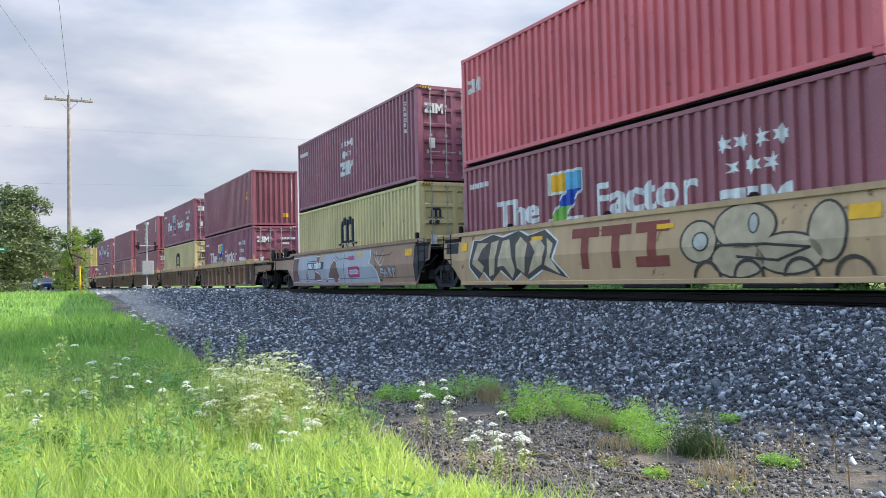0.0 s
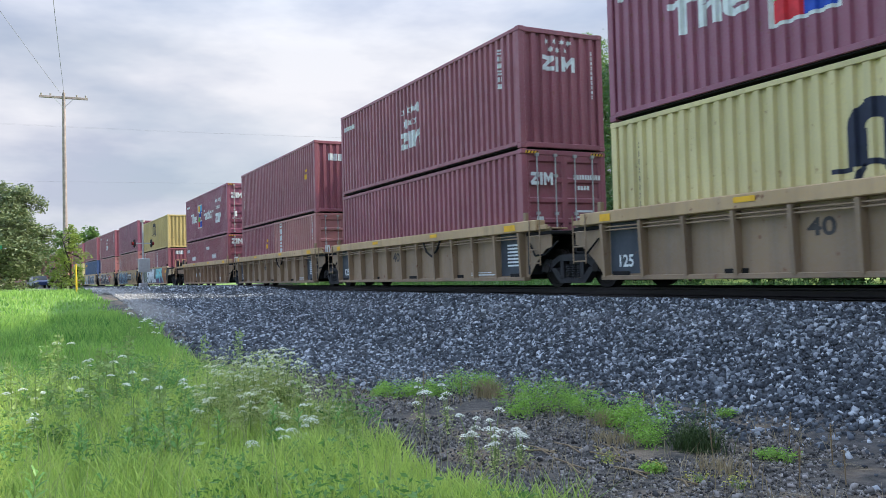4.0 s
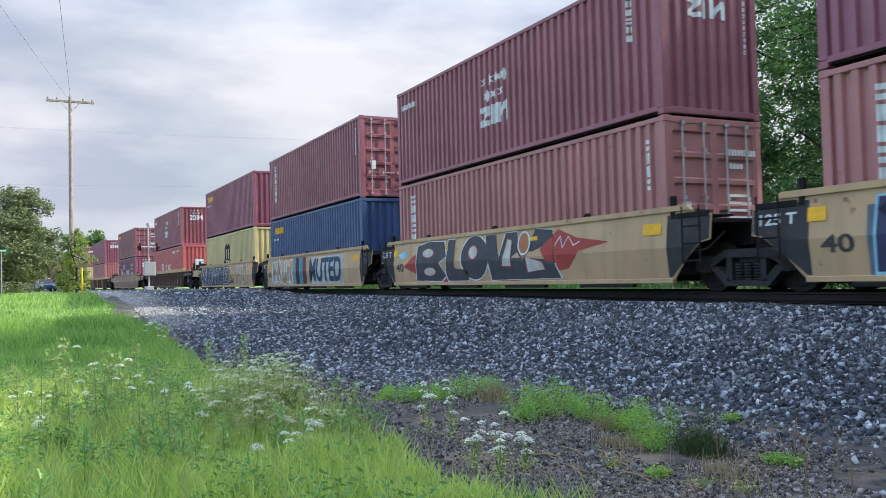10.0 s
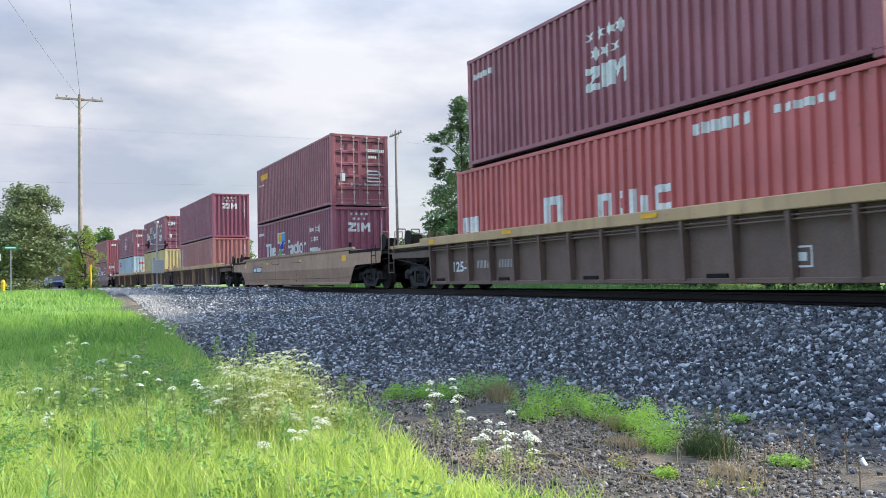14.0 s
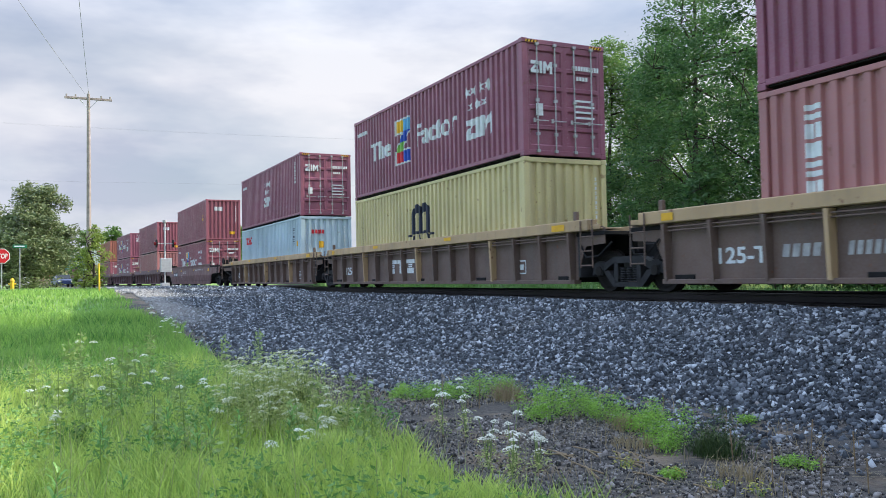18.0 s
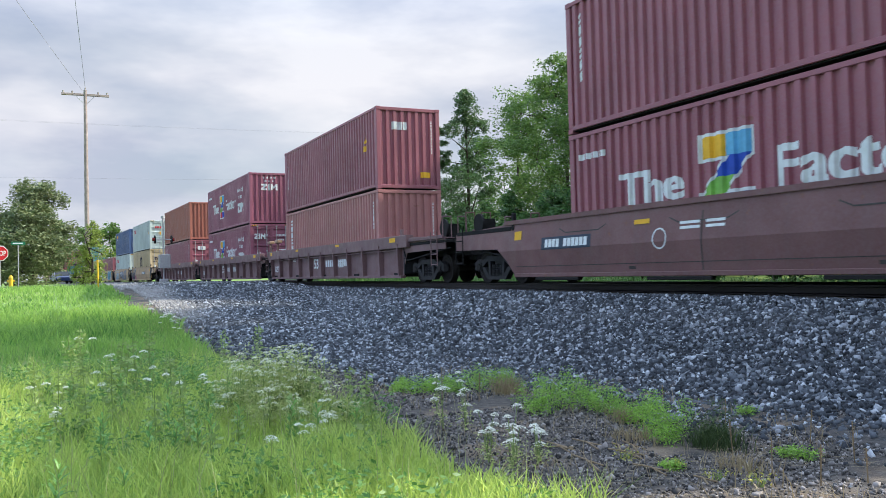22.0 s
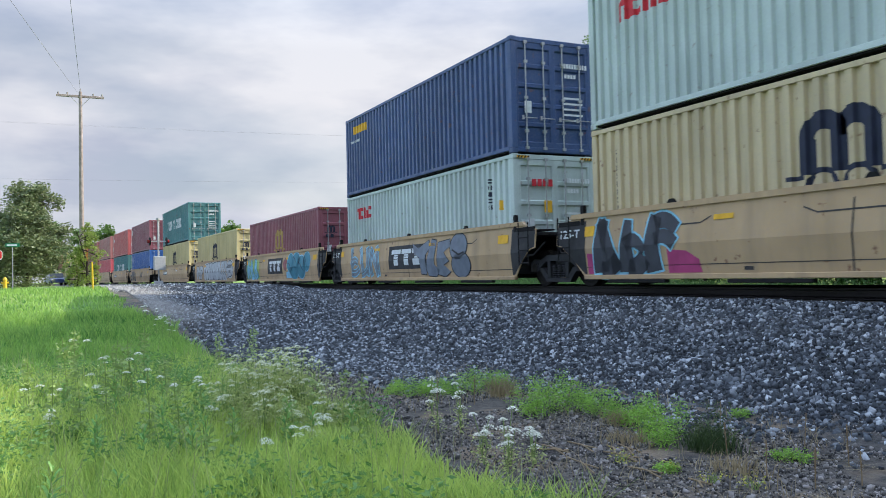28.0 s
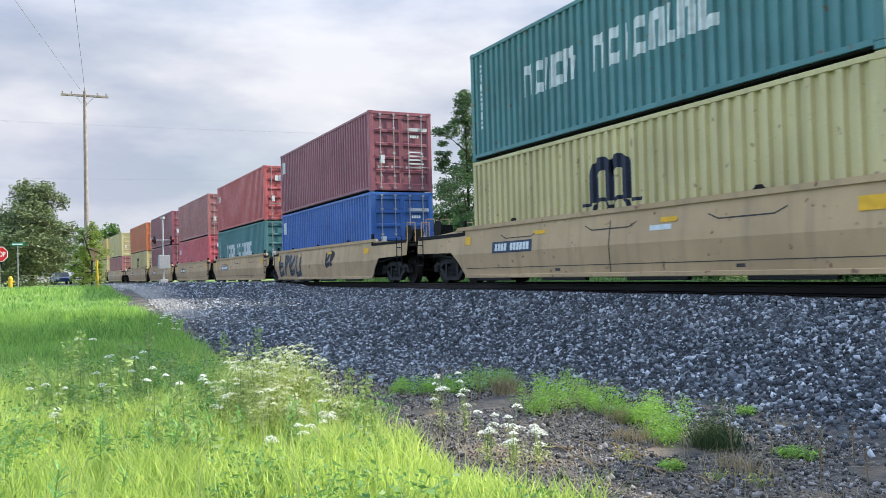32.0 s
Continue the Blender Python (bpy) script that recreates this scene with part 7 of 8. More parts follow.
def tall_weed(x, y, h, seed, seedy=True):
    """A leafy stalk that stands over the grass."""
    rng = random.Random(seed)
    root = new("tall_weed")
    root.matrix_basis = pose(x, y, ground_z(x, y), rng.uniform(-6, 6), rng.uniform(-6, 6), rng.uniform(0, 360))
    tagged(root, "tall leafy weed stalk standing over the grass" if seedy else "dark dead weed stalk standing in cinders", "weed", "tall weeds")
    part("stem", rods([((0, 0, 0), (0, 0, h))], 0.005, 5), STEM if seedy else SEED, root)
    if seedy:
        pieces = []
        for i in range(int(h * 46)):
            z = h * (0.1 + 0.85 * i / (h * 46))
            a = i * 2.4
            pieces.append(leaf_cloud((0.05 * math.cos(a), 0.05 * math.sin(a), z), (0.02, 0.02, 0.02), 3, 0.075, 0.3))
        put("leaves", mesh_np("leaves", *joined(pieces)), leaf_mat("pale_leaf", (0.16, 0.25, 0.07), (0.36, 0.46, 0.16), 0.45), root)
    else:
        put("seed_head", mesh_np("seed_head", *leaf_cloud((0, 0, h * 0.75), (0.008, 0.008, h * 0.13), 40, 0.016)), SEED, root)


for i, (x, y, h) in enumerate(((-9.8, 0.75, 0.8), (-11.4, 1.05, 0.9), (-8.9, 1.25, 0.55), (-7.3, 1.5, 0.4), (-7.9, 2.2, 0.45), (-7.2, 2.7, 0.45), (-12.8, 2.4, 0.8), (-13.2, 3.0, 0.85), (-10.2, 2.2, 0.5), (-6.6, 2.4, 0.4), (-9.3, 3.2, 0.5), (-9.2, 0.1, 0.75), (-9.6, -0.1, 0.9), (-8.6, 0.35, 0.7), (-10.4, 0.3, 1.0), (-10.8, 0.75, 0.9), (-9.0, 0.6, 0.8),
                                (-8.1, 0.9, 0.55), (-11.8, 0.4, 1.0), (-12.4, 1.3, 0.95), (-9.9, 1.3, 0.75), (-8.8, 2.0, 0.6), (-8.4, 2.6, 0.6), (-9.4, 2.5, 0.75), (-8.0, 2.9, 0.6), (-7.6, 1.1, 0.5), (-6.9, 1.2, 0.4))):
    tall_weed(x, y, h, i)
for i, (x, y, h) in enumerate(((-5.2, 6.0, 0.32), (-5.3, 5.2, 0.3), (-4.6, 5.8, 0.34), (-4.5, 5.3, 0.22), (-4.25, 5.0, 0.28), (-4.6, 4.9, 0.3), (-6.1, 5.9, 0.3), (-7.1, 6.0, 0.3), (-3.9, 5.6, 0.25), (-4.1, 5.3, 0.26), (-8.9, 4.7, 0.35), (-9.3, 4.4, 0.4))):
    tall_weed(x, y, h, 40 + i, False)
for x, y in ((-5.2, 4.5), (-4.47, 4.62), (-4.75, 4.5), (-5.65, 4.35)):
    low_weed(x, y, 0.08, 0.08, 10, YELLOW_PETAL, "small yellow-green wildflower tuft in cinders", "yellow_flower")


def shoot_mesh(h, n, seed):
    """Long narrow leaves round an upright stem, largest half-way up."""
    rng = np.random.default_rng(seed)
    v, f = [], []
    for i in range(n):
        k = (i + 0.5) / n
        a = i * 2.4 + rng.uniform(-0.3, 0.3)
        size = 0.125 * (1.0 - 0.75 * abs(k - 0.5)) * rng.uniform(0.8, 1.15)
        out, side = np.array([math.cos(a), math.sin(a), 0]), np.array([-math.sin(a), math.cos(a), 0])
        foot = np.array([0, 0, h * (0.12 + 0.88 * k)])
        rise = 0.25 + 0.9 * k
        rows = []
        for u, w, lift in ((0.0, 0.15, 0.0), (0.35, 1.0, 0.42), (0.7, 0.75, 0.62), (1.0, 0.04, 0.55)):
            mid = foot + out * size * u + np.array([0, 0, size * rise * lift])
            rows.append((mid - side * size * 0.10 * w, mid + side * size * 0.10 * w))
        b = len(v)
        for r in rows:
            v += [tuple(r[0]), tuple(r[1])]
        f += [(b + 2 * q, b + 2 * q + 1, b + 2 * q + 3, b + 2 * q + 2) for q in range(3)]
    return mesh_of("leaves", v, f)


def build_shoots():
    rng = random.Random(21)
    forms = [(h, shoot_mesh(h, n, 60 + k), bm_mesh("stem", rods([((0, 0, 0), (0, 0, h))], 0.005, 5))) for k, (h, n) in enumerate(((0.26, 20), (0.35, 26), (0.45, 32), (0.62, 40)))]
    leaf = leaf_mat("shoot_leaf", (0.085, 0.24, 0.06), (0.26, 0.46, 0.13), 0.55)
    spots = [(-9.6, 1.25, 2), (-9.0, 1.15, 1), (-8.9, 1.5, 1), (-8.5, 1.3, 0), (-7.6, 2.3, 1), (-7.4, 2.0, 0), (-7.2, 2.55, 1), (-6.5, 1.9, 0), (-12.6, 1.2, 3), (-12.2, 0.9, 2), (-11.2, 1.1, 3), (-10.6, 0.8, 2), (-9.8, 0.7, 2), (-13.6, 1.5, 3)]
    spots += [(rng.uniform(-13, -5.6), rng.uniform(-0.2, 2.6), rng.randint(0, 2)) for _ in range(38)]
    for x, y, k in spots:
        h, leaves, stem = forms[k]
        root = new("leafy_shoot")
        root.matrix_basis = pose(x, y, ground_z(x, y) - 0.01, rng.uniform(-9, 9), rng.uniform(-9, 9), rng.uniform(0, 360))
        tagged(root, "upright green shoot with long narrow leaves in the grass", "weed", "leafy shoots on the verge")
        put("stem", stem, STEM, root)
        tagged(put("leaves", leaves, leaf, root), kind="stuff")


build_shoots()


# fallen twigs on the cinders
def build_twigs():
    rng = random.Random(8)
    for i in range(9):
        x, y = rng.uniform(-6.4, -4.6), rng.uniform(3.9, 4.7)
        a = rng.uniform(-0.5, 0.5)
        l = rng.uniform(0.25, 0.6)
        ob = put("twig", bm_mesh("twig", rods([((-l / 2, 0, 0), (0, 0.02, 0.015)), ((0, 0.02, 0.015), (l / 2, 0, 0.0)), ((0, 0.02, 0.012), (l * 0.3, 0.09, 0.004))], 0.007, 5)), SEED, None,
                 pose(x, y, ground_z(x, y) + 0.012, 0, 0, math.degrees(a)))
        tagged(ob, "dry broken twig lying on cinders", "twig", "fallen twigs")


build_twigs()

# ---- trees ----
BARK = plain("bark", (0.055, 0.045, 0.036), 0.95, 0, 7, 0.35)


def tree(x, y, h, w, seed, mat, leaves=5200, size=0.30, bare=0.22, label="leafy green tree beyond the track", name="tree", droop=0.0, lobes=13, tight=0.27):
    """A trunk with limbs to uneven lobes of leaf clumps."""
    rng = random.Random(seed)
    z = ground_z(x, y)
    root = new(name)
    root.matrix_basis = pose(x, y, z - 0.05)
    tagged(root, label, "tree")
    bm = bmesh.new()
    top = Vector((rng.uniform(-0.5, 0.5), rng.uniform(-0.5, 0.5), h * 0.82))
    bend = Vector((rng.uniform(-0.4, 0.4), rng.uniform(-0.4, 0.4), h * 0.4))
    r = 0.010 * h + 0.03
    rod(bm, (0, 0, 0), bend, r, 8, r * 0.72), rod(bm, bend, top, r * 0.72, 7, r * 0.2)
    pieces, per = [], 15
    for j in range(lobes):
        u = (j + 0.5) / lobes
        lr = w * rng.uniform(0.24, 0.42)
        reach = max(0.0, w * math.sin(math.pi * min(1.0, 0.22 + 0.76 * u)) ** 0.7 * rng.uniform(0.5, 1.0) - lr * 0.6)
        a = j * 2.4 + rng.uniform(-0.4, 0.4)
        c = Vector((reach * math.cos(a), reach * math.sin(a), h * bare + lr * 0.4 + (h * (1 - bare) - lr * 1.4) * u - droop * reach))
        start = bend * (0.5 + 0.5 * u) if u < 0.5 else bend.lerp(top, u * 0.85)
        rod(bm, start, c, 0.004 * h + 0.012, 5, 0.02)
        for i in range(per):
            d = Vector((rng.gauss(0, 1), rng.gauss(0, 1), rng.gauss(0.25, 0.9))).normalized() * lr * rng.uniform(0.45, 1.0)
            if i % 4 == 0:
                rod(bm, c, c + d, 0.03, 4, 0.012)
            s = lr * tight * rng.uniform(0.75, 1.3)
            pieces.append(leaf_cloud(tuple(c + d), (s, s, s * 0.6), leaves // (lobes * per), size))
    part("trunk", bm, BARK, root)
    put("crown", mesh_np("crown", *joined(pieces)), mat, root)
    return root


LEAF_A = leaf_mat("leaf_mid_green", (0.028, 0.085, 0.022), (0.155, 0.26, 0.06), 0.5)
LEAF_B = leaf_mat("leaf_dark_green", (0.020, 0.068, 0.028), (0.10, 0.20, 0.06), 0.5)
LEAF_C = leaf_mat("needle_green", (0.07, 0.115, 0.05), (0.19, 0.225, 0.10), 0.3)
LEAF_D = leaf_mat("sapling_green", (0.13, 0.20, 0.03), (0.28, 0.36, 0.07), 0.45)
LEAF_E = leaf_mat("leaf_blue_green", (0.03, 0.075, 0.03), (0.09, 0.16, 0.06), 0.3)
tree(-96, 50, 17.0, 3.8, 1, LEAF_E, 8000, 0.42)
tree(-84.6, 44, 22.0, 5.0, 3, LEAF_E, 20000, 0.34, 0.22, "tall feathery grey-green tree beyond the track", lobes=15, tight=0.22)
tree(-71, 43, 19.5, 6.4, 4, LEAF_A, 22000, 0.32, 0.06, lobes=18, tight=0.23)
tree(-62.3, 42, 21.0, 7.2, 5, LEAF_A, 32000, 0.32, 0.05, lobes=22, tight=0.23)
tree(-55.6, 42, 20.6, 7.2, 6, LEAF_A, 32000, 0.32, 0.05, lobes=22, tight=0.23)
tree(-52.5, 44.5, 19.2, 6.0, 14, LEAF_A, 24000, 0.36, 0.06, lobes=24)
tree(-46.0, 39.5, 18.8, 5.4, 7, LEAF_B, 21000, 0.30, 0.06, lobes=22, tight=0.24)
tree(-39.5, 36.5, 21.5, 6.2, 8, LEAF_B, 25000, 0.28, 0.06, lobes=23, tight=0.22)
tree(-32.5, 35.5, 22.5, 6.4, 9, LEAF_B, 26000, 0.31, 0.06, lobes=22, tight=0.23)
tree(-26.5, 35, 22.0, 6.2, 10, LEAF_B, 24000, 0.31, 0.07, lobes=21, tight=0.23)
tree(-21.0, 36, 21.5, 6.0, 11, LEAF_B, 30000, 0.31, 0.07, lobes=20, tight=0.23)
for x, h in ((-16.0, 23.6), (-12.5, 27.0), (-8.5, 28.0), (-4.6, 25.5), (-0.4, 21.4), (3.4, 20.4), (8.4, 19.4), (14.4, 19.4), (20.4, 20.0)):
    tree(x, 36.5, h, 6.2, 110 + round(x), LEAF_B, 24000, 0.36, 0.06, lobes=24, tight=0.27)
# unseen trees added at +x, so faces turned that way get less sky
for i, (x, y) in enumerate(((27, -26), (31, -19), (28, -12), (33, -6), (29, 0.5), (34, 5.5), (40, -14), (42, -2))):
    tree(x, y, 15.0 + (i * 5 % 4) * 1.2, 5.4, 140 + i, LEAF_B, 9000, 0.6, 0.05, "unseen leafy tree added to darken container ends", lobes=20)
for i in range(5):
    tree(-44 + i * 6.0, 47 - i * 0.8, 17.5 + (i * 3 % 4), 5.6, 80 + i, LEAF_B, 4500, 0.5, 0.05, lobes=15)
for i in range(19):
    x = -84 + i * 3.4
    tree(x, 35.5 - i * 0.28 + (i * 7 % 5) * 0.5, 5.0 + (i * 5 % 4) * 0.8, 2.8, 30 + i, LEAF_B, 4200, 0.34, 0.03, "dense dark green shrub under the trees", "shrub")
tree(-84, -1.0, 10.3, 5.2, 50, LEAF_C, 26000, 0.34, 0.05, "broad dark green pine beside the road", "pine_tree", 0.15)
tree(-88, -5.0, 9.0, 4.6, 51, LEAF_C, 10000, 0.32, 0.06, "broad dark green pine beside the road", "pine_tree", 0.15)
tree(-43.5, 2.05, 3.4, 0.95, 52, LEAF_D, 4200, 0.12, 0.05, "light green sapling at the foot of the pole", "sapling")
tree(-44.2, 1.6, 2.2, 0.8, 53, LEAF_D, 2600, 0.12, 0.05, "light green sapling at the foot of the pole", "sapling")
for i in range(11):
    tree(-190 - (i % 3) * 9, -8 + i * 5.2, 11.5 + (i * 7 % 5) * 0.8, 4.6, 60 + i, LEAF_A, 2600, 0.9, 0.1, "distant green tree beyond the road", "tree")

# ---- road, poles, signs and what stands by the crossing ----
ASPHALT = plain("asphalt", (0.075, 0.074, 0.074), 0.9, 0, 20, 0.25)
POLE_WOOD = plain("pole_wood", (0.32, 0.27, 0.255), 0.9, 0, 6, 0.25)
WIRE = plain("wire", (0.30, 0.30, 0.32), 0.6, 0.3)


def build_road():
    v, f = [], []
    ys = [-90 + 4 * i for i in range(50)]
    for y in ys:
        z = max(ground_z(-66, y), ground_z(-60, y), -0.06 if abs(y - track_y(-62)) < 8 else -9) + 0.03
        v += [(-66.5, y, z - 0.3), (-66.5, y, z), (-59.5, y, z), (-59.5, y, z - 0.3)]
    for i in range(len(ys) - 1):
        a = 4 * i
        f += [(a, a + 4, a + 5, a + 1), (a + 1, a + 5, a + 6, a + 2), (a + 2, a + 6, a + 7, a + 3)]
    # the crossing breaks off beside the rails
    ob = put("road", mesh_of("road", v, f), ASPHALT)
    tagged(ob, "grey asphalt road crossing the track", "road", kind="structure")


build_road()


def utility_pole(x, y, h, arm, turn, label):
    root = new("utility_pole")
    root.matrix_basis = pose(x, y, ground_z(x, y) - 0.1, 0, 0, turn)
    tagged(root, label, "utility pole", "utility poles")
    bm = bmesh.new()
    rod(bm, (0, 0, 0), (0, 0, h), 0.14, 12, 0.085)
    part("pole", bm, POLE_WOOD, root)
    part("crossarm", boxes((-0.06, 0.06, -arm / 2, arm / 2, h - 0.32, h - 0.20), bevel=0.01), POLE_WOOD, root)
    for s in (-1, 1):
        part("brace", rods([((0.07, 0, h - 0.85), (0.07, s * 0.5, h - 0.3))], 0.015), GALV, root)
        for yy in (arm / 2 - 0.1, arm / 2 - 0.55):
            bm = bmesh.new()
            rod(bm, (0, s * yy, h - 0.2), (0, s * yy, h - 0.08), 0.035, 8, 0.05)
            part("insulator", bm, plain("porcelain", (0.3, 0.27, 0.25), 0.3), root)
    bm = bmesh.new()
    rod(bm, (0, 0, h), (0, 0, h + 0.14), 0.04, 8, 0.03)
    part("insulator", bm, plain("porcelain", (0.3, 0.27, 0.25), 0.3), root)
    return root


def cable(a, b, sag, r=0.012, n=14):
    a, b = Vector(a), Vector(b)
    pts = [a.lerp(b, i / n) - Vector((0, 0, 4 * sag * (i / n) * (1 - i / n))) for i in range(n + 1)]
    v, f = [], []
    side = (b - a).cross(Vector((0, 0, 1))).normalized()
    for q in pts:
        v += [tuple(q + side * (r * math.cos(k * 1.2566)) + Vector((0, 0, r * math.sin(k * 1.2566)))) for k in range(5)]
    for i in range(n):
        f += [(5 * i + k, 5 * i + (k + 1) % 5, 5 * i + 5 + (k + 1) % 5, 5 * i + 5 + k) for k in range(5)]
    ob = put("overhead_wire", mesh_of("overhead_wire", v, f), WIRE)
    tagged(ob, "thin dark overhead wire on utility poles", "wire", "overhead wires")


utility_pole(-49.0, 2.06, 10.85, 2.4, 0, "weathered wooden utility pole with one crossarm by the grass")
utility_pole(-62.0, 26.2, 12.6, 2.4, 90, "weathered wooden utility pole with one crossarm by the road")
cable((-49, 2.06, 10.85), (14, -1.75, 11.4), 0.5, 0.009)
cable((-49, 1.9, 10.7), (6, -7.0, 9.8), 0.3, 0.008)
for z, sag in ((11.5, 0.5), (11.5, 0.56)):
    cable((-62, -45, z + 0.3), (-62, 26.2, z), sag, 0.003, 24)
    cable((-62, 26.2, z), (-62, 80, z), sag, 0.003, 16)
cable((-63, -45, 7.6), (-61.8, 26.2, 7.8), 0.4, 0.0045, 24)


def signal_mast(x, y):
    root = new("crossing_signal")
    z = ground_z(x, y)
    root.matrix_basis = pose(x, y, z, 0, 0, 4)
    tagged(root, "grey railway crossing signal mast with lamps and relay box", "signal")
    grey = plain("mast_grey", (0.42, 0.43, 0.45), 0.5, 0.3, 8, 0.15)
    part("mast", rods([((0, 0, 0), (0, 0, 4.3))], 0.055, 10), grey, root)
    part("base", boxes((-0.25, 0.25, -0.25, 0.25, 0, 0.3), bevel=0.03), grey, root)
    part("relay_box", boxes((0.08, 0.5, -0.35, 0.35, 1.0, 1.9), bevel=0.02), grey, root)
    part("lamp_arm", rods([((0.02, -0.65, 2.9), (0.02, 0.65, 2.9))], 0.035), grey, root)
    for s in (-1, 1):
        bm = bmesh.new()
        rod(bm, (0.0, s * 0.50, 2.9), (0.0, s * 0.56, 2.9), 0.27, 20)
        disc = part("lamp_disc", bm, DARK, root, "black round lamp shield")
        bm = bmesh.new()
        rod(bm, (0.0, s * 0.56, 2.9), (0.0, s * 0.70, 2.9), 0.12, 14)
        part("lamp", bm, plain("red_lens", (0.25, 0.02, 0.02), 0.2), disc, "red lens")
    part("bell", rods([((0, 0, 4.3), (0, 0, 4.45))], 0.14, 12), grey, root)


signal_mast(-57.5, 7.05)


def stop_sign(x, y):
    root = new("stop_sign")
    root.matrix_basis = pose(x, y, ground_z(x, y), 0, 0, 4)
    tagged(root, "red octagonal stop sign on a steel post", "road sign")
    part("post", rods([((0, 0, 0), (0, 0, 2.25))], 0.03, 8), GALV, root)
    red = plain("sign_red", (0.50, 0.02, 0.03), 0.4, 0, 5, 0.1)

    def octagon(r, x0, x1):
        bm = bmesh.new()
        m = Matrix.Translation(((x0 + x1) / 2, 0, 1.85)) @ Matrix.Rotation(radians(90), 4, "Y") @ Matrix.Rotation(radians(22.5), 4, "Z")
        bmesh.ops.create_cone(bm, cap_ends=True, segments=8, radius1=r, radius2=r, depth=x1 - x0, matrix=m)
        return bm
    part("border", octagon(0.41, 0.03, 0.04), WHITE, root, "white border")
    face = part("face", octagon(0.375, 0.04, 0.05), red, root, "red sign face")
    ob = decal("lettering", fitted("STOP", -0.27, 0.27, 1.72, 1.98), WHITE, root, 0.0, False, "white word")
    ob.matrix_basis = pose(0.054, 0, 0, 0, 0, 90)


stop_sign(-48.0, -2.1)


def street_sign(x, y):
    root = new("street_sign")
    root.matrix_basis = pose(x, y, ground_z(x, y), 0, 0, 0)
    tagged(root, "green street name sign on a steel post", "road sign")
    part("post", rods([((0, 0, 0), (0, 0, 3.0))], 0.035, 8), GALV, root)
    blade = part("blade", boxes((-0.012, 0.012, -0.45, 0.45, 3.0, 3.25), bevel=0.004), plain("sign_green", (0.02, 0.16, 0.08), 0.4, 0, 5, 0.1), root)
    ob = decal("number_marking", [bar(-0.35, 3.08, 0.3, 3.17)], WHITE, blade, 0.0, False)
    ob.matrix_basis = pose(0.016, 0, 0, 0, 0, 90)


street_sign(-66.5, -1.75)


def marker_post(x, y):
    root = new("marker_post")
    root.matrix_basis = pose(x, y, ground_z(x, y) - 0.05, 1, 0, 0)
    tagged(root, "thin yellow plastic marker post in the grass", "post")
    part("post", rods([((0, 0, 0), (0, 0, 1.2))], 0.035, 10), plain("post_yellow", (0.62, 0.42, 0.03), 0.5, 0, 5, 0.15), root)
    part("cap", rods([((0, 0, 1.2), (0, 0, 1.26))], 0.045, 10), plain("post_yellow", (0.62, 0.42, 0.03), 0.5, 0, 5, 0.15), root)


marker_post(-36.0, 1.9)


def hydrant(x, y):
    root = new("fire_hydrant")
    root.matrix_basis = pose(x, y, ground_z(x, y))
    tagged(root, "yellow iron fire hydrant on the verge", "hydrant")
    m = plain("hydrant_yellow", (0.6, 0.38, 0.03), 0.5, 0, 6, 0.15)
    part("barrel", rods([((0, 0, 0), (0, 0, 0.6))], 0.11, 12), m, root)
    bm = bmesh.new()
    rod(bm, (0, 0, 0.6), (0, 0, 0.75), 0.13, 12, 0.05)
    part("cap", bm, m, root)
    part("outlet", rods([((0, -0.2, 0.42), (0, 0.2, 0.42))], 0.06, 10), m, root)


hydrant(-52.0, -1.75)


def house(x, y, w, d, h):
    root = new("house")
    root.matrix_basis = pose(x, y, ground_z(x, y) - 0.05)
    tagged(root, "brown two-storey house beside the road", "house")
    wall = plain("siding_brown", (0.20, 0.15, 0.12), 0.8, 0, 4, 0.2)
    part("wall", boxes((-d / 2, d / 2, -w / 2, w / 2, 0, h)), wall, root)
    bm = bmesh.new()
    slab(bm, [(-d / 2 - 0.4, h), (d / 2 + 0.4, h), (0, h + 2.4)], -w / 2 - 0.4, w / 2 + 0.4)
    part("roof", bm, plain("shingle_grey", (0.09, 0.08, 0.08), 0.9, 0, 6, 0.3), root)
    for zz in (1.0, 3.8):
        for yy in (-w / 4, w / 4):
            fr = part("window", boxes((d / 2, d / 2 + 0.06, yy - 0.6, yy + 0.6, zz, zz + 1.3)), WHITE, root, "white window frame")
            part("pane", boxes((d / 2 + 0.06, d / 2 + 0.07, yy - 0.5, yy + 0.5, zz + 0.1, zz + 1.2)), plain("pane_dark", (0.03, 0.035, 0.045), 0.1), fr, "dark glass")
    part("door", boxes((d / 2, d / 2 + 0.05, -0.5, 0.5, 0, 2.05)), plain("door_white", (0.6, 0.6, 0.58), 0.5), root)
    part("porch_roof", boxes((d / 2, d / 2 + 1.6, -w / 2, w / 2, 2.7, 2.85)), plain("shingle_grey", (0.09, 0.08, 0.08), 0.9), root)


house(-92, -10.6, 11, 9, 5.6)


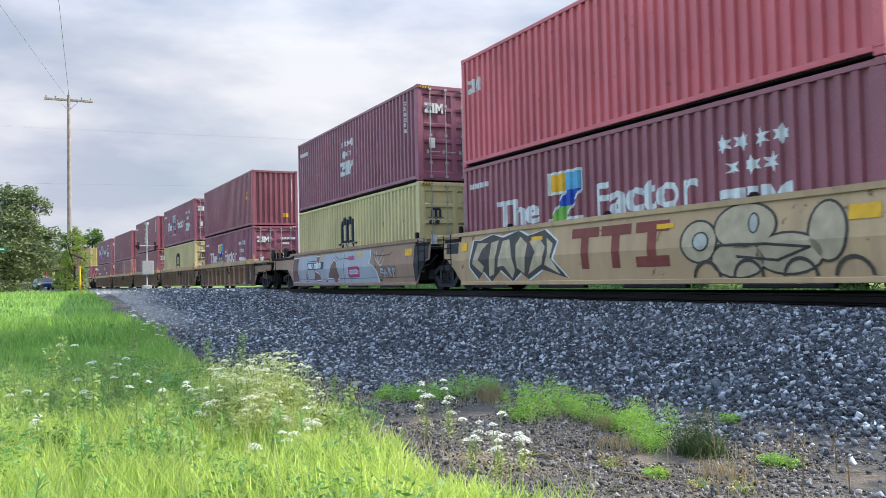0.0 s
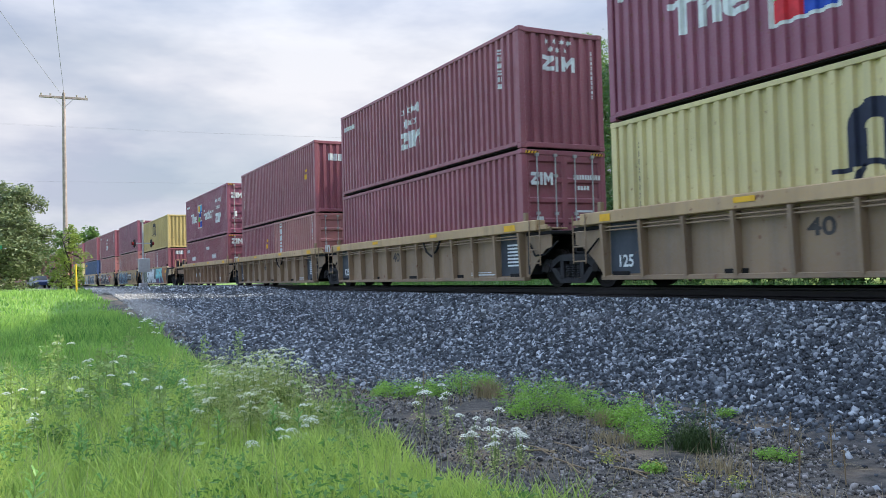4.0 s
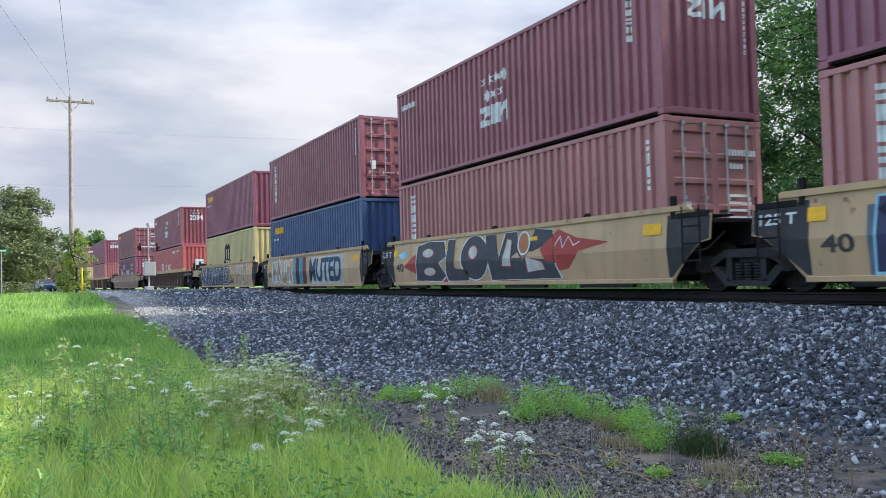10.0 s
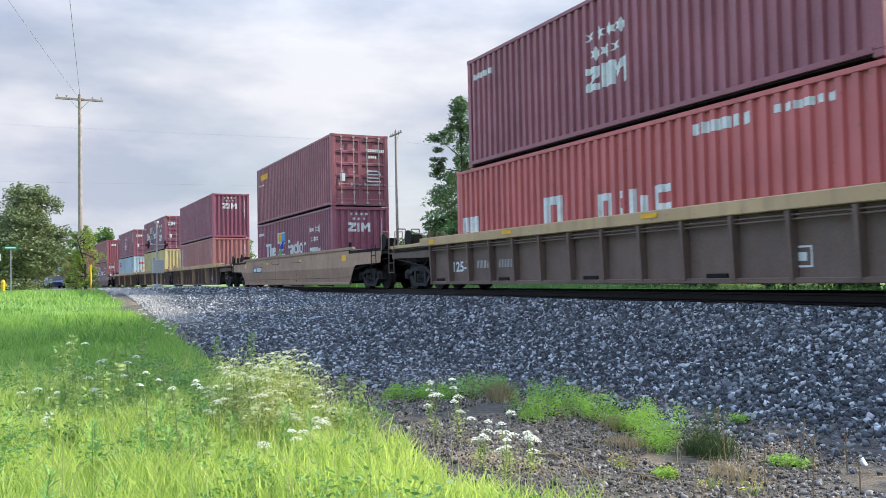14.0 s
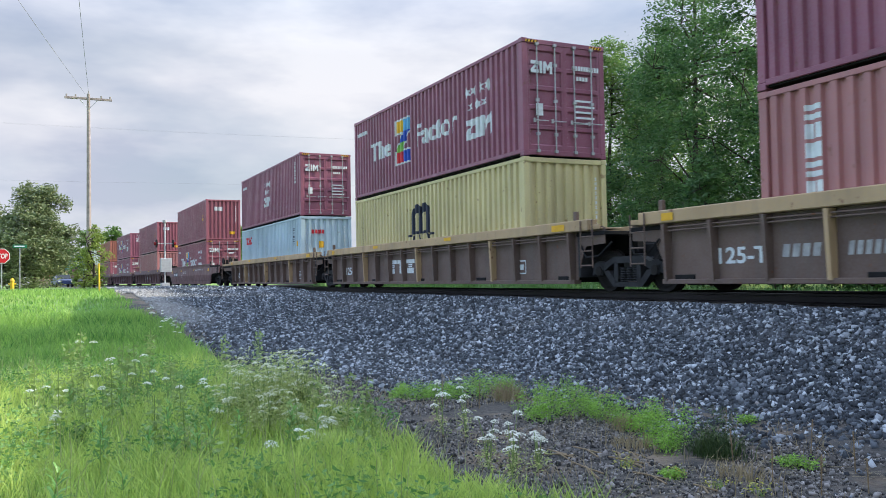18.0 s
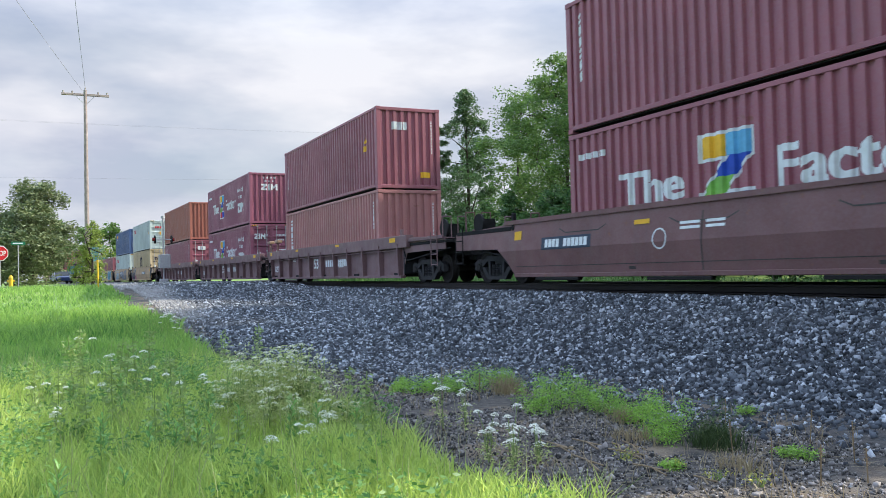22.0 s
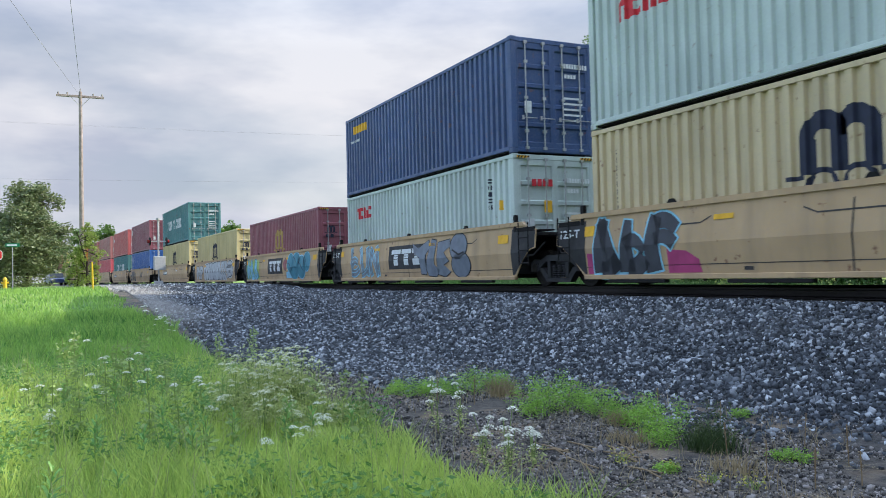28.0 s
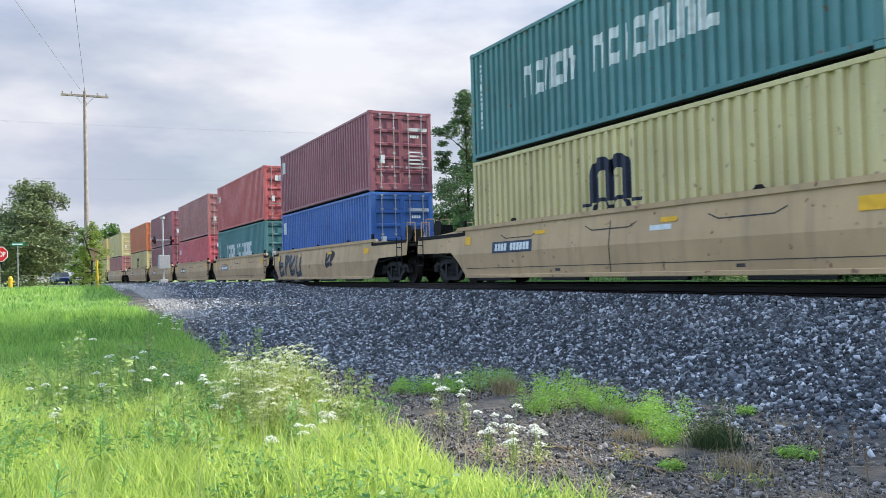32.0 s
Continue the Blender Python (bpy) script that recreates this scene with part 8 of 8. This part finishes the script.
def parked_car(x, y, turn, col, label):
    root = new("car")
    root.matrix_basis = pose(x, y, ground_z(x, y) + 0.0, 0, 0, turn)
    tagged(root, label, "car", "parked cars")
    m = plain("car_" + label.split()[0], col, 0.3, 0.2, 4, 0.05)
    bm = bmesh.new()
    slab(bm, [(-2.2, 0.35), (2.2, 0.35), (2.25, 0.75), (1.3, 0.92), (-1.9, 0.95), (-2.25, 0.8)], -0.88, 0.88)
    bmesh.ops.bevel(bm, geom=bm.edges[:], offset=0.06, segments=2, affect="EDGES")
    part("body", bm, m, root)
    bm = bmesh.new()
    slab(bm, [(-1.9, 0.94), (1.0, 0.92), (0.35, 1.42), (-1.4, 1.45)], -0.72, 0.72)
    bmesh.ops.bevel(bm, geom=bm.edges[:], offset=0.05, segments=2, affect="EDGES")
    part("glazing", bm, plain("car_glass", (0.02, 0.022, 0.026), 0.1), root, "dark car glass")
    for xx in (-1.4, 1.4):
        for s in (-1, 1):
            part("wheel", rods([((xx, s * 0.7, 0.32), (xx, s * 0.9, 0.32))], 0.32, 16), DARK, root)
    for s in (-1, 1):
        part("headlight", boxes((2.2, 2.27, s * 0.65 - 0.15, s * 0.65 + 0.15, 0.62, 0.74)), WHITE, root, "clear headlight")


parked_car(-104, 1.6, 8, (0.03, 0.05, 0.14), "blue parked car seen behind the verge")
parked_car(-108, 5.0, 4, (0.35, 0.03, 0.03), "red parked car seen behind the verge")


# ---- what moves: the whole train at one speed, and its wheels ----
def on_track(x, z):
    return pose(x, track_y(x), z, 0, 0, math.degrees(math.atan(track_slope(x))))


# how far the train runs ahead of an even pace, or behind it, at some seconds
SURGE = {1: -0.45, 3: 0.50, 10: 0.45, 14: -0.45, 17: 0.50, 21: -0.45, 24: 0.33, 28: -0.12, 32: -0.28}


def motions():
    for thing, x0, z in MOVERS:
        walk(thing, [(t, on_track(x0 + SPEED * t + SURGE.get(t, 0.0), z)) for t in range(33)])
    rate = math.degrees(SPEED / WHEEL_R) / FPS
    for e, wheels in WHEELS.items():
        first = wheels[0]
        walk(first, [(k / FPS, pose(e * 0.89, 0, WHEEL_R, 0, k * rate, 0)) for k in range(32 * FPS + 1)])
        for w in wheels[1:]:
            w.rotation_mode = "QUATERNION"
            keys = w.animation_data_create()
            keys.action = first.animation_data.action
            keys.action_slot = first.animation_data.action_slot


motions()
